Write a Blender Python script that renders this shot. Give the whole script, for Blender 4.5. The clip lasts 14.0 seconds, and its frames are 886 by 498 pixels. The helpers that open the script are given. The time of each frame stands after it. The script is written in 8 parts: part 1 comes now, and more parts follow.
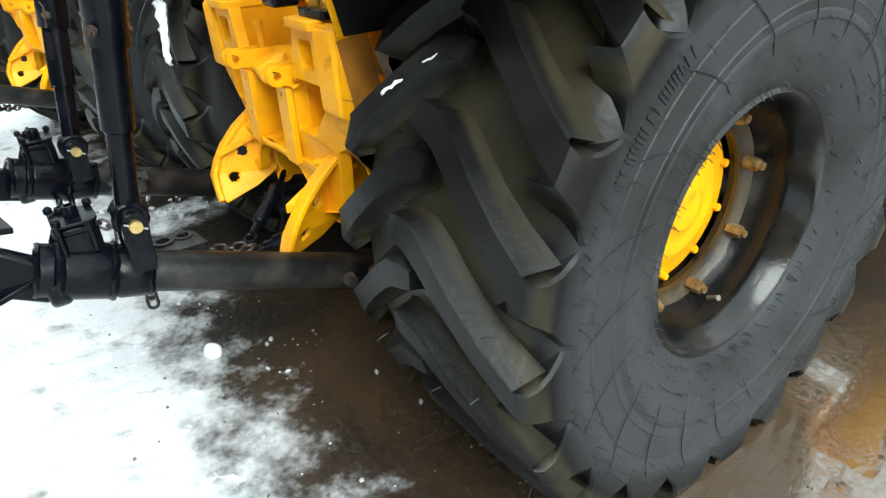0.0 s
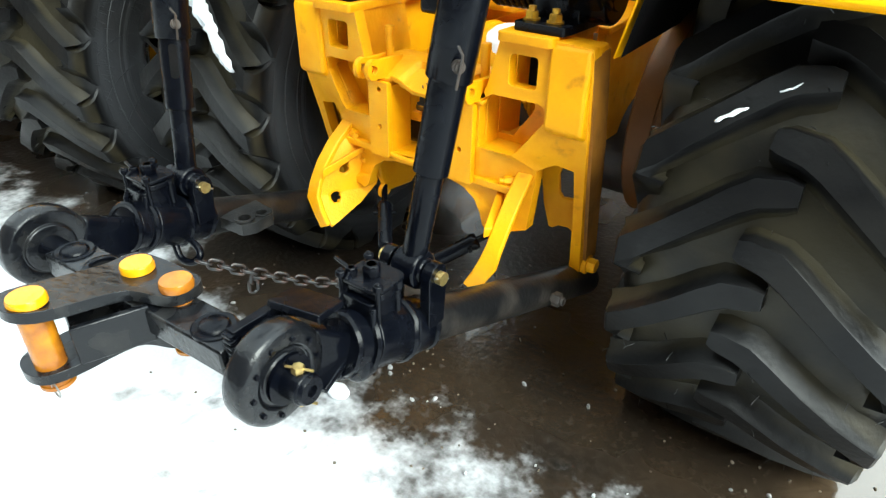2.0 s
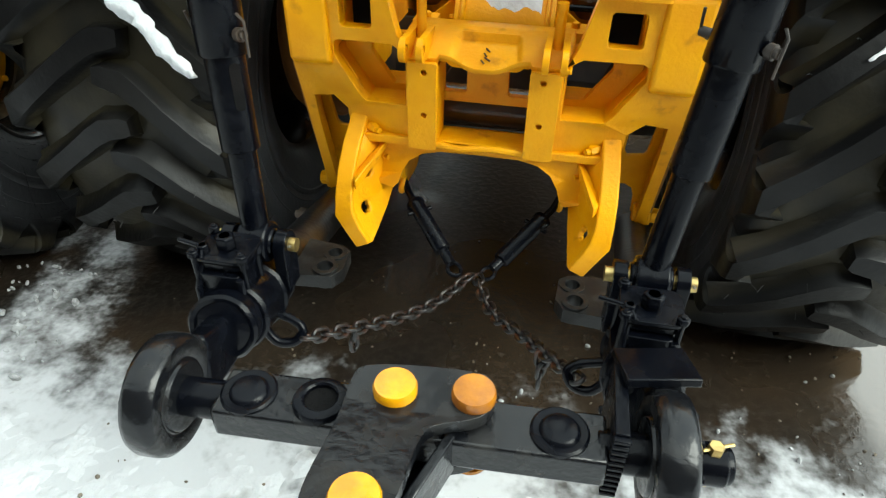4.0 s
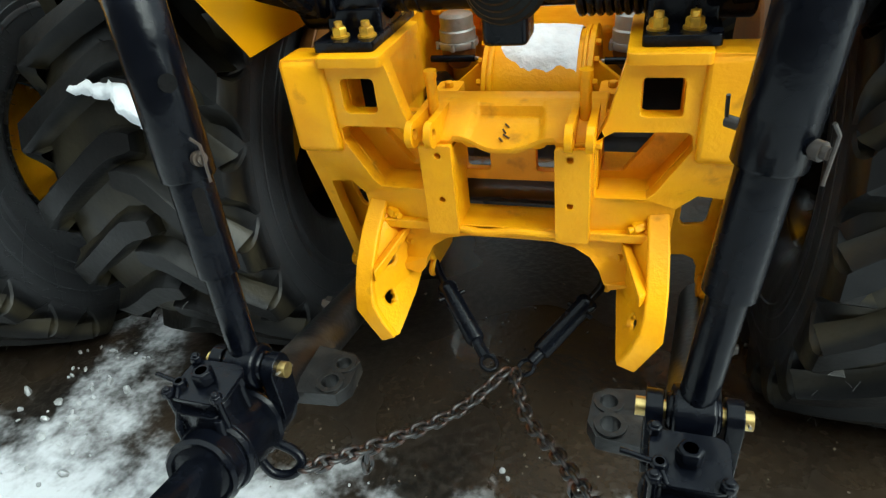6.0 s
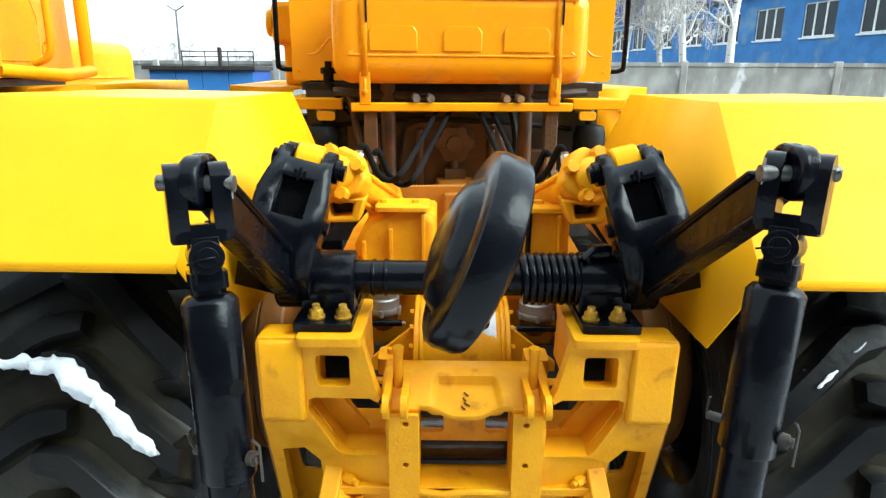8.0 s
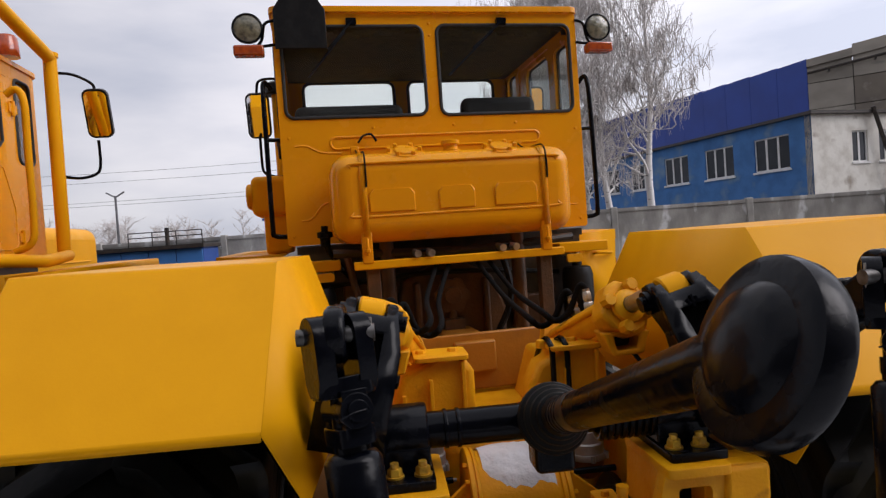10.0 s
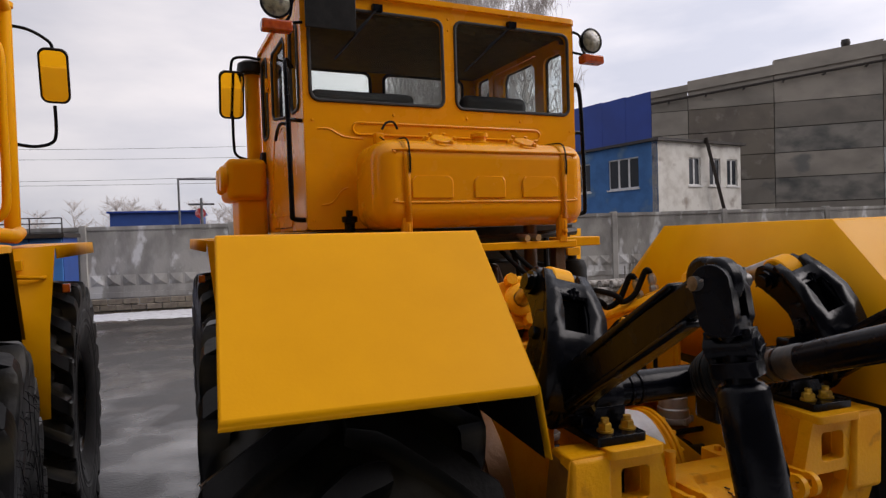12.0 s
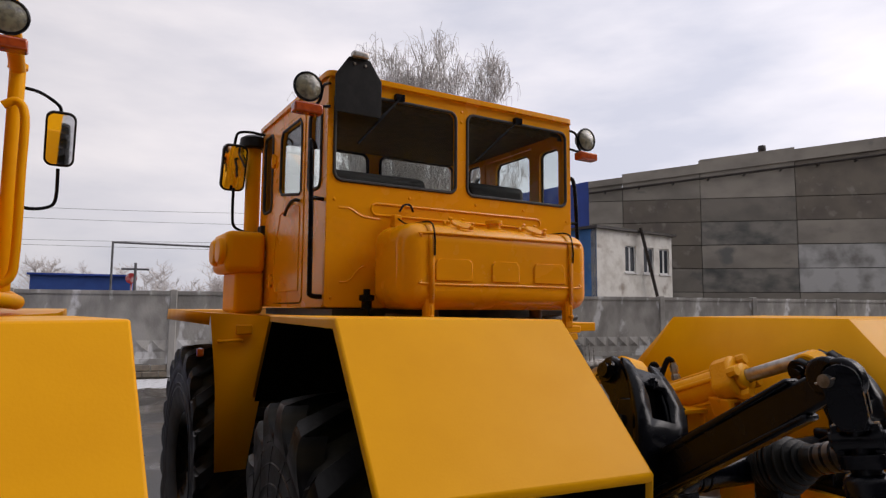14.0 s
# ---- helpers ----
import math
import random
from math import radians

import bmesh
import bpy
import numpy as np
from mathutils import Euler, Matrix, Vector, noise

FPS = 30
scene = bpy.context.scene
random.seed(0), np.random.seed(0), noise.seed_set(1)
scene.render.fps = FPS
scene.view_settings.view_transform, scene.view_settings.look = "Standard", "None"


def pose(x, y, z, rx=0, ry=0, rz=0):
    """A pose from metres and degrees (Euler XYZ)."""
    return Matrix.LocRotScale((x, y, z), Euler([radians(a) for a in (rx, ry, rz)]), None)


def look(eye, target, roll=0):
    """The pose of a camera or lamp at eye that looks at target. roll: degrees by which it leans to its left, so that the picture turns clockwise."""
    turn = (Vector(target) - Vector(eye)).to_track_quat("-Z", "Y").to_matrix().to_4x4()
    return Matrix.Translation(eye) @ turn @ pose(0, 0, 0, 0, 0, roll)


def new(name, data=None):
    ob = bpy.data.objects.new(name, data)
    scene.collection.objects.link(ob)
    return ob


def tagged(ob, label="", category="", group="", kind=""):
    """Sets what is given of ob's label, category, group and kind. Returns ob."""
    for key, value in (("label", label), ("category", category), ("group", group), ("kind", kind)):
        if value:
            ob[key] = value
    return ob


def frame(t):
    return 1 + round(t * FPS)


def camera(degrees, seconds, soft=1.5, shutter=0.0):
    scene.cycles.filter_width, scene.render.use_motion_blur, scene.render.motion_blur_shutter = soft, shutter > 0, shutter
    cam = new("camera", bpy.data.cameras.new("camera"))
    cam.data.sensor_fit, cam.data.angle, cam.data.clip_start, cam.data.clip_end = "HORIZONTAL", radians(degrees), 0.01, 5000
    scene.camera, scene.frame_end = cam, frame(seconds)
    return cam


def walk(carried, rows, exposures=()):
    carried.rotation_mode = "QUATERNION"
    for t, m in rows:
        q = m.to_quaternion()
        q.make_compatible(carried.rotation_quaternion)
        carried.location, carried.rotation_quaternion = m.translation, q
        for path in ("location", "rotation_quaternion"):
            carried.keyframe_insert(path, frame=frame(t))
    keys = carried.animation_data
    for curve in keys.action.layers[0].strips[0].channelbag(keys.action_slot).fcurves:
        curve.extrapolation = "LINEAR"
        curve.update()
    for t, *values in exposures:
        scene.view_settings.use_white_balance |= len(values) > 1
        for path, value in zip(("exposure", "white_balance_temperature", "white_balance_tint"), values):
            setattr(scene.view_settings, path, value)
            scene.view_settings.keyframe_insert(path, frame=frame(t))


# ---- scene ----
cam = camera(70.5, 14.0, soft=1.3)
PATH = [
    (0, (2.158, -1.473, 1.541), (0.705, -0.477, 0.594), -2.8),
    (0.5, (1.972, -1.755, 1.571), (0.584, -0.672, 0.621), -1.2),
    (1, (1.805, -2.003, 1.658), (0.568, -0.754, 0.705), -0.7),
    (1.5, (1.488, -2.121, 1.638), (0.38, -0.782, 0.648), -1.2),
    (2, (1.219, -2.252, 1.661), (0.215, -0.864, 0.628), 1.2),
    (2.5, (0.992, -2.42, 1.685), (0.225, -0.959, 0.555), 1.9),
    (3, (0.72, -2.384, 1.614), (0.105, -0.918, 0.4), 2.9),
    (3.5, (0.466, -2.348, 1.663), (-0.08, -0.88, 0.419), 1.2),
    (4, (0.2, -2.356, 1.691), (-0.088, -0.786, 0.487), 1.2),
    (4.2, (0.162, -2.362, 1.726), (-0.062, -0.755, 0.556), 1.8),
    (6.3, (0.338, -2.034, 1.729), (-0.268, -0.493, 0.607), -8.0),
    (6.5, (0.32, -2.027, 1.727), (-0.266, -0.473, 0.612), -7.3),
    (7, (0.185, -2.071, 1.756), (-0.244, -0.373, 0.791), -2.2),
    (7.5, (-0.018, -2.16, 1.853), (-0.107, -0.377, 0.951), -3.2),
    (8, (-0.058, -2.234, 1.954), (-0.068, -0.308, 1.417), 0.4),
    (8.2, (-0.06, -2.256, 1.978), (-0.098, -0.3, 1.563), 0.2),
    (8.5, (-0.041, -2.263, 2.017), (-0.088, -0.272, 1.838), -0.5),
    (8.7, (-0.032, -2.269, 2.026), (-0.093, -0.271, 1.973), -0.5),
    (10.8, (-0.773, -2.157, 1.884), (-0.456, -0.184, 1.823), -5.4),
    (11, (-0.864, -2.127, 1.887), (-0.548, -0.154, 1.807), -4.7),
    (11.5, (-1.169, -2.142, 1.868), (-0.593, -0.23, 1.753), -4.0),
    (12, (-1.384, -2.137, 1.884), (-0.739, -0.244, 1.828), -1.8),
    (12.5, (-1.514, -2.04, 1.858), (-0.833, -0.16, 1.918), -0.2),
    (13, (-1.641, -1.979, 1.88), (-0.853, -0.148, 2.041), 1.0),
    (13.5, (-1.788, -2.004, 1.905), (-0.951, -0.193, 2.043), 0.5),
    (14, (-1.854, -2.048, 1.921), (-1.017, -0.241, 2.105), 0.4),
]
EXPOSURES = [(0, 1.58, 6100, -3), (0.4, 1.98, 6100, -4), (1.0, 2.04, 6100, -5), (2.55, 1.74, 6150, -5), (2.8, 0.80, 6400, 0), (3.0, 0.45, 6500, 4), (3.4, 0.42, 6500, 4), (3.7, 0.85, 6450, 0), (4.0, 1.38, 6350, -5), (6.5, 1.52, 5950, -8), (7.5, 1.70, 5750, -8), (8.0, 1.65, 5700, -6), (8.2, 1.38, 5600, -6), (8.5, 0.74, 4950, -2), (8.7, 0.40, 5100, 3), (10.8, -0.10, 6600, 18), (11.5, -0.14, 6600, 18), (12.5, -0.18, 6600, 18), (14.0, -0.24, 6600, 18)]
walk(cam, [(t, look(e, g, r)) for t, e, g, r in PATH], EXPOSURES)

# ---- world and light ----
world = bpy.data.worlds.new("overcast")
scene.world = world
world.use_nodes = True
wn, wl = world.node_tree.nodes, world.node_tree.links
sky = wn.new("ShaderNodeTexSky")
sky.sky_type, sky.sun_disc = "NISHITA", False
sky.sun_elevation, sky.sun_rotation = radians(37), radians(107)
back = wn["Background"]
back.inputs["Strength"].default_value = 0.10
wcoord = wn.new("ShaderNodeTexCoord")
wmap = wn.new("ShaderNodeMapping")
wmap.inputs["Scale"].default_value = (1.0, 1.0, 3.2)
wnoise = wn.new("ShaderNodeTexNoise")
wnoise.inputs["Scale"].default_value, wnoise.inputs["Detail"].default_value = 2.2, 6
wramp = wn.new("ShaderNodeValToRGB")
wramp.color_ramp.elements[0].position, wramp.color_ramp.elements[0].color = 0.3, (6.5, 6.95, 7.8, 1)
wramp.color_ramp.elements[1].position, wramp.color_ramp.elements[1].color = 0.66, (11.3, 11.2, 11.1, 1)
wmix = wn.new("ShaderNodeMix")
wmix.data_type = "RGBA"
wmix.inputs["Factor"].default_value = 0.9
wl.new(wcoord.outputs["Generated"], wmap.inputs["Vector"])
wl.new(wmap.outputs["Vector"], wnoise.inputs["Vector"])
wl.new(wnoise.outputs["Fac"], wramp.inputs["Fac"])
wl.new(sky.outputs["Color"], wmix.inputs["A"])
wsun, wveil, wglow = wn.new("ShaderNodeVectorMath"), wn.new("ShaderNodeMapRange"), wn.new("ShaderNodeVectorMath")
wsun.operation, wglow.operation = "DOT_PRODUCT", "SCALE"
wsun.inputs[1].default_value = (0.89, 0.10, 0.45)
wveil.inputs["From Min"].default_value, wveil.inputs["From Max"].default_value = -0.4, 0.9
wveil.inputs["To Min"].default_value, wveil.inputs["To Max"].default_value = 0.66, 1.34
wl.new(wcoord.outputs["Generated"], wsun.inputs[0])
wl.new(wsun.outputs["Value"], wveil.inputs["Value"])
wl.new(wramp.outputs["Color"], wglow.inputs[0])
wl.new(wveil.outputs["Result"], wglow.inputs["Scale"])
wl.new(wglow.outputs["Vector"], wmix.inputs["B"])
wl.new(wmix.outputs["Result"], back.inputs["Color"])

sun_data = bpy.data.lights.new("sun", "SUN")
sun_data.energy, sun_data.angle, sun_data.color = 2.0, radians(40), (1.0, 0.97, 0.93)
sun = new("sun", sun_data)
sun.matrix_world = look((10, -3, 8), (0, 0, 0))


# ---- materials ----
def material(name, base, rough=0.5, metal=0.0, second=None, scale=6.0, detail=6, low=0.4, high=0.65, bump=0.0, bump_scale=80.0, coat=0.0, rough_var=0.0, spec=0.5, stretch=(1, 1, 1), third=None, third_scale=1.0, third_low=0.55, third_high=0.7, vary=0.0):
    """A surface with variation at two scales: base and second colour by noise, third by a coarser noise, and fine relief."""
    mat = bpy.data.materials.new(name)
    mat.use_nodes = True
    n, l = mat.node_tree.nodes, mat.node_tree.links
    p = n["Principled BSDF"]
    p.inputs["Roughness"].default_value = rough
    p.inputs["Metallic"].default_value = metal
    p.inputs["Coat Weight"].default_value = coat
    p.inputs["Coat Roughness"].default_value = 0.08
    p.inputs["Specular IOR Level"].default_value = spec
    coord = n.new("ShaderNodeTexCoord")
    mapping = n.new("ShaderNodeMapping")
    mapping.inputs["Scale"].default_value = stretch
    l.new(coord.outputs["Object"], mapping.inputs["Vector"])

    def noisy(size, lo, hi, det=detail):
        t = n.new("ShaderNodeTexNoise")
        t.inputs["Scale"].default_value, t.inputs["Detail"].default_value = size, det
        l.new(mapping.outputs["Vector"], t.inputs["Vector"])
        r = n.new("ShaderNodeMapRange")
        r.inputs["From Min"].default_value, r.inputs["From Max"].default_value = lo, hi
        l.new(t.outputs["Fac"], r.inputs["Value"])
        return r.outputs["Result"]

    def mixed(fac, a, b):
        m = n.new("ShaderNodeMix")
        m.data_type = "RGBA"
        l.new(fac, m.inputs["Factor"])
        for value, socket in ((a, m.inputs["A"]), (b, m.inputs["B"])):
            if isinstance(value, tuple):
                socket.default_value = (*value, 1)
            else:
                l.new(value, socket)
        return m.outputs["Result"]

    colour = tuple(base)
    if second:
        fac = noisy(scale, low, high)
        colour = mixed(fac, colour, tuple(second))
        if rough_var:
            r = n.new("ShaderNodeMapRange")
            r.inputs["To Min"].default_value, r.inputs["To Max"].default_value = rough, rough + rough_var
            l.new(fac, r.inputs["Value"])
            l.new(r.outputs["Result"], p.inputs["Roughness"])
    if third:
        colour = mixed(noisy(third_scale, third_low, third_high), colour, tuple(third))
    if vary:
        info, tone, shade = n.new("ShaderNodeObjectInfo"), n.new("ShaderNodeMapRange"), n.new("ShaderNodeVectorMath")
        tone.inputs["To Min"].default_value, tone.inputs["To Max"].default_value = 1 - vary, 1 + vary
        l.new(info.outputs["Random"], tone.inputs["Value"])
        shade.operation = "SCALE"
        l.new(colour, shade.inputs[0])
        l.new(tone.outputs["Result"], shade.inputs["Scale"])
        colour = shade.outputs["Vector"]
    if isinstance(colour, tuple):
        p.inputs["Base Color"].default_value = (*colour, 1)
    else:
        l.new(colour, p.inputs["Base Color"])
    if bump:
        b = n.new("ShaderNodeBump")
        b.inputs["Strength"].default_value, b.inputs["Distance"].default_value = bump, 0.01
        l.new(noisy(bump_scale, 0.2, 0.8, 4), b.inputs["Height"])
        l.new(b.outputs["Normal"], p.inputs["Normal"])
    return mat


YELLOW = material("yellow_paint", (0.80, 0.362, 0.001), 0.36, second=(0.75, 0.330, 0.001), scale=3, bump=0.03, bump_scale=160, rough_var=0.14, spec=0.09)
CAB_PAINT = material("orange_yellow_paint", (0.80, 0.325, 0.001), 0.20, second=(0.76, 0.30, 0.001), scale=3, bump=0.02, bump_scale=160, rough_var=0.12, spec=0.30)
CAST = material("yellow_casting", (0.80, 0.362, 0.002), 0.40, second=(0.72, 0.30, 0.002), scale=9, spec=0.22, bump=0.16, bump_scale=90, rough_var=0.15, third=(0.40, 0.15, 0.008), third_scale=14, third_low=0.64, third_high=0.8)
BLACK = material("black_paint", (0.0015, 0.0019, 0.0036), 0.20, second=(0.003, 0.0036, 0.0058), scale=14, bump=0.11, bump_scale=30, rough_var=0.10, spec=0.14)
DUSTY = material("dusty_black_paint", (0.005, 0.005, 0.0055), 0.36, second=(0.038, 0.032, 0.027), scale=8, low=0.45, high=0.75, bump=0.1, bump_scale=60, spec=0.25)

def rubber_material():
    """Tyre rubber: black bars, greyish walls paled by bloom and a painted sky sheen, and brown mud dried in the grooves
    between the bars.
    """
    mat = bpy.data.materials.new("tyre_rubber")
    mat.use_nodes = True
    n, l = mat.node_tree.nodes, mat.node_tree.links
    p = n["Principled BSDF"]
    p.inputs["Specular IOR Level"].default_value = 0.20
    coord, parts, flat, reach = n.new("ShaderNodeTexCoord"), n.new("ShaderNodeSeparateXYZ"), n.new("ShaderNodeCombineXYZ"), n.new("ShaderNodeVectorMath")
    reach.operation = "LENGTH"
    l.new(coord.outputs["Object"], parts.inputs["Vector"])
    l.new(parts.outputs["Y"], flat.inputs["Y"])
    l.new(parts.outputs["Z"], flat.inputs["Z"])
    l.new(flat.outputs["Vector"], reach.inputs[0])

    def span(value, lo, hi):
        r = n.new("ShaderNodeMapRange")
        r.inputs["From Min"].default_value, r.inputs["From Max"].default_value = lo, hi
        l.new(value, r.inputs["Value"])
        return r.outputs["Result"]

    def noisy(size, lo, hi):
        t = n.new("ShaderNodeTexNoise")
        t.inputs["Scale"].default_value, t.inputs["Detail"].default_value = size, 6
        l.new(coord.outputs["Object"], t.inputs["Vector"])
        return span(t.outputs["Fac"], lo, hi)

    def times(a, b):
        m = n.new("ShaderNodeMath")
        m.operation = "MULTIPLY"
        l.new(a, m.inputs[0])
        l.new(b, m.inputs[1])
        return m.outputs["Value"]

    def mixed(fac, a, b):
        m = n.new("ShaderNodeMix")
        m.data_type = "RGBA"
        l.new(fac, m.inputs["Factor"])
        for value, socket in ((a, m.inputs["A"]), (b, m.inputs["B"])):
            if isinstance(value, tuple):
                socket.default_value = (*value, 1)
            else:
                l.new(value, socket)
        return m.outputs["Result"]

    far = reach.outputs["Value"]
    colour = mixed(noisy(7, 0.4, 0.7), (0.0025, 0.0025, 0.0029), (0.007, 0.0068, 0.0066))
    # wall grey: part rubber bloom, part sky sheen put into the colour
    colour = mixed(span(far, 0.76, 0.68), colour, (0.030, 0.031, 0.034))
    colour = mixed(noisy(2.2, 0.5, 0.72), colour, (0.010, 0.009, 0.0075))
    mud = times(times(span(far, 0.835, 0.815), span(far, 0.765, 0.785)), noisy(4, 0.32, 0.60))
    colour = mixed(mud, colour, (0.030, 0.0255, 0.015))
    l.new(colour, p.inputs["Base Color"])
    rough = n.new("ShaderNodeMapRange")
    rough.inputs["To Min"].default_value, rough.inputs["To Max"].default_value = 0.34, 0.46
    l.new(noisy(9, 0.35, 0.65), rough.inputs["Value"])
    l.new(rough.outputs["Result"], p.inputs["Roughness"])
    b = n.new("ShaderNodeBump")
    b.inputs["Strength"].default_value, b.inputs["Distance"].default_value = 0.10, 0.01
    l.new(noisy(42, 0.25, 0.75), b.inputs["Height"])
    l.new(b.outputs["Normal"], p.inputs["Normal"])
    return mat


RUBBER = rubber_material()
RIM_GREY = material("dark_rim_paint", (0.005, 0.0055, 0.0065), 0.18, spec=0.32, second=(0.016, 0.013, 0.010), scale=10, bump=0.05)
BRASS = material("zinc_plated_bolt", (0.55, 0.42, 0.16), 0.35, metal=0.9, second=(0.40, 0.27, 0.10), scale=60)
STEEL = material("bare_steel", (0.45, 0.44, 0.42), 0.35, metal=0.9, second=(0.30, 0.27, 0.24), scale=30)
SNOW = material("snow", (0.82, 0.84, 0.87), 0.8, second=(0.70, 0.72, 0.75), scale=12, bump=0.5, bump_scale=40)
GRIME = material("oily_grime", (0.11, 0.043, 0.009), 0.5, second=(0.045, 0.021, 0.008), scale=5, low=0.35, high=0.7, bump=0.25, bump_scale=50, third=(0.17, 0.066, 0.008), third_scale=3, third_low=0.58, third_high=0.75)
# flat black of hoses and fender linings, also the painted shade in openings
MATT_BLACK = material("matt_black", (0.004, 0.004, 0.0042), 0.85, second=(0.007, 0.006, 0.006), scale=9, bump=0.3, spec=0.1)
DARK = material("dark_oily_steel", (0.018, 0.016, 0.015), 0.45, second=(0.05, 0.035, 0.025), scale=12, bump=0.1)


def glass_material():
    mat = bpy.data.materials.new("window_glass")
    mat.use_nodes = True
    n, l = mat.node_tree.nodes, mat.node_tree.links
    out = n["Material Output"]
    n.remove(n["Principled BSDF"])
    clear, gloss, mix, fres = n.new("ShaderNodeBsdfTransparent"), n.new("ShaderNodeBsdfGlossy"), n.new("ShaderNodeMixShader"), n.new("ShaderNodeLayerWeight")
    clear.inputs["Color"].default_value = (0.94, 0.96, 0.95, 1)
    gloss.inputs["Roughness"].default_value = 0.02
    fres.inputs["Blend"].default_value = 0.5
    steep, sheen = n.new("ShaderNodeMath"), n.new("ShaderNodeMath")
    steep.operation, steep.inputs[1].default_value = "POWER", 4.5
    sheen.operation, sheen.inputs[1].default_value, sheen.inputs[2].default_value = "MULTIPLY_ADD", 0.7, 0.03
    l.new(fres.outputs["Facing"], steep.inputs[0])
    l.new(steep.outputs["Value"], sheen.inputs[0])
    l.new(sheen.outputs["Value"], mix.inputs["Fac"])
    l.new(clear.outputs["BSDF"], mix.inputs[1])
    l.new(gloss.outputs["BSDF"], mix.inputs[2])
    l.new(mix.outputs["Shader"], out.inputs["Surface"])
    return mat


GLASS = glass_material()


# ---- mesh tools ----
def thing(name, label, category, m=None, group="", kind=""):
    """An Empty at the base of a thing, which parents its parts."""
    ob = new(name)
    ob.empty_display_size = 0.1
    if m is not None:
        ob.matrix_basis = m
    return tagged(ob, label, category, group, kind)


def part(name, bm, mat, parent=None, label="", bevel=0.0, sharp=38, at=None, segments=2):
    """Links a bmesh as one mesh object under its parent; the mesh is written in the parent's own space unless a pose is given."""
    bmesh.ops.recalc_face_normals(bm, faces=bm.faces)
    me = bpy.data.meshes.new(name)
    bm.to_mesh(me)
    bm.free()
    for poly in me.polygons:
        poly.use_smooth = True
    me.set_sharp_from_angle(angle=radians(sharp))
    me.materials.append(mat)
    ob = new(name, me)
    if at is not None:
        ob.matrix_basis = at
    if parent is not None:
        # nothing hangs deeper than thing, part, sub-part
        if parent.parent is not None and parent.parent.parent is not None:
            ob.matrix_basis = parent.matrix_basis @ ob.matrix_basis
            parent = parent.parent
        ob.parent = parent
    if bevel:
        mod = ob.modifiers.new("edge", "BEVEL")
        mod.width, mod.segments, mod.limit_method, mod.angle_limit = bevel, segments, "ANGLE", radians(40)
    if label:
        ob["label"] = label
    return ob


def put_verts(bm, coords, m=None):
    return [bm.verts.new(m @ Vector(c) if m is not None else c) for c in coords]


def box(bm, x0, x1, y0, y1, z0, z1, m=None):
    v = put_verts(bm, [(x, y, z) for z in (z0, z1) for y in (y0, y1) for x in (x0, x1)], m)
    for f in ((0, 2, 3, 1), (4, 5, 7, 6), (0, 1, 5, 4), (2, 6, 7, 3), (0, 4, 6, 2), (1, 3, 7, 5)):
        bm.faces.new([v[i] for i in f])
    return v


def lift_point(axis, a, p, q):
    return {"x": (a, p, q), "y": (p, a, q), "z": (p, q, a)}[axis]


def plate(bm, loops, axis, a0, a1, m=None):
    """A flat plate from an outline and holes, both as lists of 2D points, between two places along an axis."""
    from mathutils.geometry import tessellate_polygon
    flat = [[Vector((p[0], p[1], 0)) for p in loop] for loop in loops]
    tris = tessellate_polygon(flat)
    points = [p for loop in loops for p in loop]
    lower = put_verts(bm, [lift_point(axis, a0, *p) for p in points], m)
    upper = put_verts(bm, [lift_point(axis, a1, *p) for p in points], m)
    for t in tris:
        if len(set(t)) == 3:
            bm.faces.new([lower[i] for i in t])
            bm.faces.new([upper[i] for i in reversed(t)])
    start = 0
    for loop in loops:
        k = len(loop)
        for i in range(k):
            a, b = start + i, start + (i + 1) % k
            bm.faces.new((lower[a], lower[b], upper[b], upper[a]))
        start += k


def ring(cx, cy, r, n=16, r2=None, start=0.0):
    r2 = r if r2 is None else r2
    return [(cx + r * math.cos(start + 2 * math.pi * i / n), cy + r2 * math.sin(start + 2 * math.pi * i / n)) for i in range(n)]


def rounded(x0, x1, y0, y1, r, n=4):
    """A rectangle with round corners as a 2D loop."""
    pts = []
    for cx, cy, a in ((x1 - r, y1 - r, 0), (x0 + r, y1 - r, 90), (x0 + r, y0 + r, 180), (x1 - r, y0 + r, 270)):
        for i in range(n + 1):
            b = radians(a + 90 * i / n)
            pts.append((cx + r * math.cos(b), cy + r * math.sin(b)))
    return pts


def aim(p, q):
    """A pose at p whose z axis points to q."""
    d = Vector(q) - Vector(p)
    return Matrix.Translation(p) @ d.to_track_quat("Z", "Y").to_matrix().to_4x4()


def lathe(bm, profile, m=None, n=32, close=False):
    """A body of revolution about z: profile of (radius, z)."""
    rows = []
    for r, z in profile:
        if r < 1e-6:
            rows.append(put_verts(bm, [(0, 0, z)], m) * n)
        else:
            rows.append(put_verts(bm, [(r * math.cos(2 * math.pi * i / n), r * math.sin(2 * math.pi * i / n), z) for i in range(n)], m))
    pairs = list(zip(rows, rows[1:])) + ([(rows[-1], rows[0])] if close else [])
    for a, b in pairs:
        for i in range(n):
            j = (i + 1) % n
            f = [a[i], a[j], b[j], b[i]]
            f = [v for k, v in enumerate(f) if v not in f[:k]]
            if len(f) > 2:
                bm.faces.new(f)


def rod(bm, p, q, r, r2=None, n=20):
    """A solid round bar from p to q."""
    r2 = r if r2 is None else r2
    length = (Vector(q) - Vector(p)).length
    lathe(bm, [(0, 0), (r, 0), (r2, length), (0, length)], aim(p, q), n)


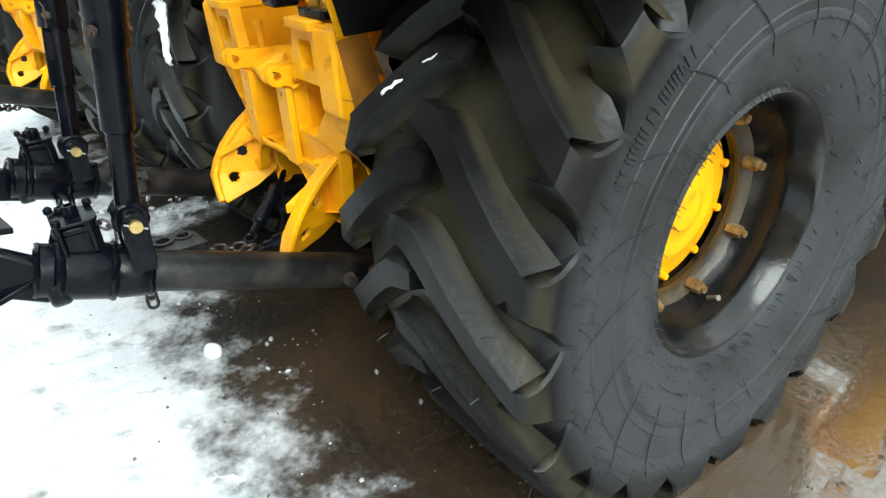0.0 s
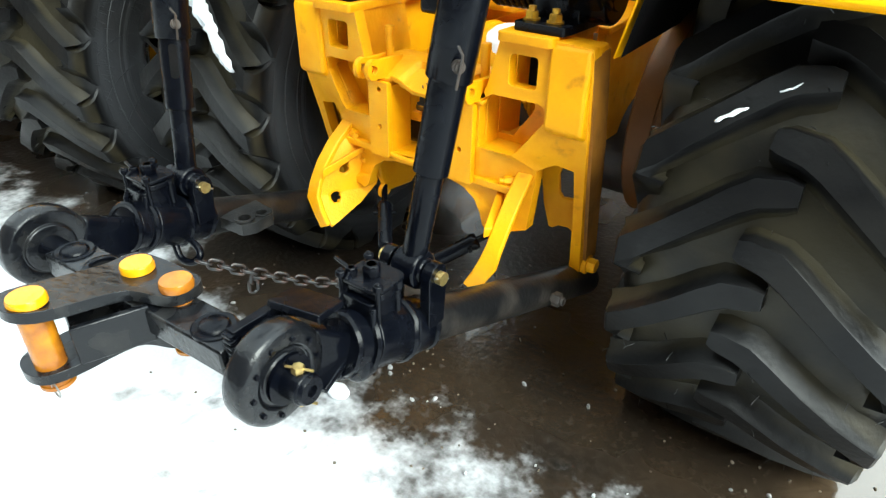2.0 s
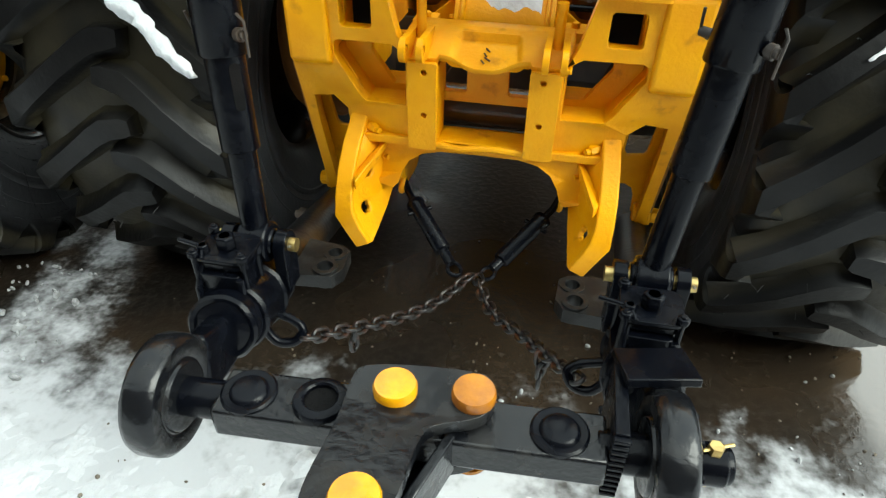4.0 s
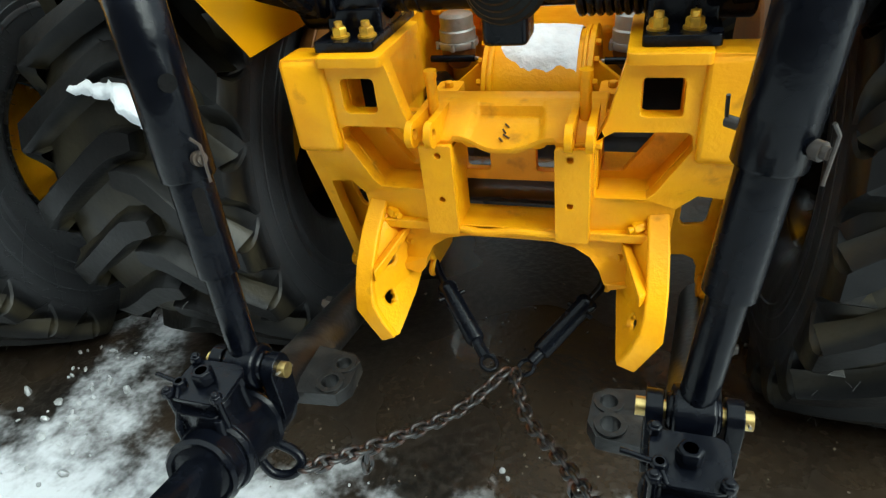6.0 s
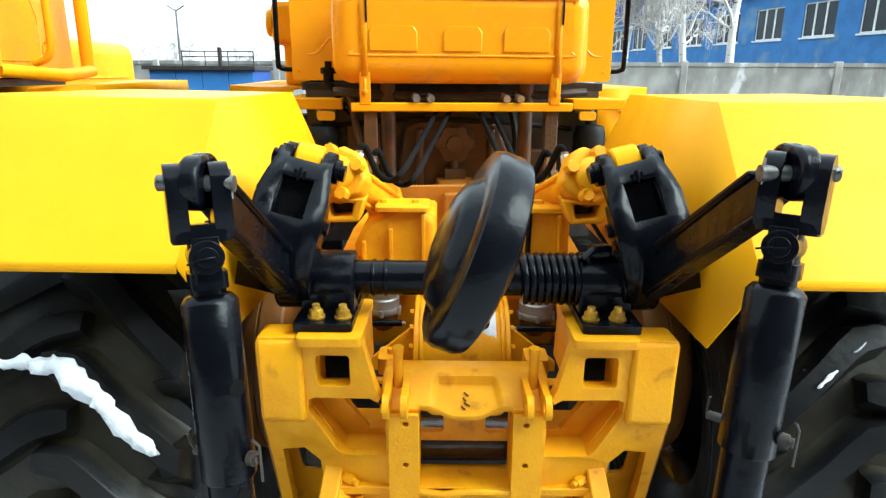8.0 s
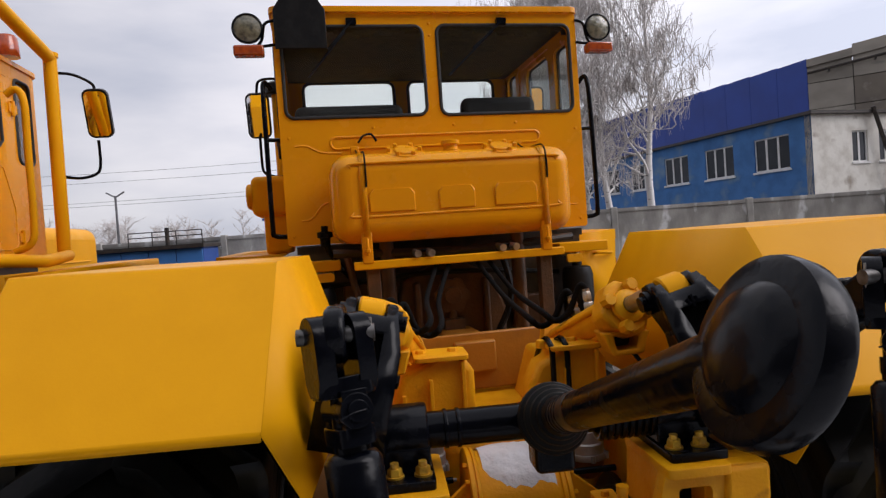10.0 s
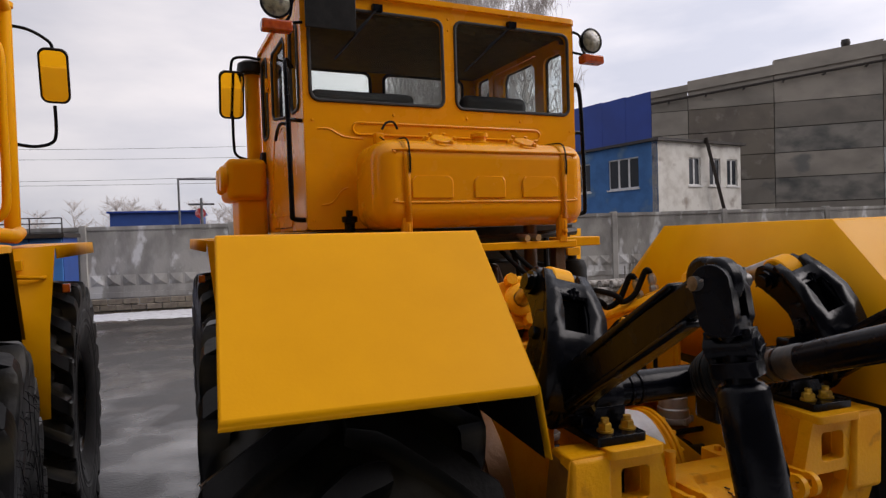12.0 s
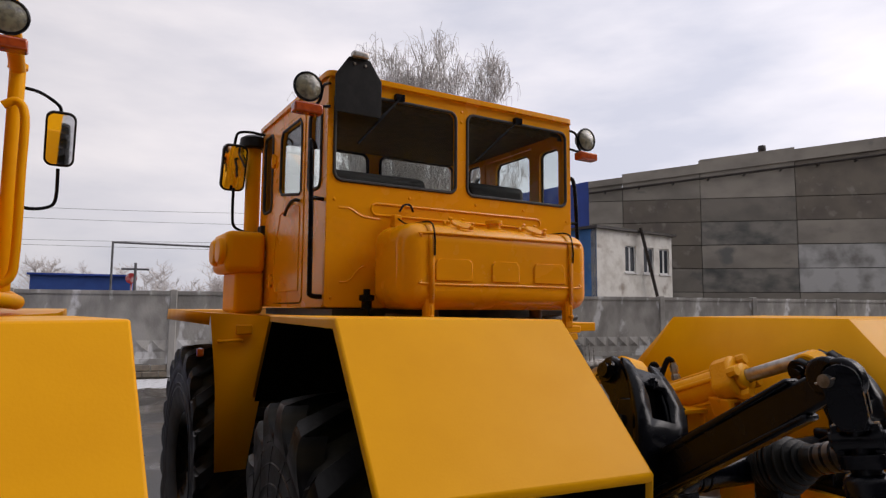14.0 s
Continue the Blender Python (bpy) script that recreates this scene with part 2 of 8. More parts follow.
def sweep(bm, points, r, n=10, closed=False, caps=True):
    """A round pipe along a line of points."""
    pts = [Vector(p) for p in points]
    k = len(pts)
    rows, normal = [], None
    for i, p in enumerate(pts):
        a = pts[(i - 1) % k] if closed or i else p
        b = pts[(i + 1) % k] if closed or i < k - 1 else p
        d = (b - a).normalized()
        if normal is None:
            normal = d.orthogonal().normalized()
        normal = (normal - d * normal.dot(d)).normalized()
        side = d.cross(normal)
        rad = r[i] if isinstance(r, (list, tuple)) else r
        rows.append([bm.verts.new(p + rad * (normal * math.cos(2 * math.pi * j / n) + side * math.sin(2 * math.pi * j / n))) for j in range(n)])
    for a, b in zip(rows, rows[1:] + ([rows[0]] if closed else [])):
        for j in range(n):
            bm.faces.new((a[j], a[(j + 1) % n], b[(j + 1) % n], b[j]))
    if caps and not closed:
        bm.faces.new(rows[0])
        bm.faces.new(rows[-1])


def curve(points, steps=6):
    """A smooth line through the points."""
    pts = [Vector(p) for p in points]
    out = []
    for i in range(len(pts) - 1):
        a, b, c, d = pts[max(i - 1, 0)], pts[i], pts[i + 1], pts[min(i + 2, len(pts) - 1)]
        for s in range(steps):
            t = s / steps
            out.append(0.5 * (2 * b + (c - a) * t + (2 * a - 5 * b + 4 * c - d) * t * t + (3 * b - a - 3 * c + d) * t ** 3))
    return out + [pts[-1]]


def nut(bm, p, q, r, n=6):
    """A hexagon nut or bolt head from p towards q."""
    length = (Vector(q) - Vector(p)).length
    lathe(bm, [(0, 0), (r, 0), (r, length * 0.8), (r * 0.85, length), (0, length)], aim(p, q), n)


def solid(faces_fn):
    bm = bmesh.new()
    faces_fn(bm)
    return bm

# ---- setting ----
def ground_material():
    """Wet asphalt: dark, with shallow puddles, mud and grit."""
    mat = bpy.data.materials.new("wet_yard")
    mat.use_nodes = True
    n, l = mat.node_tree.nodes, mat.node_tree.links
    p = n["Principled BSDF"]
    coord = n.new("ShaderNodeTexCoord")

    def noisy(size, detail, lo, hi):
        t = n.new("ShaderNodeTexNoise")
        t.inputs["Scale"].default_value, t.inputs["Detail"].default_value = size, detail
        l.new(coord.outputs["Object"], t.inputs["Vector"])
        r = n.new("ShaderNodeMapRange")
        r.inputs["From Min"].default_value, r.inputs["From Max"].default_value = lo, hi
        l.new(t.outputs["Fac"], r.inputs["Value"])
        return r.outputs["Result"]

    def mixed(fac, a, b):
        m = n.new("ShaderNodeMix")
        m.data_type = "RGBA"
        l.new(fac, m.inputs["Factor"])
        for value, socket in ((a, m.inputs["A"]), (b, m.inputs["B"])):
            if isinstance(value, tuple):
                socket.default_value = (*value, 1)
            else:
                l.new(value, socket)
        return m.outputs["Result"]

    wet = n.new("ShaderNodeTexNoise")
    wet.inputs["Scale"].default_value, wet.inputs["Detail"].default_value = 0.9, 3
    l.new(coord.outputs["Object"], wet.inputs["Vector"])
    parts = n.new("ShaderNodeSeparateXYZ")
    l.new(coord.outputs["Object"], parts.inputs["Vector"])
    low = n.new("ShaderNodeMapRange")
    low.inputs["From Min"].default_value, low.inputs["From Max"].default_value = 1.32, 1.48
    low.inputs["To Max"].default_value = 0.32
    l.new(parts.outputs["X"], low.inputs["Value"])
    add = n.new("ShaderNodeMath")
    l.new(wet.outputs["Fac"], add.inputs[0])
    l.new(low.outputs["Result"], add.inputs[1])
    level = n.new("ShaderNodeMapRange")
    level.inputs["From Min"].default_value, level.inputs["From Max"].default_value = 0.46, 0.80
    l.new(add.outputs["Value"], level.inputs["Value"])
    pool = level.outputs["Result"]
    gloss = n.new("ShaderNodeMapRange")
    gloss.inputs["To Min"].default_value, gloss.inputs["To Max"].default_value = 0.40, 1.0
    l.new(pool, gloss.inputs["Value"])
    l.new(gloss.outputs["Result"], p.inputs["Specular IOR Level"])
    grit = noisy(34, 6, 0.42, 0.70)
    mud = noisy(2.6, 5, 0.45, 0.70)
    colour = mixed(grit, (0.008, 0.0065, 0.005), (0.028, 0.023, 0.019))
    colour = mixed(mud, colour, (0.026, 0.017, 0.010))
    colour = mixed(pool, colour, (0.062, 0.042, 0.025))

    # snow trodden thin along the edge of the field, and a drift of it between the tractors
    def math2(kind, a, b):
        m = n.new("ShaderNodeMath")
        m.operation = kind
        for value, socket in ((a, m.inputs[0]), (b, m.inputs[1])):
            if isinstance(value, (int, float)):
                socket.default_value = value
            else:
                l.new(value, socket)
        return m.outputs["Value"]

    def ramp(value, lo, hi):
        r = n.new("ShaderNodeMapRange")
        r.interpolation_type = "SMOOTHSTEP"
        r.inputs["From Min"].default_value, r.inputs["From Max"].default_value = lo, hi
        l.new(value, r.inputs["Value"])
        return r.outputs["Result"]

    x, y = parts.outputs["X"], parts.outputs["Y"]
    fray = math2("ADD", math2("ADD", math2("MULTIPLY", noisy(1.3, 3, 0.0, 1.0), 0.55), math2("MULTIPLY", noisy(6.0, 5, 0.0, 1.0), 0.88)), math2("MULTIPLY", noisy(36.0, 4, 0.0, 1.0), 0.30))
    fray = math2("SUBTRACT", fray, 0.86)
    field = math2("SUBTRACT", -1.04, y)
    lean = math2("ADD", math2("ADD", x, 1.66), math2("MULTIPLY", math2("ADD", y, 0.5), 0.16))
    wide = math2("ADD", 0.02, math2("MULTIPLY", math2("SUBTRACT", -0.30, y), 0.22))
    drift = math2("MULTIPLY", math2("SUBTRACT", wide, math2("ABSOLUTE", lean, 0.0)), 0.9)
    film = ramp(math2("ADD", math2("MAXIMUM", field, drift), fray), -0.12, 0.30)
    film = math2("MULTIPLY", film, math2("MULTIPLY", ramp(y, -11.6, -9.5), ramp(math2("ABSOLUTE", x, 0.0), 12.0, 9.0)))
    colour = mixed(film, colour, (0.54, 0.55, 0.57))
    l.new(colour, p.inputs["Base Color"])
    rough = n.new("ShaderNodeMapRange")
    rough.inputs["To Min"].default_value, rough.inputs["To Max"].default_value = 0.34, 0.03
    bare = math2("MULTIPLY", pool, math2("SUBTRACT", 1.0, film))
    l.new(bare, rough.inputs["Value"])
    l.new(rough.outputs["Result"], p.inputs["Roughness"])
    l.new(bare, p.inputs["Coat Weight"])
    p.inputs["Coat IOR"].default_value, p.inputs["Coat Roughness"].default_value = 1.45, 0.05
    bump = n.new("ShaderNodeBump")
    bump.inputs["Distance"].default_value = 0.012
    inv = n.new("ShaderNodeMapRange")
    inv.inputs["To Min"].default_value, inv.inputs["To Max"].default_value = 0.16, 0.06
    l.new(pool, inv.inputs["Value"])
    l.new(inv.outputs["Result"], bump.inputs["Strength"])
    l.new(grit, bump.inputs["Height"])
    l.new(bump.outputs["Normal"], p.inputs["Normal"])
    return mat


bm = bmesh.new()
box(bm, -500, 500, -400, 700, -0.3, 0)
tagged(part("ground", bm, ground_material()), "wet dark asphalt yard with puddles and grit", "ground", kind="structure")


def fractal(x, y, size, octaves=4):
    v, a, total = 0.0, 1.0, 0.0
    for _ in range(octaves):
        v += a * noise.noise((x * size, y * size, 3.1))
        total += a
        a *= 0.55
        size *= 2.1
    return v / total


def snow_depth(x, y):
    """Height of the snow over the yard: a field behind the tractor with a ragged edge."""
    edge = -1.28 + 0.16 * fractal(x, 0.3, 1.1, 3)
    field = (edge - y) * 0.05
    yard = -0.02 + 0.05 * fractal(x * 0.9, y * 0.5, 0.55, 3) - (0.03 if abs(x) < 1.6 else 0) if y > 1.0 and x < -0.8 else -0.05
    strip = 0.05 - abs(y - 15.0 + 0.147 * x) * 0.04
    far = min(0.0, (11.0 - max(abs(x), -y)) * 0.02)
    field += far
    h = max(min(field, 0.03), min(yard, 0.008), min(strip, 0.03))
    rough = 0.024 * fractal(x, y, 6.0, 4) + 0.009 * fractal(x + 9, y, 26.0, 2)
    return h + rough - 0.006


def snow_sheet(xs, ys, depth=snow_depth):
    bm = bmesh.new()
    rows = []
    for y in ys:
        rows.append([bm.verts.new((x, y, max(depth(x, y), -0.02))) for x in xs])
    for a, b in zip(rows, rows[1:]):
        for i in range(len(xs) - 1):
            f = (a[i], a[i + 1], b[i + 1], b[i])
            if max(v.co.z for v in f) > 0.0:
                bm.faces.new(f)
    for v in [v for v in bm.verts if not v.link_faces]:
        bm.verts.remove(v)
    return bm


def spread(a, b, step):
    return [a + (b - a) * i / max(1, round((b - a) / step)) for i in range(max(1, round((b - a) / step)) + 1)]


SNOW_GROUND = material("trodden_snow", (0.62, 0.63, 0.65), 0.75, second=(0.46, 0.47, 0.49), scale=7, low=0.45, high=0.75, bump=0.9, bump_scale=24, third=(0.24, 0.23, 0.22), third_scale=5, third_low=0.60, third_high=0.72)
tagged(part("snow_cover", snow_sheet(spread(-14, -3.4, 0.2) + spread(-3.4, 3.4, 0.022)[1:-1] + spread(3.4, 14, 0.2), spread(-11.5, -3.2, 0.2) + spread(-3.2, -0.30, 0.022)[1:]), SNOW_GROUND, sharp=180), "trodden white snow with a ragged slushy edge", "snow", kind="structure")
tagged(part("snow_patch", snow_sheet(spread(-7.0, 0.0, 0.06), spread(1.0, 16.0, 0.06)), SNOW_GROUND, sharp=180), "thin icy snow patches between the tractors", "snow", kind="structure")


def lump(bm, x, y, z, r, rnd):
    start = len(bm.verts)
    bmesh.ops.create_icosphere(bm, subdivisions=1, radius=r, matrix=pose(x, y, z, rnd.uniform(0, 90), rnd.uniform(0, 90), rnd.uniform(0, 360)) @ Matrix.Diagonal((rnd.uniform(0.7, 1.4), rnd.uniform(0.7, 1.2), 0.6, 1)))


bm = bmesh.new()
rnd = random.Random(11)
bmesh.ops.create_icosphere(bm, subdivisions=3, radius=0.05, matrix=pose(-0.085, -1.09, 0.012) @ Matrix.Diagonal((0.95, 0.7, 0.5, 1)))
for v in bm.verts:
    v.co += v.normal * 0.006 * noise.noise(v.co * 30)
tagged(part("snow_lump", bm, SNOW), "small rounded lump of snow on the wet asphalt", "snow")
bm = bmesh.new()
for i in range(60):
    x, y = rnd.uniform(-0.9, 2.6), rnd.uniform(-1.15, -0.15)
    if rnd.random() < 0.55:
        y = -1.12 + abs(rnd.gauss(0, 0.16))
    lump(bm, x, y, 0.003, rnd.choice((0.004, 0.005, 0.007, 0.012)), rnd)
for i in range(60):
    lump(bm, -1.74 + rnd.gauss(0, 0.16), rnd.uniform(-1.3, -0.6), 0.005, rnd.choice((0.006, 0.009, 0.012, 0.024)), rnd)
tagged(part("ice_fragments", bm, material("dull_ice", (0.42, 0.43, 0.44), 0.35, second=(0.25, 0.25, 0.25), scale=30)), "scattered small bits of ice and snow", "ice", kind="stuff")
bm = bmesh.new()
for i in range(260):
    lump(bm, rnd.uniform(-1.2, 2.8), rnd.uniform(-1.6, 0.2), 0.002, rnd.uniform(0.003, 0.008), rnd)
tagged(part("gravel", bm, material("grit", (0.10, 0.08, 0.06), 0.7, second=(0.20, 0.17, 0.13), scale=60)), "scattered brown grit and small stones", "gravel", kind="stuff")

# plain unseen wall, added behind to keep low sky light off the tractor
bm = bmesh.new()
box(bm, -60, 60, -12.0, -11.5, 0, 14.0)
tagged(part("wall_south", bm, material("dark_blocker_wall", (0.10, 0.085, 0.075), 0.9, second=(0.16, 0.14, 0.12), scale=1.5, bump=0.2)), "plain unseen wall added to block low sky light", "wall", kind="structure")

# ---- tractor: wheels ----
AXLE_Z = 0.77


def tyre_bmesh(side, whiskers):
    """A tractor tyre about the x axis, with two staggered rows of bars, flattened where it stands. side 1: outer wall towards +x."""
    bm = bmesh.new()
    turn = Matrix.Rotation(radians(90), 4, "Y")
    wall = [(0.35, -0.27), (0.365, -0.295), (0.40, -0.318), (0.42, -0.328), (0.45, -0.340), (0.50, -0.354), (0.53, -0.357), (0.535, -0.361), (0.55, -0.361), (0.555, -0.358)]
    for k in (0, 5):
        wall += [(0.575 + 0.013 * k, -0.360), (0.5785 + 0.013 * k, -0.3625), (0.582 + 0.013 * k, -0.360)]
    wall += [(0.665, -0.363), (0.68, -0.363), (0.72, -0.360), (0.745, -0.345), (0.77, -0.322), (0.79, -0.285), (0.80, -0.20), (0.806, 0.0)]
    lathe(bm, wall + [(r, -z) for r, z in reversed(wall[:-1])], turn, 84)
    count = 21
    pitch = 2 * math.pi / count
    # bar centre line: across, angle, top radius, half width at the top, half width at the foot
    line = [(-0.045, 0.3, 0.862, 0.024, 0.034), (-0.02, 0.2, 0.866, 0.032, 0.046), (0.04, -0.6, 0.866, 0.036, 0.052), (0.085, -2.6, 0.865, 0.033, 0.050), (0.16, -6.7, 0.863, 0.031, 0.048),
            (0.25, -11.6, 0.857, 0.032, 0.050), (0.325, -15.6, 0.848, 0.036, 0.054)]
    foot = [0.803, 0.803, 0.803, 0.802, 0.80, 0.792, 0.775]
    # the bar's end runs down into the wall and widens until it meets its neighbours
    ends = [(0.352, -17.0, 0.841, 0.039), (0.362, -17.7, 0.825, 0.042), (0.3665, -18.2, 0.795, 0.050), (0.3665, -18.5, 0.765, 0.066), (0.365, -18.7, 0.742, 0.088), (0.3625, -18.8, 0.722, 0.108), (0.360, -18.9, 0.700, 0.112)]
    for row in (-1, 1):
        for k in range(count):
            start = k * pitch + radians((27.3 if row > 0 else 20.1) if side > 0 else (38.4 if row < 0 else 31.2))
            rows = []
            for i, (a, deg, r, top, low) in enumerate(line):
                b, c = line[max(i - 1, 0)], line[min(i + 1, len(line) - 1)]
                da, ds = c[0] - b[0], radians(c[1] - b[1]) * 0.84
                long = math.hypot(da, ds)
                na, ns = -ds / long, da / long
                ring_pts = []
                for side_of, rr, w in ((-1, foot[i], low * 1.22), (-1, foot[i] + 0.012, low * 0.98), (-1, r - 0.007, top * 1.03), (-1, r, top * 0.9), (1, r, top * 0.9), (1, r - 0.007, top * 1.03), (1, foot[i] + 0.012, low * 0.98), (1, foot[i], low * 1.22)):
                    x = (a + side_of * na * w) * row - side * 0.035 * (1 - min(1.0, abs(a) / 0.34))
                    ang = start + radians(deg) + side_of * ns * w / 0.84
                    ring_pts.append(bm.verts.new((x, -rr * math.cos(ang), rr * math.sin(ang))))
                rows.append(ring_pts)
            for a, deg, r, half in ends:
                ring_pts = []
                for side_of, dx, w in ((-1, 0.075, half * 1.15), (-1, 0.035, half * 1.06), (-1, 0.008, half * 1.02), (-1, 0.0, half * 0.9), (1, 0.0, half * 0.9), (1, 0.008, half * 1.02), (1, 0.035, half * 1.06), (1, 0.075, half * 1.15)):
                    ang = start + radians(deg) + side_of * w / r
                    ring_pts.append(bm.verts.new(((a - dx) * row, -r * math.cos(ang), r * math.sin(ang))))
                rows.append(ring_pts)
            for p, q in zip(rows, rows[1:]):
                for j in range(7):
                    bm.faces.new((p[j], p[j + 1], q[j + 1], q[j]))
            bm.faces.new(rows[0])
            bm.faces.new(rows[-1])
    rnd = random.Random(5)

    def wall_x(r):
        return side * (0.318 + (r - 0.40) * 0.36 if r < 0.51 else 0.3635)

    for i in range(whiskers):
        ang = rnd.uniform(0, 2 * math.pi)
        if rnd.random() < 0.8:
            r = rnd.choice((0.385, 0.40, 0.43, 0.46, 0.50, 0.54, 0.66, 0.69, 0.715)) + rnd.uniform(-0.006, 0.006)
            p = Vector((wall_x(r), -r * math.cos(ang), r * math.sin(ang)))
            d = Vector((side * 0.5, 0.8 + rnd.uniform(-0.3, 0.3), -0.5 + rnd.uniform(-0.4, 0.4)))
        else:
            r = 0.865
            p = Vector((rnd.uniform(-0.34, 0.34), -r * math.cos(ang), r * math.sin(ang)))
            d = Vector((rnd.uniform(-1, 1), -math.cos(ang), math.sin(ang)))
        d.normalize()
        size = rnd.uniform(0.014, 0.030)
        sweep(bm, [p - d * 0.003, p + d * size * 0.6, p + d * size + Vector((0, 0, -0.004))], 0.0013, 3)
    if whiskers:
        # thin mould seams across the wall
        for k in range(count):
            ang = k * pitch + 0.12
            pts = []
            for j in range(7):
                r = 0.40 + 0.30 * j / 6
                b = ang - 0.22 * (j / 6) ** 2
                pts.append((wall_x(r) - side * 0.0003, -r * math.cos(b), r * math.sin(b)))
            sweep(bm, pts, 0.0016, 4)
    # raised lettering blocks on the wall, too worn to read
    for base, r, high in ((0.5, 0.685, 0.03), (3.4, 0.685, 0.03), (2.2, 0.47, 0.02), (5.2, 0.47, 0.02)):
        for i in range(9):
            ang = base + i * high * 1.05 / r
            m = Matrix.Rotation(-ang, 4, "X") @ pose(wall_x(r), -r, 0)
            for u, w in ((-0.36, 0.14), (0.0, 0.12), (0.34, 0.14)):
                if (i * 7 + int(u * 10)) % 4:
                    box(bm, -0.002, 0.002, -high * 0.5, high * 0.5, (u - w / 2) * high, (u + w / 2) * high, m)
    for v in bm.verts:
        low = -(AXLE_Z - 0.003)
        depth = low + 0.10 - v.co.z
        if depth > 0:
            v.co.x *= 1 + 0.30 * depth
        if v.co.z < low:
            v.co.z = low + (v.co.z - low) * 0.02
    return bm


MUDDY = material("muddy_steel", (0.045, 0.028, 0.009), 0.45, second=(0.014, 0.010, 0.007), scale=7, low=0.4, high=0.7, bump=0.2, bump_scale=50)


STUD = material("dull_wheel_nut", (0.30, 0.21, 0.09), 0.4, metal=0.6, second=(0.14, 0.09, 0.04), scale=50)


def make_wheel(parent, side, m, whiskers=0):
    """A wheel: dark rim with its hub, nuts and tyre, at the pose m (axle along x)."""
    turn = Matrix.Rotation(radians(90 * side), 4, "Y")
    bm = bmesh.new()
    lathe(bm, [(0.352, 0.265), (0.372, 0.285), (0.374, 0.30), (0.362, 0.307), (0.345, 0.295), (0.335, 0.262), (0.325, 0.248), (0.318, 0.22), (0.322, 0.19), (0.31, 0.16), (0.300, 0.13), (0.285, 0.115),
               (0.27, 0.108), (0.258, 0.106), (0.258, 0.085), (0.29, 0.08), (0.32, -0.1), (0.335, -0.26), (0.372, -0.29), (0.372, -0.26), (0.34, -0.2), (0.33, 0.2)], turn, 56, close=True)
    wheel = part("wheel", bm, RIM_GREY, parent, "dark painted steel wheel with black tyre", at=m, sharp=50)
    part("tyre", tyre_bmesh(side, whiskers), RUBBER, wheel, "black rubber tyre with angled tread bars", sharp=32)
    bm = bmesh.new()
    lathe(bm, [(0.257, 0.104), (0.257, 0.116), (0.27, 0.118), (0.283, 0.124), (0.298, 0.138), (0.301, 0.133), (0.285, 0.112)], turn, 56, close=True)
    part("wheel_disc", bm, MUDDY, wheel, "muddy brown wheel disc")
    bm = bmesh.new()
    lathe(bm, [(0.0, 0.125), (0.06, 0.125), (0.072, 0.115), (0.118, 0.108), (0.14, 0.112), (0.164, 0.10), (0.198, 0.085), (0.216, 0.078), (0.244, 0.074), (0.256, 0.065), (0.256, 0.03), (0, 0.03)], turn, 48)
    hub = part("hub", bm, CAST, wheel, "yellow painted domed hub", bevel=0.003)
    for i in range(10):
        a = 2 * math.pi * i / 10
        bm = bmesh.new()
        nut(bm, turn @ Vector((0.236 * math.cos(a), 0.236 * math.sin(a), 0.07)), turn @ Vector((0.236 * math.cos(a), 0.236 * math.sin(a), 0.092)), 0.013)
        part("bolt", bm, CAST, hub)
    for i in range(8):
        a = 2 * math.pi * (i + 0.35) / 8
        c = (0.281 * math.cos(a), 0.281 * math.sin(a))
        bm = bmesh.new()
        rod(bm, turn @ Vector((*c, 0.09)), turn @ Vector((*c, 0.18)), 0.012, n=10)
        nut(bm, turn @ Vector((*c, 0.12)), turn @ Vector((*c, 0.168)), 0.021)
        part("wheel_nut", bm, STUD, wheel)
    bm = bmesh.new()
    rod(bm, turn @ Vector((0.295, 0.08, 0.19)), turn @ Vector((0.275, 0.075, 0.225)), 0.009, n=8)
    part("valve", bm, STEEL, wheel)
    return wheel

# ---- tractor: rear frame and fenders ----
RUSTY_YELLOW = material("stained_yellow_paint", (0.42, 0.16, 0.006), 0.5, second=(0.24, 0.08, 0.010), scale=4, low=0.4, high=0.7, bump=0.12, bump_scale=60)


DRUM = material("rusty_drum_paint", (0.17, 0.062, 0.005), 0.55, second=(0.09, 0.032, 0.007), scale=4, low=0.4, high=0.7, bump=0.12, bump_scale=60)


def mirror_x(points, side):
    return [(side * p[0], *p[1:]) for p in points]


def both(half):
    """A symmetric outline from its right half, given from the top middle down to the bottom middle."""
    return half + [(-x, z) for x, z in reversed(half) if x > 1e-6]


def sheet(bm, faces):
    cache = {}
    for f in faces:
        vs = []
        for p in f:
            key = tuple(round(c, 5) for c in p)
            if key not in cache:
                cache[key] = bm.verts.new(p)
            vs.append(cache[key])
        bm.faces.new(vs)


def solidify(ob, thick, offset=-1.0):
    mod = ob.modifiers.new("thickness", "SOLIDIFY")
    mod.thickness, mod.offset = thick, offset
    return ob


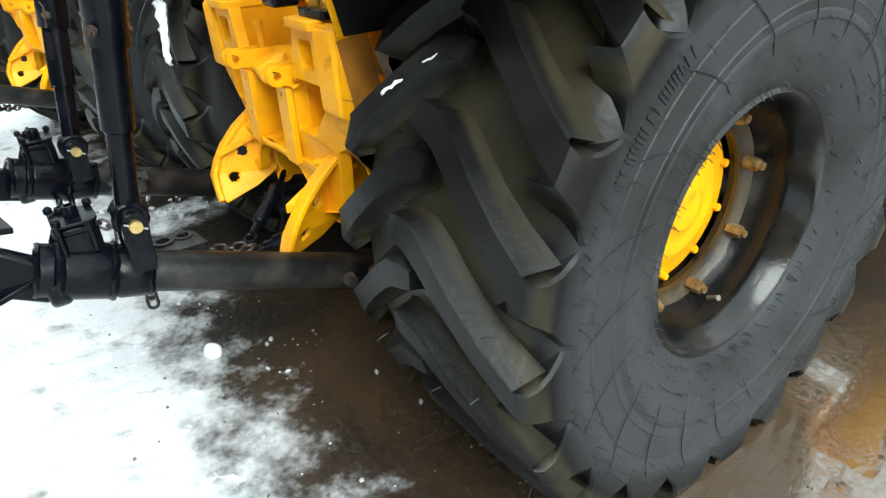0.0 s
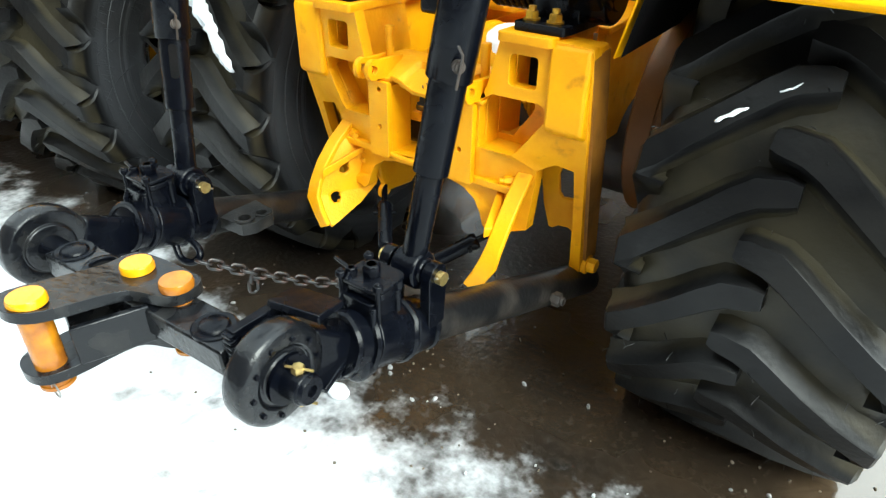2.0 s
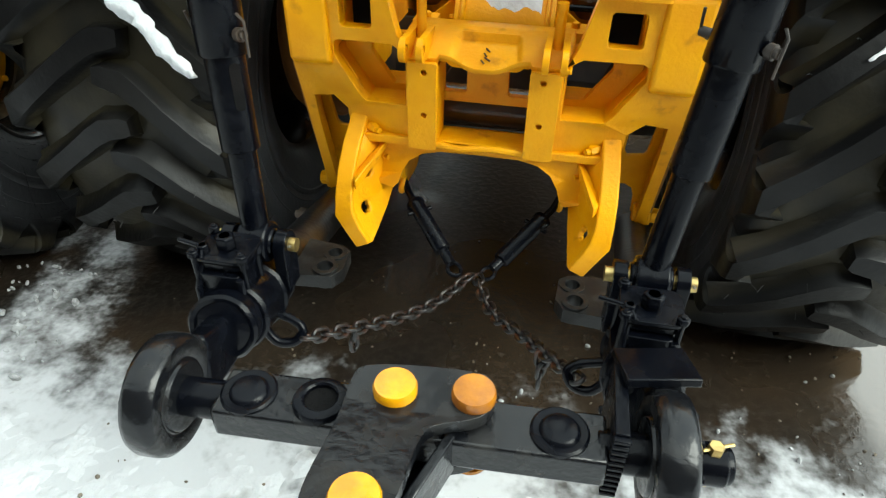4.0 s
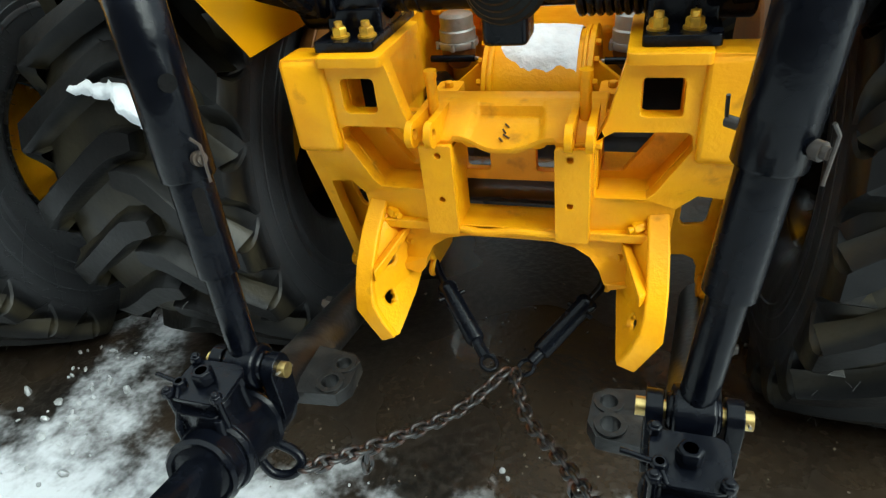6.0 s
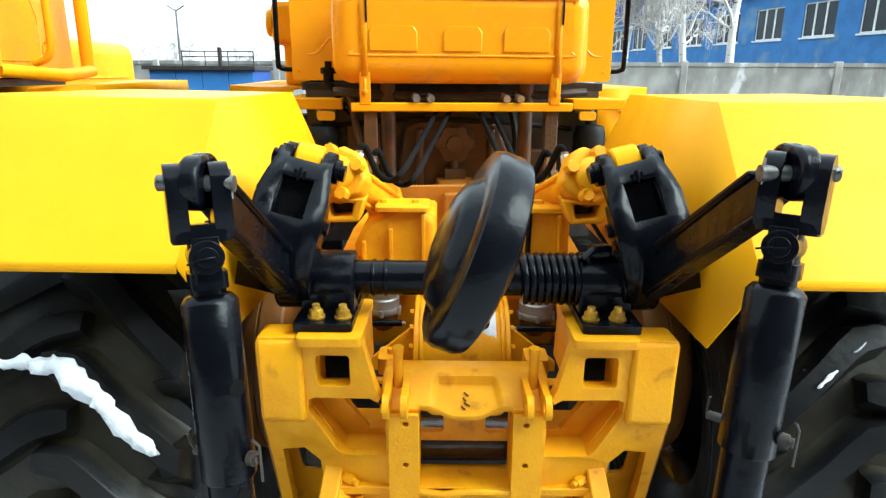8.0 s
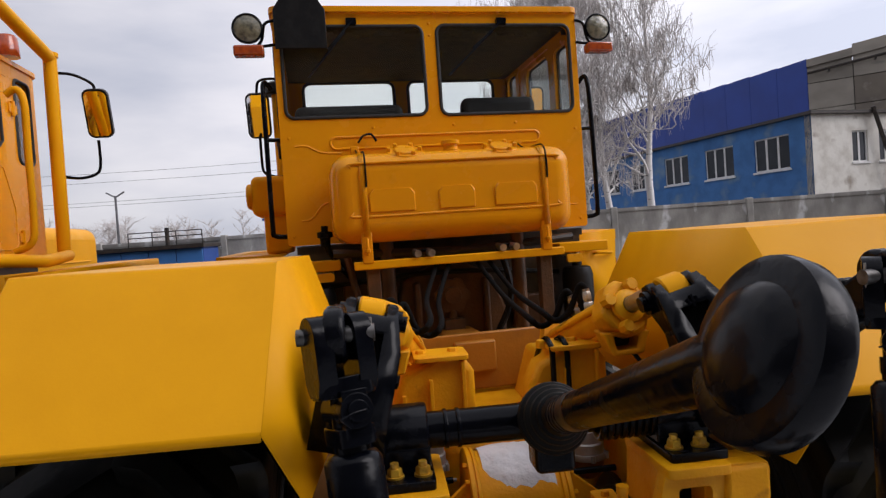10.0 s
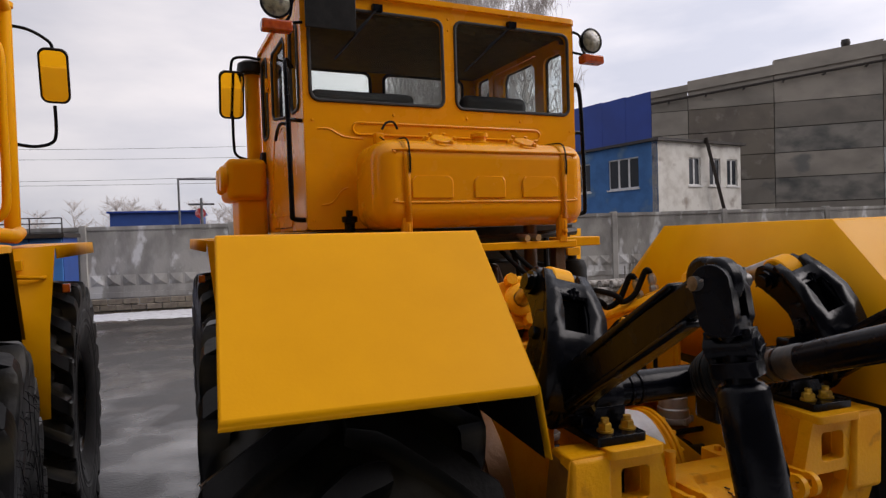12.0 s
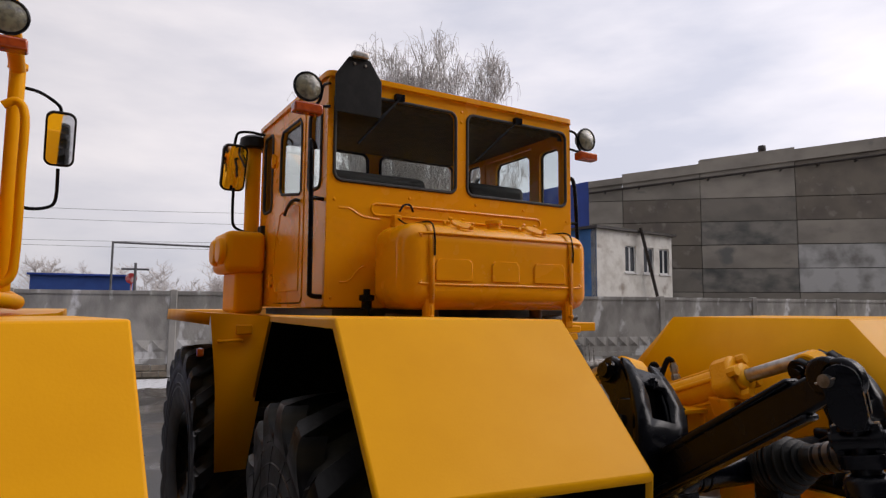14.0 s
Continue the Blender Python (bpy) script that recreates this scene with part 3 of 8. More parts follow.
def make_rear_fender(parent, s):
    """A folded sheet fender: flat top, sloped back panel with a rolled lip, and an inner wall of two facets."""
    a, b = (0.702 * s, -0.43, 1.884), (0.725 * s, 0.53, 1.876)
    a2, b2 = (1.42 * s, -0.44, 1.892), (1.42 * s, 0.53, 1.884)
    # the right fender hangs a little lower
    y0, y1, z0, z1 = (-0.812, -0.812, 1.508, 1.513) if s < 0 else (-0.803, -0.785, 1.476, 1.466)
    c, c2 = (0.702 * s, y0, z0), (1.42 * s, y1, z1)
    d, e = (0.625 * s, -0.72, 1.268 if s > 0 else 1.292), (0.582 * s, 0.55, 1.29)
    lip, lip2 = (0.702 * s, y0 + 0.004, z0 - 0.020), (1.42 * s, y1 + 0.004, z1 - 0.020)
    lip3, lip4 = (0.72 * s, y0 + 0.022, z0 - 0.024), (1.42 * s, y1 + 0.022, z1 - 0.024)
    edge1, edge2, edge3 = (1.418 * s, -0.42, 1.862), (1.418 * s, 0.53, 1.858), (1.418 * s, y1 + 0.022, z1 - 0.013)
    # the sheet also folds down in front of the wheel
    f, f2, g = (0.702 * s, 0.93, 1.50), (1.42 * s, 0.93, 1.508), (0.60 * s, 0.90, 1.335)
    bm = bmesh.new()
    sheet(bm, [(b, f, f2, b2), (a, b, b2, a2), (a, a2, c2, c), (c, c2, lip2, lip), (lip, lip2, lip4, lip3), (a2, b2, edge2, edge1), (a2, edge1, edge3, c2)])
    fender = part("rear_fender", bm, YELLOW, parent, "folded yellow sheet metal fender", bevel=0.008, segments=3)
    mod = fender.modifiers[0]
    mod.angle_limit = radians(12)
    bm = bmesh.new()
    sheet(bm, [(a, c, d), (a, d, e, b), (b, e, g, f)])
    inner = part("inner_wall", bm, YELLOW, fender)
    solidify(inner, 0.005, 0)
    # black underside, a second skin just inside the sheet
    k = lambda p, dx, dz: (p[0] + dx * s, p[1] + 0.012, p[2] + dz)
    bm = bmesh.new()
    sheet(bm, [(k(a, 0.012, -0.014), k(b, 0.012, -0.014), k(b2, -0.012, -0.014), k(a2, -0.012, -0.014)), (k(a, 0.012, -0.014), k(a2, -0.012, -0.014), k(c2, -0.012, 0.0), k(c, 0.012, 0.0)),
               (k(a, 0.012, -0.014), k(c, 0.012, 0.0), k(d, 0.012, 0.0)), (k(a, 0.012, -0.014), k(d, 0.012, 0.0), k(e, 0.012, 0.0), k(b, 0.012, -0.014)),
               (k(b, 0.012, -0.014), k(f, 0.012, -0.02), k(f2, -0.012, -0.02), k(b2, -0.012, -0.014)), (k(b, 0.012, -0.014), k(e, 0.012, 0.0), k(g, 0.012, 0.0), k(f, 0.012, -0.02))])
    part("underside", bm, MATT_BLACK, fender, "black underside")
    return fender


HALF = [(0.0, 0.822), (0.135, 0.822), (0.138, 1.062), (0.215, 1.064), (0.245, 1.13), (0.285, 1.285), (0.44, 1.285), (0.445, 1.28), (0.56, 1.276), (0.566, 1.26), (0.558, 1.035), (0.535, 0.90), (0.50, 0.645), (0.488, 0.605), (0.468, 0.60), (0.466, 0.645), (0.498, 0.86), (0.506, 0.938), (0.446, 0.944), (0.404, 0.905), (0.400, 0.865),
        (0.385, 0.70), (0.34, 0.66), (0.27, 0.64), (0.252, 0.66), (0.24, 0.70), (0.215, 0.744), (0.175, 0.772), (0.117, 0.785), (0.0, 0.787)]


OILY = material("wet_oily_tube", (0.055, 0.028, 0.012), 0.25, second=(0.02, 0.014, 0.010), scale=9, low=0.4, high=0.7, bump=0.15, bump_scale=40)
# muddy rust, with the shade beside the tyre mixed into the brown
RUST_AND_SHADE = material("muddy_rust_with_shade", (0.32, 0.125, 0.008), 0.6, second=(0.14, 0.055, 0.008), scale=6, low=0.4, high=0.7, bump=0.2, bump_scale=40)


def flip(loop):
    return [(-x, z) for x, z in reversed(loop)]


def lean_legs(bm):
    """The legs of the frame slope forwards and a little outwards below the side boxes."""
    for v in bm.verts:
        side = min(1.0, max(0.0, (abs(v.co.x) - 0.36) / 0.08))
        t = side * min(1.0, max(0.0, (1.12 - v.co.z) / 0.52))
        v.co.y += 0.17 * t
        v.co.x *= 1 + 0.11 * t
        v.co.z = 1.853 - (1.853 - v.co.z) * (1 + 0.11 * t)


def make_hitch_frame(parent):
    square = rounded(0.315, 0.405, 1.138, 1.228, 0.012, 3)
    side_gap = [(0.222, 1.075), (0.262, 1.10), (0.415, 1.102), (0.428, 1.095), (0.43, 1.06), (0.36, 0.945), (0.342, 0.928), (0.222, 0.925)]
    bm = bmesh.new()
    plate(bm, [both(HALF), square, flip(square), side_gap, flip(side_gap)], "y", -0.70, -0.655)
    lean_legs(bm)
    frame_ob = part("hitch_frame", bm, CAST, parent, "yellow painted cast hitch frame with openings", bevel=0.007, segments=2)
    for s in (-1, 1):
        # side box, tower and the deep webs behind the face
        bm = bmesh.new()
        x0, x1 = sorted((0.44 * s, 0.562 * s))
        loop = [(-0.708, 1.035), (-0.712, 1.26), (-0.70, 1.276), (-0.60, 1.276), (-0.578, 1.26), (-0.578, 0.98), (-0.62, 0.98)]
        plate(bm, [loop], "x", x0, x1)
        part("side_box", bm, CAST, frame_ob, bevel=0.012, segments=3)
        bm = bmesh.new()
        plate(bm, [[(-0.674, 0.64), (-0.687, 1.02), (-0.698, 1.25), (-0.60, 1.262), (-0.59, 1.0), (-0.60, 0.66)]], "x", *sorted((0.554 * s, 0.566 * s)))
        for v in bm.verts:
            v.co.x *= 1 - 0.10 * min(1.0, max(0.0, (1.03 - v.co.z) / 0.39))
        lean_legs(bm)
        part("side_face", bm, RUST_AND_SHADE, frame_ob, "rust-stained outer side of the frame, darkened as if shaded")
        # recessed web of the leg, leaning forwards like it, with its opening and the arch at its foot
        bm = bmesh.new()
        rim = [(0.372, 0.95), (0.545, 0.95), (0.556, 0.80), (0.550, 0.60), (0.545, 0.50), (0.505, 0.50), (0.500, 0.57), (0.488, 0.606), (0.462, 0.622), (0.425, 0.618), (0.402, 0.60), (0.385, 0.60), (0.372, 0.70)]
        gap = [(0.456, 0.885), (0.470, 0.893), (0.503, 0.893), (0.509, 0.86), (0.503, 0.77), (0.496, 0.756), (0.446, 0.748), (0.436, 0.765), (0.436, 0.835)]
        plate(bm, [rim, gap] if s > 0 else [flip(rim), flip(gap)], "y", -0.622, -0.606)
        for v in bm.verts:
            v.co.y += 0.17 * min(1.0, max(0.0, (1.08 - v.co.z) / 0.55))
        part("leg_web", bm, CAST, frame_ob, "recessed web of the leg with an opening", bevel=0.004)
        bm = bmesh.new()
        for xa, xb in ((0.285, 0.318), (0.403, 0.44)):
            plate(bm, [[(-0.66, 1.10), (-0.66, 1.283), (-0.44, 1.283), (-0.40, 1.10)]], "x", *sorted((xa * s, xb * s)))
        plate(bm, [rounded(*sorted((0.28 * s, 0.452 * s)), -0.725, -0.42, 0.015, 3)], "z", 1.262, 1.288)
        part("tower", bm, CAST, frame_ob, bevel=0.006)
        # black box puts the shade into the tower's square window
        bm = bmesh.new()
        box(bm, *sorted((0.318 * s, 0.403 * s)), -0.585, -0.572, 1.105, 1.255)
        part("recess", bm, MATT_BLACK, frame_ob, "black box that stands in for shade behind the square window")
        bm = bmesh.new()
        plate(bm, [[(-0.66, 0.92), (-0.66, 1.10), (-0.45, 1.10), (-0.45, 0.92)]], "x", *sorted((0.205 * s, 0.225 * s)))
        plate(bm, [[(0.225 * s, 0.925), (0.345 * s, 0.925), (0.435 * s, 1.07), (0.435 * s, 1.04), (0.36 * s, 0.90), (0.225 * s, 0.90)]], "y", -0.66, -0.44)
        lean_legs(bm)
        part("web", bm, CAST, frame_ob, bevel=0.004)
        # drilled drawbar plate and clevis lugs
        bm = bmesh.new()
        hole_a, hole_b = ring(0.165 * s, 1.036, 0.0085, 10), ring(0.165 * s, 0.909, 0.0085, 10)
        plate(bm, [rounded(*sorted((0.128 * s, 0.213 * s)), 0.800, 1.064, 0.006, 2), hole_a, hole_b], "y", -0.722, -0.700)
        plate(bm, [[(-0.70, 0.79), (-0.70, 1.05), (-0.60, 1.05), (-0.60, 0.79)]], "x", *sorted((0.128 * s, 0.148 * s)))
        part("drawbar_plate", bm, CAST, frame_ob, "yellow drilled plate", bevel=0.003)
        for dx in (-0.024, 0.024):
            bm = bmesh.new()
            cx = 0.19 * s + dx
            prof = [(-0.745 + 0.034 * math.cos(radians(t)), 1.105 + 0.034 * math.sin(radians(t))) for t in range(60, 301, 20)]
            plate(bm, [[(-0.60, 1.13)] + prof + [(-0.66, 1.055)], ring(-0.745, 1.105, 0.014, 12)], "x", cx - 0.009, cx + 0.009)
            part("clevis_lug", bm, CAST, frame_ob, bevel=0.003)
        bm = bmesh.new()
        rod(bm, (0.19 * s, -0.63, 1.085), (0.19 * s, -0.63, 1.222), 0.014)
        rod(bm, (0.19 * s, -0.63, 1.205), (0.19 * s, -0.63, 1.224), 0.0165)
        part("stop_pin", bm, CAST, frame_ob, "yellow upright pin")
        # guide horn
        make_horn(frame_ob, s)
    # cross beam, inner back plate and floor
    # folded sheet: a flat top, a sloped front with a sunken trapezoid, and a wavy lower lip
    bm = bmesh.new()
    grid = []
    for i in range(73):
        x = -0.236 + 0.472 * i / 72
        u = abs(x)
        drop = 0.5 + 0.5 * math.cos(math.pi * min(1.0, max(0.0, (u - 0.02) / 0.095)))
        lip = 1.074 - 0.032 * drop - (0.012 if u > 0.13 else 0.0)
        col = []
        for y, z in ((-0.49, 1.116), (-0.55, 1.119), (-0.594, 1.118), (-0.602, 1.117), (-0.615, 1.114), (-0.640, 1.104), (-0.668, 1.088), (-0.69, 1.074)):
            t = (-0.598 - y) / 0.10
            half = 0.090 + 0.012 * max(0.0, t)
            sunk = min(1.0, max(0.0, (half - u) / 0.012)) * (1.0 if y < -0.598 else 0.0) * max(0.0, 1.0 - 0.55 * max(0.0, t))
            col.append(bm.verts.new((x, y, z - 0.022 * sunk - 0.004 * drop * max(0.0, t))))
        col.append(bm.verts.new((x, -0.706, lip + 0.012)))
        col.append(bm.verts.new((x, -0.709, lip)))
        grid.append(col)
    for p, q in zip(grid, grid[1:]):
        for j in range(len(p) - 1):
            bm.faces.new((p[j], p[j + 1], q[j + 1], q[j]))
    solidify(part("cross_beam", bm, CAST, frame_ob, "yellow pressed beam with a sunken tongue and wavy lip", sharp=50), 0.014)
    bm = bmesh.new()
    for x, y, w in ((0.003, -0.640, 0.007), (-0.002, -0.656, 0.005), (0.006, -0.670, 0.010), (-0.006, -0.680, 0.006)):
        rod(bm, (x - w, y, 1.090 - 0.5 * (-0.640 - y)), (x + w * 0.6, y - 0.010, 1.085 - 0.5 * (-0.640 - y)), 0.0025, n=6)
    part("chipped_mark", bm, GRIME, frame_ob, "chipped rusty scar in the paint")
    bm = bmesh.new()
    wa = rounded(-0.130, -0.062, 0.935, 1.030, 0.008, 2)
    wc = [(0.228, 0.945), (0.282, 0.945), (0.350, 1.040), (0.350, 1.088), (0.228, 1.088)]
    plate(bm, [rounded(-0.43, 0.43, 0.905, 1.10, 0.02, 3), wa, flip(wa), wc, flip(wc)], "y", -0.592, -0.566)
    part("back_plate", bm, CAST, frame_ob, "yellow back plate with openings", bevel=0.004)
    bm = bmesh.new()
    rod(bm, (-0.30, -0.50, 0.855), (0.30, -0.50, 0.855), 0.066, n=32)
    part("oily_tube", bm, OILY, frame_ob, "dark oily tube behind the sill", bevel=0.003)
    bm = bmesh.new()
    plate(bm, [[(-0.70, 0.795), (-0.70, 0.822), (-0.63, 0.820), (-0.57, 0.812), (-0.57, 0.79)]], "x", -0.36, 0.36)
    sweep(bm, curve([(-0.135, -0.706, 0.815), (-0.06, -0.712, 0.808), (0.02, -0.708, 0.816), (0.135, -0.706, 0.81)], 4), 0.012, 8)
    part("sill", bm, CAST, frame_ob, bevel=0.004)
    return frame_ob


def make_horn(frame_ob, s):
    """A cast guide horn: a bold outer flange, bent at its corner, a web that leans back to the frame, a diagonal rib and bolts."""
    line = [Vector(p) for p in mirror_x([(0.376, -0.655, 0.862), (0.383, -0.735, 0.80), (0.386, -0.795, 0.735), (0.385, -0.835, 0.675), (0.380, -0.857, 0.628), (0.352, -0.862, 0.575), (0.324, -0.862, 0.525)], s)]
    bm = bmesh.new()
    rows = []
    wide = Vector((1.0 * s, 0.1, 0)).normalized()
    for i, p in enumerate(line):
        d = (line[min(i + 1, len(line) - 1)] - line[max(i - 1, 0)]).normalized()
        across = (wide - d * wide.dot(d)).normalized()
        out = across.cross(d).normalized()
        half, thick = 0.027 + (0.004 if i == 4 else 0), 0.011
        rows.append([bm.verts.new(p + across * u * half + out * v * thick) for u, v in ((-1, -1), (1, -1), (1, 1), (-1, 1))])
    for p, q in zip(rows, rows[1:]):
        for j in range(4):
            bm.faces.new((p[j], p[(j + 1) % 4], q[(j + 1) % 4], q[j]))
    bm.faces.new(rows[0])
    bm.faces.new(rows[-1])
    horn = part("guide_horn", bm, CAST, frame_ob, "yellow cast guide horn", bevel=0.006, segments=3)
    # web that runs forwards and inwards from the flange, with two round holes
    inner = [Vector(p) for p in mirror_x([(0.268, -0.60, 0.868), (0.272, -0.595, 0.80), (0.278, -0.595, 0.735), (0.284, -0.60, 0.675), (0.290, -0.62, 0.620), (0.297, -0.71, 0.568), (0.306, -0.845, 0.522)], s)]
    holes = [Vector((0.352 * s, -0.735, 0.712)), Vector((0.364 * s, -0.785, 0.613))]

    def along(points, t):
        k = min(int(t * (len(points) - 1)), len(points) - 2)
        return points[k].lerp(points[k + 1], t * (len(points) - 1) - k)

    bm = bmesh.new()
    grid = []
    for i in range(49):
        a = along(line, i / 48) + Vector((-0.012 * s, 0.012, 0))
        b = along(inner, i / 48)
        grid.append([bm.verts.new(a.lerp(b, j / 28)) for j in range(29)])
    cells = []
    for i in range(48):
        for j in range(28):
            cells.append((grid[i][j], grid[i][j + 1], grid[i + 1][j + 1], grid[i + 1][j]))
    centres = []
    for c in holes:
        near = min((v for row in grid for v in row), key=lambda v: ((v.co.y - c.y) ** 2 + (v.co.z - c.z) ** 2))
        centres.append(near.co.copy())
    for cell in cells:
        mid = sum((v.co for v in cell), Vector()) / 4
        if all((mid - c).length > 0.021 for c in centres):
            bm.faces.new(cell)
    for row in grid:
        for v in row:
            for c in centres:
                gap = v.co - c
                if abs(gap.length - 0.021) < 0.0045:
                    v.co = c + gap.normalized() * 0.021
    for v in [v for v in bm.verts if not v.link_faces]:
        bm.verts.remove(v)
    solidify(part("horn_web", bm, CAST, horn), 0.016, 0)
    # diagonal rib between the flange and the inner bolt
    bm = bmesh.new()
    va = mirror_x([(0.370, -0.795, 0.728), (0.280, -0.600, 0.812), (0.280, -0.600, 0.800), (0.370, -0.795, 0.708)], s)
    vb = mirror_x([(0.346, -0.838, 0.735), (0.268, -0.612, 0.815), (0.268, -0.612, 0.797), (0.346, -0.838, 0.700)], s)
    v0, v1 = put_verts(bm, va), put_verts(bm, vb)
    bm.faces.new(v0)
    bm.faces.new(v1)
    for i in range(4):
        bm.faces.new((v0[i], v0[(i + 1) % 4], v1[(i + 1) % 4], v1[i]))
    part("rib", bm, CAST, horn, bevel=0.004)
    # cheek beside the arch, to which the horn is bolted, with the eye for the chain
    bm = bmesh.new()
    cheek = [(-0.66, 0.86), (-0.40, 0.84), (-0.395, 0.66), (-0.415, 0.60), (-0.45, 0.575), (-0.60, 0.59), (-0.63, 0.66)]
    plate(bm, [cheek], "x", *sorted((0.250 * s, 0.272 * s)))
    part("cheek", bm, CAST, frame_ob, bevel=0.008)
    bm = bmesh.new()
    sweep(bm, [(0.262 * s + 0.004 * math.sin(t), -0.60 + 0.026 * math.cos(t), 0.598 + 0.026 * math.sin(t)) for t in [2 * math.pi * i / 18 for i in range(18)]], 0.010, 8, closed=True)
    part("chain_eye", bm, CAST, frame_ob)
    # foot of the leg with its bolt
    bm = bmesh.new()
    rod(bm, (0.505 * s, -0.50, 0.525), (0.565 * s, -0.50, 0.525), 0.036, n=24)
    part("foot", bm, CAST, frame_ob, bevel=0.006)
    bm = bmesh.new()
    nut(bm, (0.56 * s, -0.50, 0.525), (0.592 * s, -0.50, 0.525), 0.026, 8)
    part("bolt", bm, CAST, frame_ob)
    for x, y, z in ((0.335, -0.675, 0.832), (0.285, -0.62, 0.825), (0.315, -0.655, 0.735)):
        bm = bmesh.new()
        d = Vector((-0.80 * s, -0.60, 0)).normalized()
        p = Vector((x * s, y, z))
        nut(bm, p - d * 0.01, p + d * 0.022, 0.0165)
        rod(bm, p, p + d * 0.036, 0.0095, n=10)
        part("bolt", bm, CAST, horn)


CANISTER = material("dull_aluminium", (0.30, 0.295, 0.28), 0.4, metal=0.6, second=(0.16, 0.15, 0.13), scale=14, bump=0.1)


DRUM_Y, DRUM_Z = -0.06, 0.945


def make_rear_body(parent):
    """The rear axle, gear housings and the frame floor behind the hitch."""
    bm = bmesh.new()
    lathe(bm, [(0, -0.62), (0.20, -0.62), (0.20, -0.40), (0.13, -0.34), (0.15, -0.2), (0.27, -0.12), (0.30, 0), (0.27, 0.12), (0.15, 0.2), (0.13, 0.34), (0.20, 0.40), (0.20, 0.62), (0, 0.62)], pose(0, 0.05, AXLE_Z) @ Matrix.Rotation(radians(90), 4, "Y"), 32)
    lathe(bm, [(0, 0), (0.17, 0), (0.2, 0.02), (0.2, 0.3), (0, 0.3)], aim((0, -0.35, 0.78), (0, 0, 0.78)), 24)
    part("rear_axle", bm, DARK, parent, "dark oily rear axle casing")
    for s in (-1, 1):
        bm = bmesh.new()
        lathe(bm, [(0.0, 0), (0.335, 0), (0.345, 0.008), (0.345, 0.075), (0.339, 0.078), (0.339, 0.082), (0.345, 0.085), (0.34, 0.115), (0.32, 0.145), (0.28, 0.165), (0.0, 0.17)], aim((0.585 * s, -0.09, 0.955), (0.75 * s, -0.09, 0.955)), 56)
        part("brake_drum", bm, DRUM, parent, "rusty yellow brake drum beside the wheel")
        bm = bmesh.new()
        plate(bm, [[(-0.36, 0.86), (-0.36, 1.25), (0.4, 1.30), (2.0, 1.20), (2.0, 0.85)]], "x", *sorted((0.42 * s, 0.45 * s)))
        plate(bm, [[(-0.36, 1.24), (-0.36, 1.262), (0.4, 1.312), (2.0, 1.212), (2.0, 1.19), (0.4, 1.29)]], "x", *sorted((0.36 * s, 0.46 * s)))
        part("frame_rail", bm, CAST, parent, "yellow painted frame side rail", bevel=0.005)
        # cast humps that carry the cylinders
        bm = bmesh.new()
        x0, x1 = sorted((0.10 * s, 0.40 * s))
        plate(bm, [[(x0, 1.18), (x1, 1.18), (x1, 1.42), (x1 - 0.04, 1.475), (x0 + 0.16, 1.48), (x0 + 0.04, 1.42), (x0, 1.34)]], "y", 0.02, 0.16)
        plate(bm, [[(x0 + 0.05, 1.18), (x1, 1.18), (x1, 1.40), (x0 + 0.12, 1.40)]], "y", 0.16, 0.6)
        part("cylinder_support", bm, CAST, parent, "yellow cast support", bevel=0.02, segments=3)
        bm = bmesh.new()
        plate(bm, [rounded(x0 + 0.08, x1 - 0.02, -0.01, 0.17, 0.02, 3)], "z", 1.470, 1.488)
        for dx in (0.03, 0.13, 0.25):
            box(bm, x0 + dx, x0 + dx + 0.014, -0.004, 0.02, 1.20, 1.34 + 0.5 * dx)
        part("casting_flange", bm, CAST, parent, bevel=0.005)
        for dx in (0.17, 0.29):
            bm = bmesh.new()
            nut(bm, (dx * s, 0.09, 1.47), (dx * s, 0.09, 1.50), 0.02)
            part("bolt", bm, CAST, parent)
        if s > 0:
            for dx in (0.19, 0.245):
                bm = bmesh.new()
                sweep(bm, curve([(dx, 0.26, 1.40), (dx, 0.17, 1.47), (dx, 0.09, 1.502), (dx, 0.025, 1.49), (dx, 0.004, 1.45), (dx - 0.005, -0.005, 1.2)], 5), 0.011, 8)
                part("pipe", bm, BLACK, parent, "thin black pipe over the casting")
        # brake chamber: silver pot, clamp band with bolts, yellowish bowl and a black rod across
        cx, cy = (0.272, -0.07) if s > 0 else (-0.292, -0.03)
        bm = bmesh.new()
        lathe(bm, [(0, 1.028), (0.030, 1.028), (0.050, 1.050), (0.058, 1.078), (0.058, 1.103), (0, 1.103)], pose(cx, cy, 0), 28)
        chamber = part("brake_chamber", bm, DRUM, parent, "brake chamber with a silver pot and a rusty bowl")
        bm = bmesh.new()
        lathe(bm, [(0, 1.108), (0.061, 1.108), (0.061, 1.153), (0.0555, 1.158), (0.0555, 1.198), (0.045, 1.206), (0, 1.206)], pose(cx, cy, 0), 28)
        part("pot", bm, CANISTER, chamber, "dull silver pot")
        bm = bmesh.new()
        lathe(bm, [(0.05, 1.098), (0.066, 1.098), (0.068, 1.102), (0.068, 1.116), (0.066, 1.120), (0.05, 1.120)], pose(cx, cy, 0), 28)
        for k in range(3):
            t = radians(-150 + 60 * k)
            nut(bm, (cx + 0.07 * math.cos(t), cy + 0.07 * math.sin(t), 1.098), (cx + 0.07 * math.cos(t), cy + 0.07 * math.sin(t), 1.122), 0.008)
        part("clamp_band", bm, CANISTER, chamber, "silver clamp band with bolts")
        bm = bmesh.new()
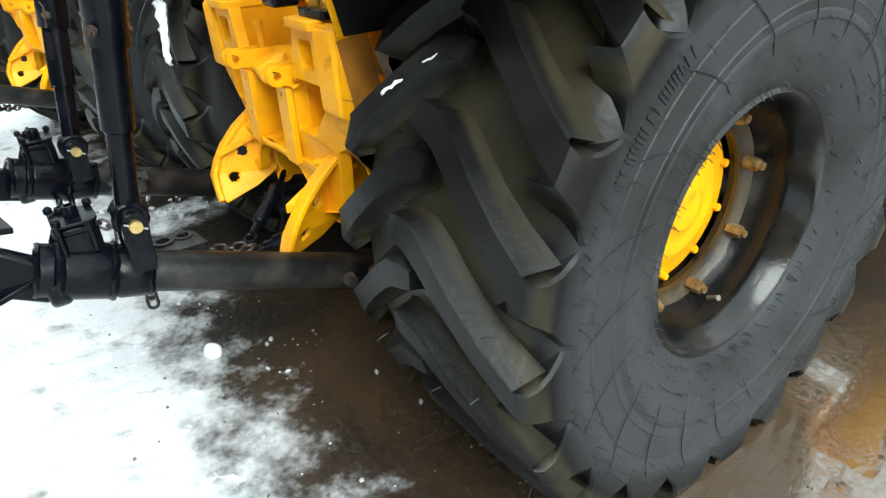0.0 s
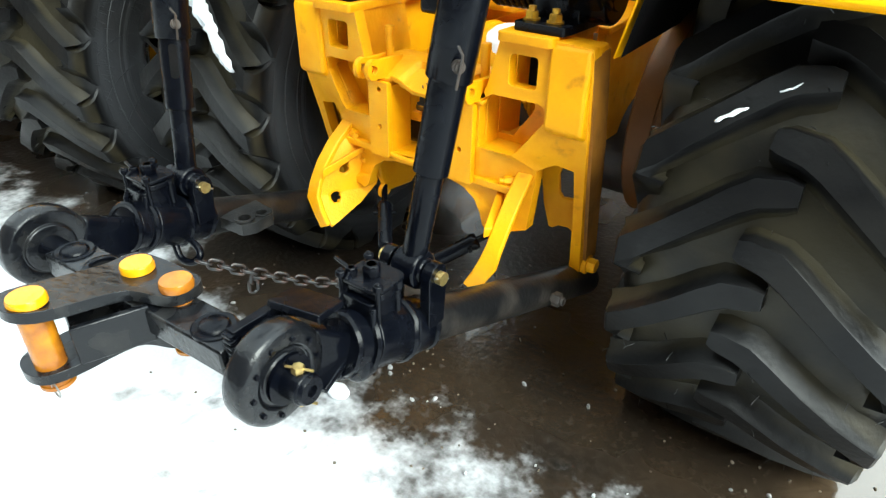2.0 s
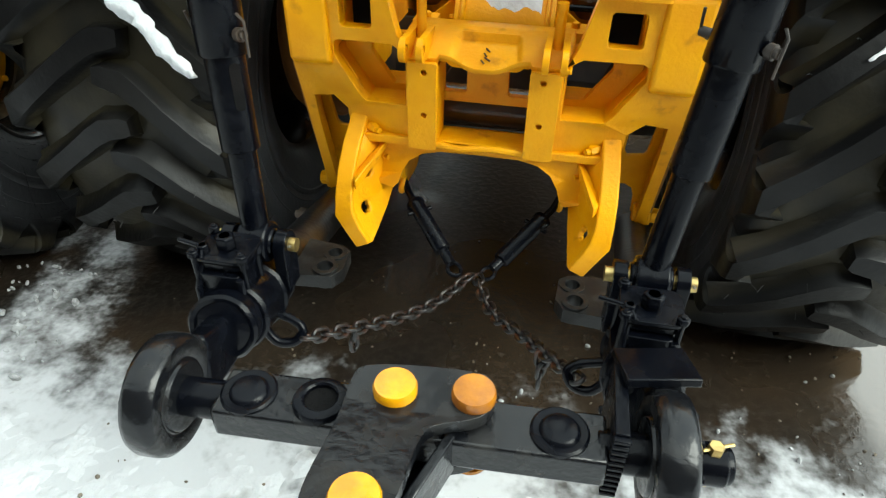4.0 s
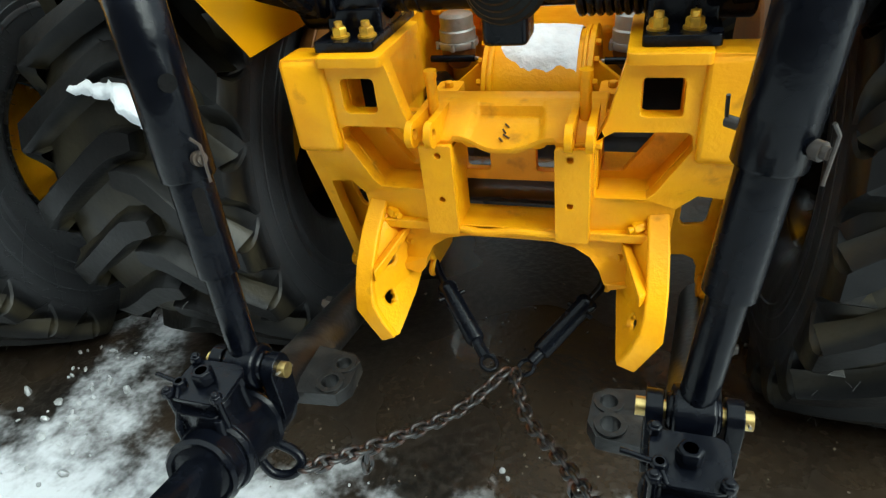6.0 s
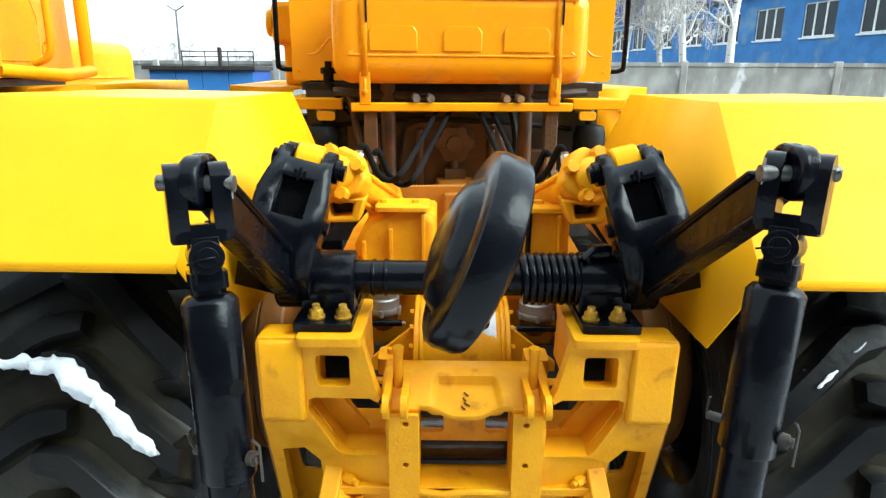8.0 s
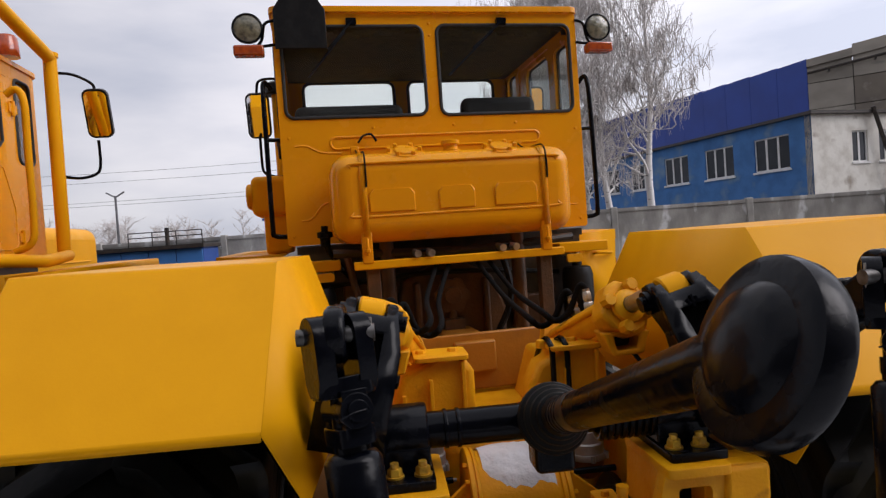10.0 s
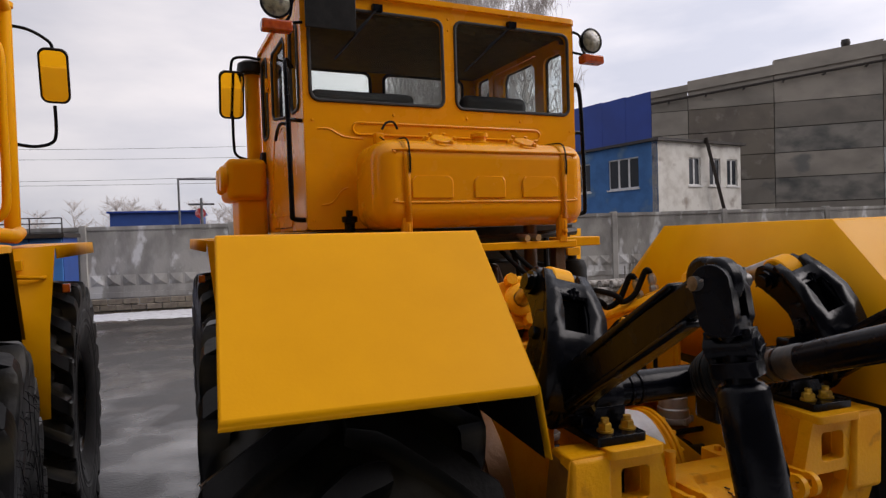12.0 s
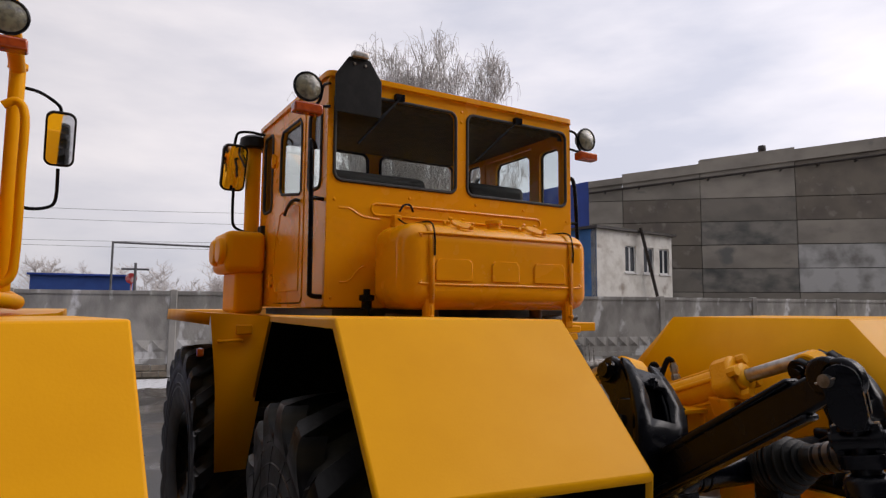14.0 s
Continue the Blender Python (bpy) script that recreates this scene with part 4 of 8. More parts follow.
        rod(bm, (cx - 0.075, cy - 0.075, 1.078), (cx + 0.075, cy - 0.075, 1.078), 0.011, n=12)
        part("push_rod", bm, BLACK, chamber, "black rod with a bright end")
        bm = bmesh.new()
        rod(bm, (cx - 0.088 * s, cy - 0.075, 1.078), (cx - 0.075 * s, cy - 0.075, 1.078), 0.006, n=8)
        part("rod_end", bm, STEEL, chamber)
        # bolted pad on the frame between the tower and the axle
        bm = bmesh.new()
        plate(bm, [rounded(*sorted((0.20 * s, 0.275 * s)), -0.40, -0.30, 0.012, 3)], "z", 1.02, 1.075)
        nut(bm, (0.235 * s, -0.35, 1.075), (0.235 * s, -0.35, 1.092), 0.014)
        part("bolted_pad", bm, CAST, parent, bevel=0.008)
    # dark plate added behind the chambers, in place of shade in the gap
    bm = bmesh.new()
    box(bm, -0.41, 0.41, -0.09, -0.07, 0.80, 0.99)
    part("gear_cover", bm, DARK, parent, "dark plate put in as the shade of the gap", bevel=0.006)
    # drum across the rear body, with bolted end flanges, gussets and a cap of snow
    bm = bmesh.new()
    across = pose(0, DRUM_Y, DRUM_Z) @ Matrix.Rotation(radians(90), 4, "Y")
    lathe(bm, [(0.0, -0.135), (0.198, -0.135), (0.200, -0.13), (0.200, 0.13), (0.198, 0.135), (0.0, 0.135)], across, 56)
    drum = part("shaft_housing", bm, CAST, parent, "yellow rough-cast round housing")
    for s in (-1, 1):
        bm = bmesh.new()
        lathe(bm, [(0.0, 0.134), (0.208, 0.134), (0.212, 0.137), (0.212, 0.146), (0.206, 0.148), (0.206, 0.151), (0.215, 0.153), (0.215, 0.166), (0.211, 0.169), (0.0, 0.169)] if s > 0 else [(0.0, -0.169), (0.211, -0.169), (0.215, -0.166), (0.215, -0.153), (0.206, -0.151), (0.206, -0.148), (0.212, -0.146), (0.212, -0.137), (0.208, -0.134), (0.0, -0.134)], across, 56)
        part("end_flange", bm, CAST, drum, "yellow end flange")
        for k in range(9):
            a = radians(20 + 20 * k)
            p = Vector((0.168 * s, DRUM_Y - 0.198 * math.sin(a), DRUM_Z + 0.198 * math.cos(a)))
            bm = bmesh.new()
            nut(bm, p, p + Vector((0.016 * s, 0, 0)), 0.010)
            part("bolt", bm, CAST, drum)
        bm = bmesh.new()
        plate(bm, [[(0.165 * s, 1.105), (0.165 * s, 0.93), (0.335 * s, 0.93), (0.335 * s, 0.965)]], "y", DRUM_Y - 0.125, DRUM_Y - 0.105)
        part("gusset", bm, CAST, drum, bevel=0.004)
    bm = bmesh.new()
    box(bm, -0.40, 0.40, 0.20, 1.9, 0.80, 1.08)
    part("gear_casing", bm, CAST, parent, "yellow gear casing between the frame rails", bevel=0.02)

# ---- tractor: lift shaft, arms, cylinders, rods and links ----
SHAFT_Y, SHAFT_Z = -0.52, 1.39


WET_DARK = material("worn_dark_lug", (0.006, 0.0058, 0.0058), 0.35, second=(0.026, 0.023, 0.02), scale=14, low=0.5, high=0.7, bump=0.1, spec=0.3)
DULL_STEEL = material("dull_steel", (0.16, 0.155, 0.15), 0.45, metal=0.7, second=(0.07, 0.065, 0.06), scale=40)


BOLT_YELLOW = material("yellowed_plated_nut", (0.62, 0.36, 0.03), 0.3, metal=0.5, second=(0.36, 0.19, 0.02), scale=50)


def make_lift(parent):
    bm = bmesh.new()
    rod(bm, (-0.54, SHAFT_Y, SHAFT_Z), (0.54, SHAFT_Y, SHAFT_Z), 0.05, n=28)
    for x in (-0.27, -0.235):
        rod(bm, (x, SHAFT_Y, SHAFT_Z), (x + 0.012, SHAFT_Y, SHAFT_Z), 0.054, n=28)
    shaft = part("lift_shaft", bm, BLACK, parent, "black painted cross shaft", bevel=0.003)
    # coil spring on the shaft
    bm = bmesh.new()
    turns, steps = 8, 20
    pts = [(0.155 + 0.165 * i / (turns * steps), SHAFT_Y + 0.066 * math.cos(2 * math.pi * i / steps), SHAFT_Z + 0.066 * math.sin(2 * math.pi * i / steps)) for i in range(turns * steps + 1)]
    pts += [(0.325, SHAFT_Y - 0.06, SHAFT_Z + 0.085), (0.35, SHAFT_Y - 0.045, SHAFT_Z + 0.10), (0.40, SHAFT_Y - 0.03, SHAFT_Z + 0.10)]
    sweep(bm, pts, 0.0105, 10)
    part("coil_spring", bm, BLACK, shaft, "black coil spring")
    for s in (-1, 1):
        x0, x1 = sorted((0.313 * s, 0.462 * s))
        bm = bmesh.new()
        lathe(bm, [(0.05, 0), (0.074, 0), (0.078, 0.006), (0.078, x1 - x0 - 0.006), (0.074, x1 - x0), (0.05, x1 - x0)], pose(x0, SHAFT_Y, SHAFT_Z) @ Matrix.Rotation(radians(90), 4, "Y") @ Matrix.Rotation(radians(22.5), 4, "Z"), 16)
        box(bm, x0, x1, SHAFT_Y - 0.075, SHAFT_Y + 0.075, 1.30, SHAFT_Z - 0.02)
        bearing = part("bearing", bm, BLACK, parent, "black shaft bearing", bevel=0.008, segments=3)
        bm = bmesh.new()
        plate(bm, [rounded(x0 - 0.005, x1 + 0.005, -0.685, -0.36, 0.012, 3)], "z", 1.288, 1.312)
        part("base_plate", bm, BLACK, bearing, bevel=0.003)
        for x in (0.338, 0.411):
            for y in (-0.635, -0.41):
                bm = bmesh.new()
                lathe(bm, [(0, 0), (0.024, 0), (0.024, 0.005), (0, 0.005)], pose(x * s, y, 1.312), 16)
                nut(bm, (x * s, y, 1.317), (x * s, y, 1.336), 0.0195)
                rod(bm, (x * s, y, 1.33), (x * s, y, 1.349), 0.011, n=12)
                part("bolt", bm, BOLT_YELLOW, bearing, "yellowed plated nut on a stud")
        if s > 0:
            bm = bmesh.new()
            box(bm, 0.345, 0.405, SHAFT_Y - 0.045, SHAFT_Y + 0.02, SHAFT_Z + 0.07, SHAFT_Z + 0.105)
            part("spring_stop", bm, BLACK, bearing, bevel=0.012, segments=3)
        make_lift_arm(parent, s)
        make_lever(parent, s)
        make_cylinder(parent, s)
        make_lift_rod(parent, s)
        make_lower_link(parent, s)
    make_upper_link(parent)


def bar_between(bm, p, q, wide0, high0, wide1, high1, up=(0, 0, 1), t0=0.0, t1=1.0, off=(0, 0)):
    """A tapered square bar from p to q."""
    p, q = Vector(p), Vector(q)
    d = (q - p).normalized()
    side = d.cross(Vector(up)).normalized()
    upper = side.cross(d)
    rows = []
    for t in (t0, t1):
        c = p.lerp(q, t)
        w, h = wide0 + (wide1 - wide0) * t, high0 + (high1 - high0) * t
        rows.append([bm.verts.new(c + side * (u * w / 2 + off[0]) + upper * (v * h / 2 + off[1])) for u, v in ((-1, -1), (1, -1), (1, 1), (-1, 1))])
    a, b = rows
    for j in range(4):
        bm.faces.new((a[j], a[(j + 1) % 4], b[(j + 1) % 4], b[j]))
    bm.faces.new(a)
    bm.faces.new(b)


def make_lift_arm(parent, s):
    px, pz = (0.542, 1.795) if s > 0 else (0.49, 1.77)
    root, tip = (0.50 * s, SHAFT_Y - 0.02, SHAFT_Z), (px * s, -1.13, pz - 0.015)
    bm = bmesh.new()
    bar_between(bm, root, tip, 0.052, 0.135, 0.032, 0.068)
    arm = part("lift_arm", bm, BLACK, parent, "black cast lift arm", bevel=0.009, segments=3)
    for lift in (0.044, -0.042):
        bm = bmesh.new()
        bar_between(bm, root, tip, 0.078, 0.024, 0.046, 0.016, off=(0, lift), t1=0.9)
        part("flange", bm, BLACK, arm, bevel=0.008, segments=3)
    bm = bmesh.new()
    rod(bm, (0.43 * s, SHAFT_Y, SHAFT_Z), (0.535 * s, SHAFT_Y, SHAFT_Z), 0.088, n=28)
    part("arm_hub", bm, BLACK, arm, bevel=0.009, segments=3)
    bm = bmesh.new()
    rod(bm, ((px - 0.018) * s, -1.165, pz), ((px + 0.018) * s, -1.165, pz), 0.048, n=32)
    rod(bm, ((px - 0.018) * s, -1.13, pz + 0.004), ((px + 0.018) * s, -1.13, pz + 0.004), 0.044, n=32)
    part("arm_eye", bm, BLACK, arm, bevel=0.009, segments=3)
    bm = bmesh.new()
    rod(bm, ((px - 0.066) * s, -1.165, pz), ((px + 0.066) * s, -1.165, pz), 0.0145, n=18)
    part("pin", bm, DULL_STEEL, arm, "dull steel cross pin")
    for u, dy, dz in ((-0.06, 0.0, 0.026), (0.06, 0.022, 0.008)):
        bm = bmesh.new()
        sweep(bm, [((px + u) * s, -1.165 - dy, pz + dz), ((px + u) * s, -1.165 + dy, pz - dz)], 0.0025, 6)
        part("split_pin", bm, STEEL, arm, "thin bright split pin")


def make_lever(parent, s):
    """The black cast crank that the cylinder pushes: a bowed back with a window, two crescent cheeks, a yellow roller in the head."""
    m = Matrix.Translation((0.535 * s, SHAFT_Y, SHAFT_Z)) @ Matrix.Rotation(radians(-15 * s), 4, "Y") @ Matrix.Rotation(radians(-13), 4, "X")
    rear = [(-0.088, -0.03), (-0.122, 0.05), (-0.136, 0.12), (-0.134, 0.18), (-0.120, 0.235), (-0.096, 0.285), (-0.066, 0.330), (-0.034, 0.362)]
    head = [(-0.002, 0.383), (0.032, 0.380), (0.056, 0.360), (0.062, 0.330), (0.050, 0.300)]
    inner = [(0.012, 0.255), (-0.018, 0.20), (-0.022, 0.14), (0.005, 0.08), (0.075, 0.02), (0.085, -0.03)]

    def half(z):
        return 0.096 if z < 0.24 else 0.096 - 0.022 * min(1.0, (z - 0.24) / 0.10)

    bm = bmesh.new()
    for u in (-1, 1):
        plate(bm, [rear + head + inner], "x", *sorted((u * 0.040, u * 0.075)), m)
        # the cheeks swell into a wider foot
        plate(bm, [[p for p in rear if p[1] < 0.25] + [(-0.06, 0.24), (-0.04, 0.16), (-0.01, 0.08), (0.06, 0.0), (0.07, -0.03)]], "x", *sorted((u * 0.072, u * 0.096)), m)
    lever = part("crank_lever", bm, BLACK, parent, "black cast crank lever with a bowed back and a window", bevel=0.009, segments=3)
    bm = bmesh.new()
    rows = [put_verts(bm, [(x, p[0] - 0.004, p[1]) for x in (-half(p[1]), -0.044, 0.044, half(p[1]))], m) for p in rear]
    for i, (p, q) in enumerate(zip(rows, rows[1:])):
        for j in range(3):
            if not (j == 1 and (i in (3, 4) or i == 6)):
                bm.faces.new((p[j], p[j + 1], q[j + 1], q[j]))
    solidify(part("bowed_back", bm, BLACK, lever), 0.026, 0)
    # black box painted in as the shade behind the lever's window
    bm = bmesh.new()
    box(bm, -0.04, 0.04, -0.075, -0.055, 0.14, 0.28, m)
    part("window_back", bm, MATT_BLACK, lever, "black box that stands in for shade in the lever")
    bm = bmesh.new()
    for x, z in ((-0.012, 0.298), (0.0, 0.305), (0.012, 0.298), (0.0, 0.288)):
        box(bm, x - 0.003, x + 0.003, -0.112, -0.090, z - 0.009, z + 0.009, m)
    part("casting_mark", bm, BLACK, lever)
    bm = bmesh.new()
    lathe(bm, [(0, -0.037), (0.056, -0.037), (0.061, -0.031), (0.061, 0.031), (0.056, 0.037), (0, 0.037)], m @ pose(0, 0.005, 0.332) @ Matrix.Rotation(radians(90), 4, "Y"), 28)
    part("roller", bm, YELLOW, lever, "yellow roller")
    bm = bmesh.new()
    rod(bm, m @ Vector((-0.105, 0.005, 0.332)), m @ Vector((0.105, 0.005, 0.332)), 0.024, n=16)
    for u in (-1, 1):
        rod(bm, m @ Vector((u * 0.076, 0.005, 0.332)), m @ Vector((u * 0.09, 0.005, 0.332)), 0.036, n=20)
        sweep(bm, [m @ Vector((u * 0.098, -0.03, 0.345)), m @ Vector((u * 0.098, 0.04, 0.318))], 0.003, 6)
    part("pin", bm, BLACK, lever)
    for sx in (-1, 1):
        bm = bmesh.new()
        nut(bm, m @ Vector((sx * 0.094, -0.075, 0.17)), m @ Vector((sx * 0.108, -0.075, 0.17)), 0.02)
        part("bolt", bm, BLACK, lever)


def hose_end(s, k):
    """Where the hose k of the cylinder on side s meets its fitting."""
    return Vector(((0.352 + 0.048 * k) * s, 0.27 - 0.05 * k, 1.640 + 0.026 * k))


def make_cylinder(parent, s):
    """A lift cylinder: bright rod, square cast head with four bolts, a lug under it, barrel, tie rods and hose fittings."""
    a = Vector((0.478 * s, -0.44, 1.745))
    b = a + Vector((-0.17 * s, 0.95, -0.36))
    d = (b - a).normalized()
    m = aim(a, b) @ Matrix.Rotation(radians(20 * s), 4, "Z")
    bm = bmesh.new()
    rod(bm, a + d * 0.02, a + d * 0.40, 0.028, n=20)
    rod_ob = part("hydraulic_cylinder", bm, STEEL, parent, "yellow hydraulic cylinder with a bright rod")
    bm = bmesh.new()
    lathe(bm, [(0, 0.40), (0.064, 0.40), (0.064, 0.92), (0, 0.92)], m, 28)
    part("barrel", bm, CAST, rod_ob, bevel=0.004)
    bm = bmesh.new()
    loop = [(-0.088, -0.05), (-0.05, -0.088), (0.05, -0.082), (0.088, -0.05), (0.082, 0.055), (0.05, 0.09), (-0.045, 0.085), (-0.088, 0.045)]
    plate(bm, [loop], "z", 0.325, 0.42, m)
    lathe(bm, [(0.03, 0.29), (0.048, 0.29), (0.058, 0.30), (0.062, 0.33), (0.03, 0.33)], m, 24)
    part("head", bm, CAST, rod_ob, bevel=0.016, segments=3)
    bm = bmesh.new()
    plate(bm, [rounded(-0.078, 0.078, -0.078, 0.078, 0.03, 3)], "z", 0.90, 0.955, m)
    part("end_cap", bm, CAST, rod_ob, bevel=0.006)
    for u, v in ((0.0, -0.075), (0.075, 0.0), (0.0, 0.078), (-0.076, 0.0)):
        bm = bmesh.new()
        nut(bm, m @ Vector((u, v, 0.33)), m @ Vector((u, v, 0.292)), 0.024, 8)
        rod(bm, m @ Vector((u * 0.9, v * 0.9, 0.41)), m @ Vector((u * 0.9, v * 0.9, 0.97)), 0.011, n=10)
        part("tie_bolt", bm, CAST, rod_ob)
    # lug under the head, dark box as its opening's shade, and a thin stay
    c = a + d * 0.37
    bm = bmesh.new()
    plate(bm, [[(c.x - 0.085, c.z - 0.07), (c.x + 0.085, c.z - 0.07), (c.x + 0.06, c.z - 0.15), (c.x - 0.05, c.z - 0.155)], [(c.x - 0.045, c.z - 0.085), (c.x + 0.045, c.z - 0.085), (c.x + 0.035, c.z - 0.13), (c.x - 0.035, c.z - 0.135)]], "y", c.y - 0.05, c.y + 0.06)
    part("lug", bm, CAST, rod_ob, bevel=0.008)
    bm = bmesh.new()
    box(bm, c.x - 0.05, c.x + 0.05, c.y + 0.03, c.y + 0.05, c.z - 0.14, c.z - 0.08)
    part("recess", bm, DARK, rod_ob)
    bm = bmesh.new()
    rod(bm, c + Vector((0.02 * s, -0.03, -0.14)), c + Vector((0.15 * s, -0.12, -0.34)), 0.008, n=8)
    part("stay_rod", bm, BLACK, rod_ob)
    for k in range(2):
        bm = bmesh.new()
        p, q = Vector(((0.375 + 0.032 * k) * s, 0.26 - 0.06 * k, 1.53 + 0.03 * k)), hose_end(s, k)
        rod(bm, p, q, 0.015, n=12)
        nut(bm, p.lerp(q, 0.25), p.lerp(q, 0.5), 0.021)
        nut(bm, p.lerp(q, 0.6), p.lerp(q, 0.9), 0.019)
        part("hose_fitting", bm, STEEL, rod_ob, "bright hose fitting")


def make_lift_rod(parent, s):
    """Upper fork and cross piece, thick tube, thin tube, lower eye; with a locking pin."""
    if s < 0:
        top, low = Vector((-0.49, -1.165, 1.77)), Vector((-0.415, -1.315, 0.85))
    else:
        top, low = Vector((0.542, -1.165, 1.795)), Vector((0.44, -1.295, 0.87))
    m = aim(top, low)
    across = m.to_3x3() @ Vector((0, 1, 0))
    bm = bmesh.new()
    ear = [(0.036 * math.cos(radians(t)), -0.036 * math.sin(radians(t))) for t in range(0, 181, 15)] + [(-0.034, 0.075), (-0.022, 0.098), (0.022, 0.098), (0.034, 0.075)]
    for u in (-1, 1):
        plate(bm, [ear], "x", *sorted((u * 0.0195, u * 0.052)), m)
    plate(bm, [rounded(-0.05, 0.05, -0.031, 0.031, 0.016, 3)], "z", 0.070, 0.102, m)
    rod_ob = part("lift_rod", bm, BLACK, parent, "black tubular lift rod with a fork joint", bevel=0.009, segments=3)
    bm = bmesh.new()
    rod(bm, m @ Vector((0, -0.047, 0.126)), m @ Vector((0, 0.047, 0.126)), 0.029, n=24)
    rod(bm, m @ Vector((0, -0.053, 0.126)), m @ Vector((0, 0.053, 0.126)), 0.018, n=20)
    rod(bm, m @ Vector((0, 0, 0.09)), m @ Vector((0, 0, 0.16)), 0.027, n=16)
    for u in (-1, 1):
        bar_between(bm, m @ Vector((0, u * 0.036, 0.092)), m @ Vector((0, u * 0.036, 0.17)), 0.044, 0.016, 0.046, 0.016, up=across)
    plate(bm, [rounded(-0.032, 0.032, -0.044, 0.044, 0.014, 3)], "z", 0.152, 0.182, m)
    sweep(bm, [m @ Vector((0.012, 0.056, 0.126)), m @ Vector((-0.012, 0.056, 0.128)), m @ Vector((-0.034, 0.058, 0.134))], 0.0022, 6)
    part("cross_joint", bm, BLACK, rod_ob, bevel=0.005)
    length = (low - top).length
    thick_end, step_end = (0.53, 0.72) if s < 0 else (0.50, 0.70)
    bm = bmesh.new()
    lathe(bm, [(0, 0.175), (0.03, 0.175), (0.03, 0.193), (0.04, 0.196), (0.049, 0.208), (0.049, thick_end - 0.004), (0.046, thick_end), (0, thick_end)], m, 32)
    part("upper_tube", bm, BLACK, rod_ob)
    bm = bmesh.new()
    lathe(bm, [(0, thick_end - 0.02), (0.04, thick_end - 0.02), (0.04, step_end), (0.031, step_end + 0.005), (0.03, length - 0.03), (0, length - 0.03)], m, 28)
    part("lower_tube", bm, BLACK, rod_ob)
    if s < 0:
        # black inlay on the tube, painted as the dark of a pin opening
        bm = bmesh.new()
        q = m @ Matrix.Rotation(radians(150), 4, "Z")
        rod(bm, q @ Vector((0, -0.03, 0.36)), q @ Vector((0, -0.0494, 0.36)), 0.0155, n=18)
        part("pin_hole", bm, MATT_BLACK, rod_ob, "black inlay standing in for the shaded pin opening")
    # flush black inlay gives the adjusting cut its darkness; the tube stays solid
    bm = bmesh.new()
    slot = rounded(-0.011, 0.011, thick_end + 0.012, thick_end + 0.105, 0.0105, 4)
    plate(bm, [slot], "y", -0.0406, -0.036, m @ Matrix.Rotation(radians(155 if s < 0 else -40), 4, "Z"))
    part("slot", bm, MATT_BLACK, rod_ob, "black inlay standing in for the shaded adjusting opening")
    q = m @ Matrix.Rotation(radians(140 if s < 0 else 95), 4, "Z")
    z = thick_end - 0.04
    bm = bmesh.new()
    rod(bm, q @ Vector((0, -0.072, z)), q @ Vector((0, 0.076, z)), 0.009, n=14)
    rod(bm, q @ Vector((0, -0.052, z)), q @ Vector((0, -0.064, z)), 0.0135, n=14)
    sweep(bm, [q @ Vector((0.0, -0.076, z + 0.04)), q @ Vector((0.0, -0.076, z - 0.025)), q @ Vector((0.012, -0.072, z - 0.04))], 0.003, 6)
    sweep(bm, curve([q @ Vector((-0.02, 0.07, z + 0.012)), q @ Vector((0.0, 0.076, z)), q @ Vector((0.02, 0.07, z - 0.04))], 4), 0.003, 6)
    part("locking_pin", bm, DARK, rod_ob, "locking pin with split pin")
    bm = bmesh.new()
    rod(bm, low + Vector((-0.034, 0, 0)), low + Vector((0.034, 0, 0)), 0.047, n=28)
    rod(bm, low + Vector((-0.043, 0, 0)), low + Vector((0.043, 0, 0)), 0.032, n=24)
    part("lower_eye", bm, BLACK, rod_ob, bevel=0.006)


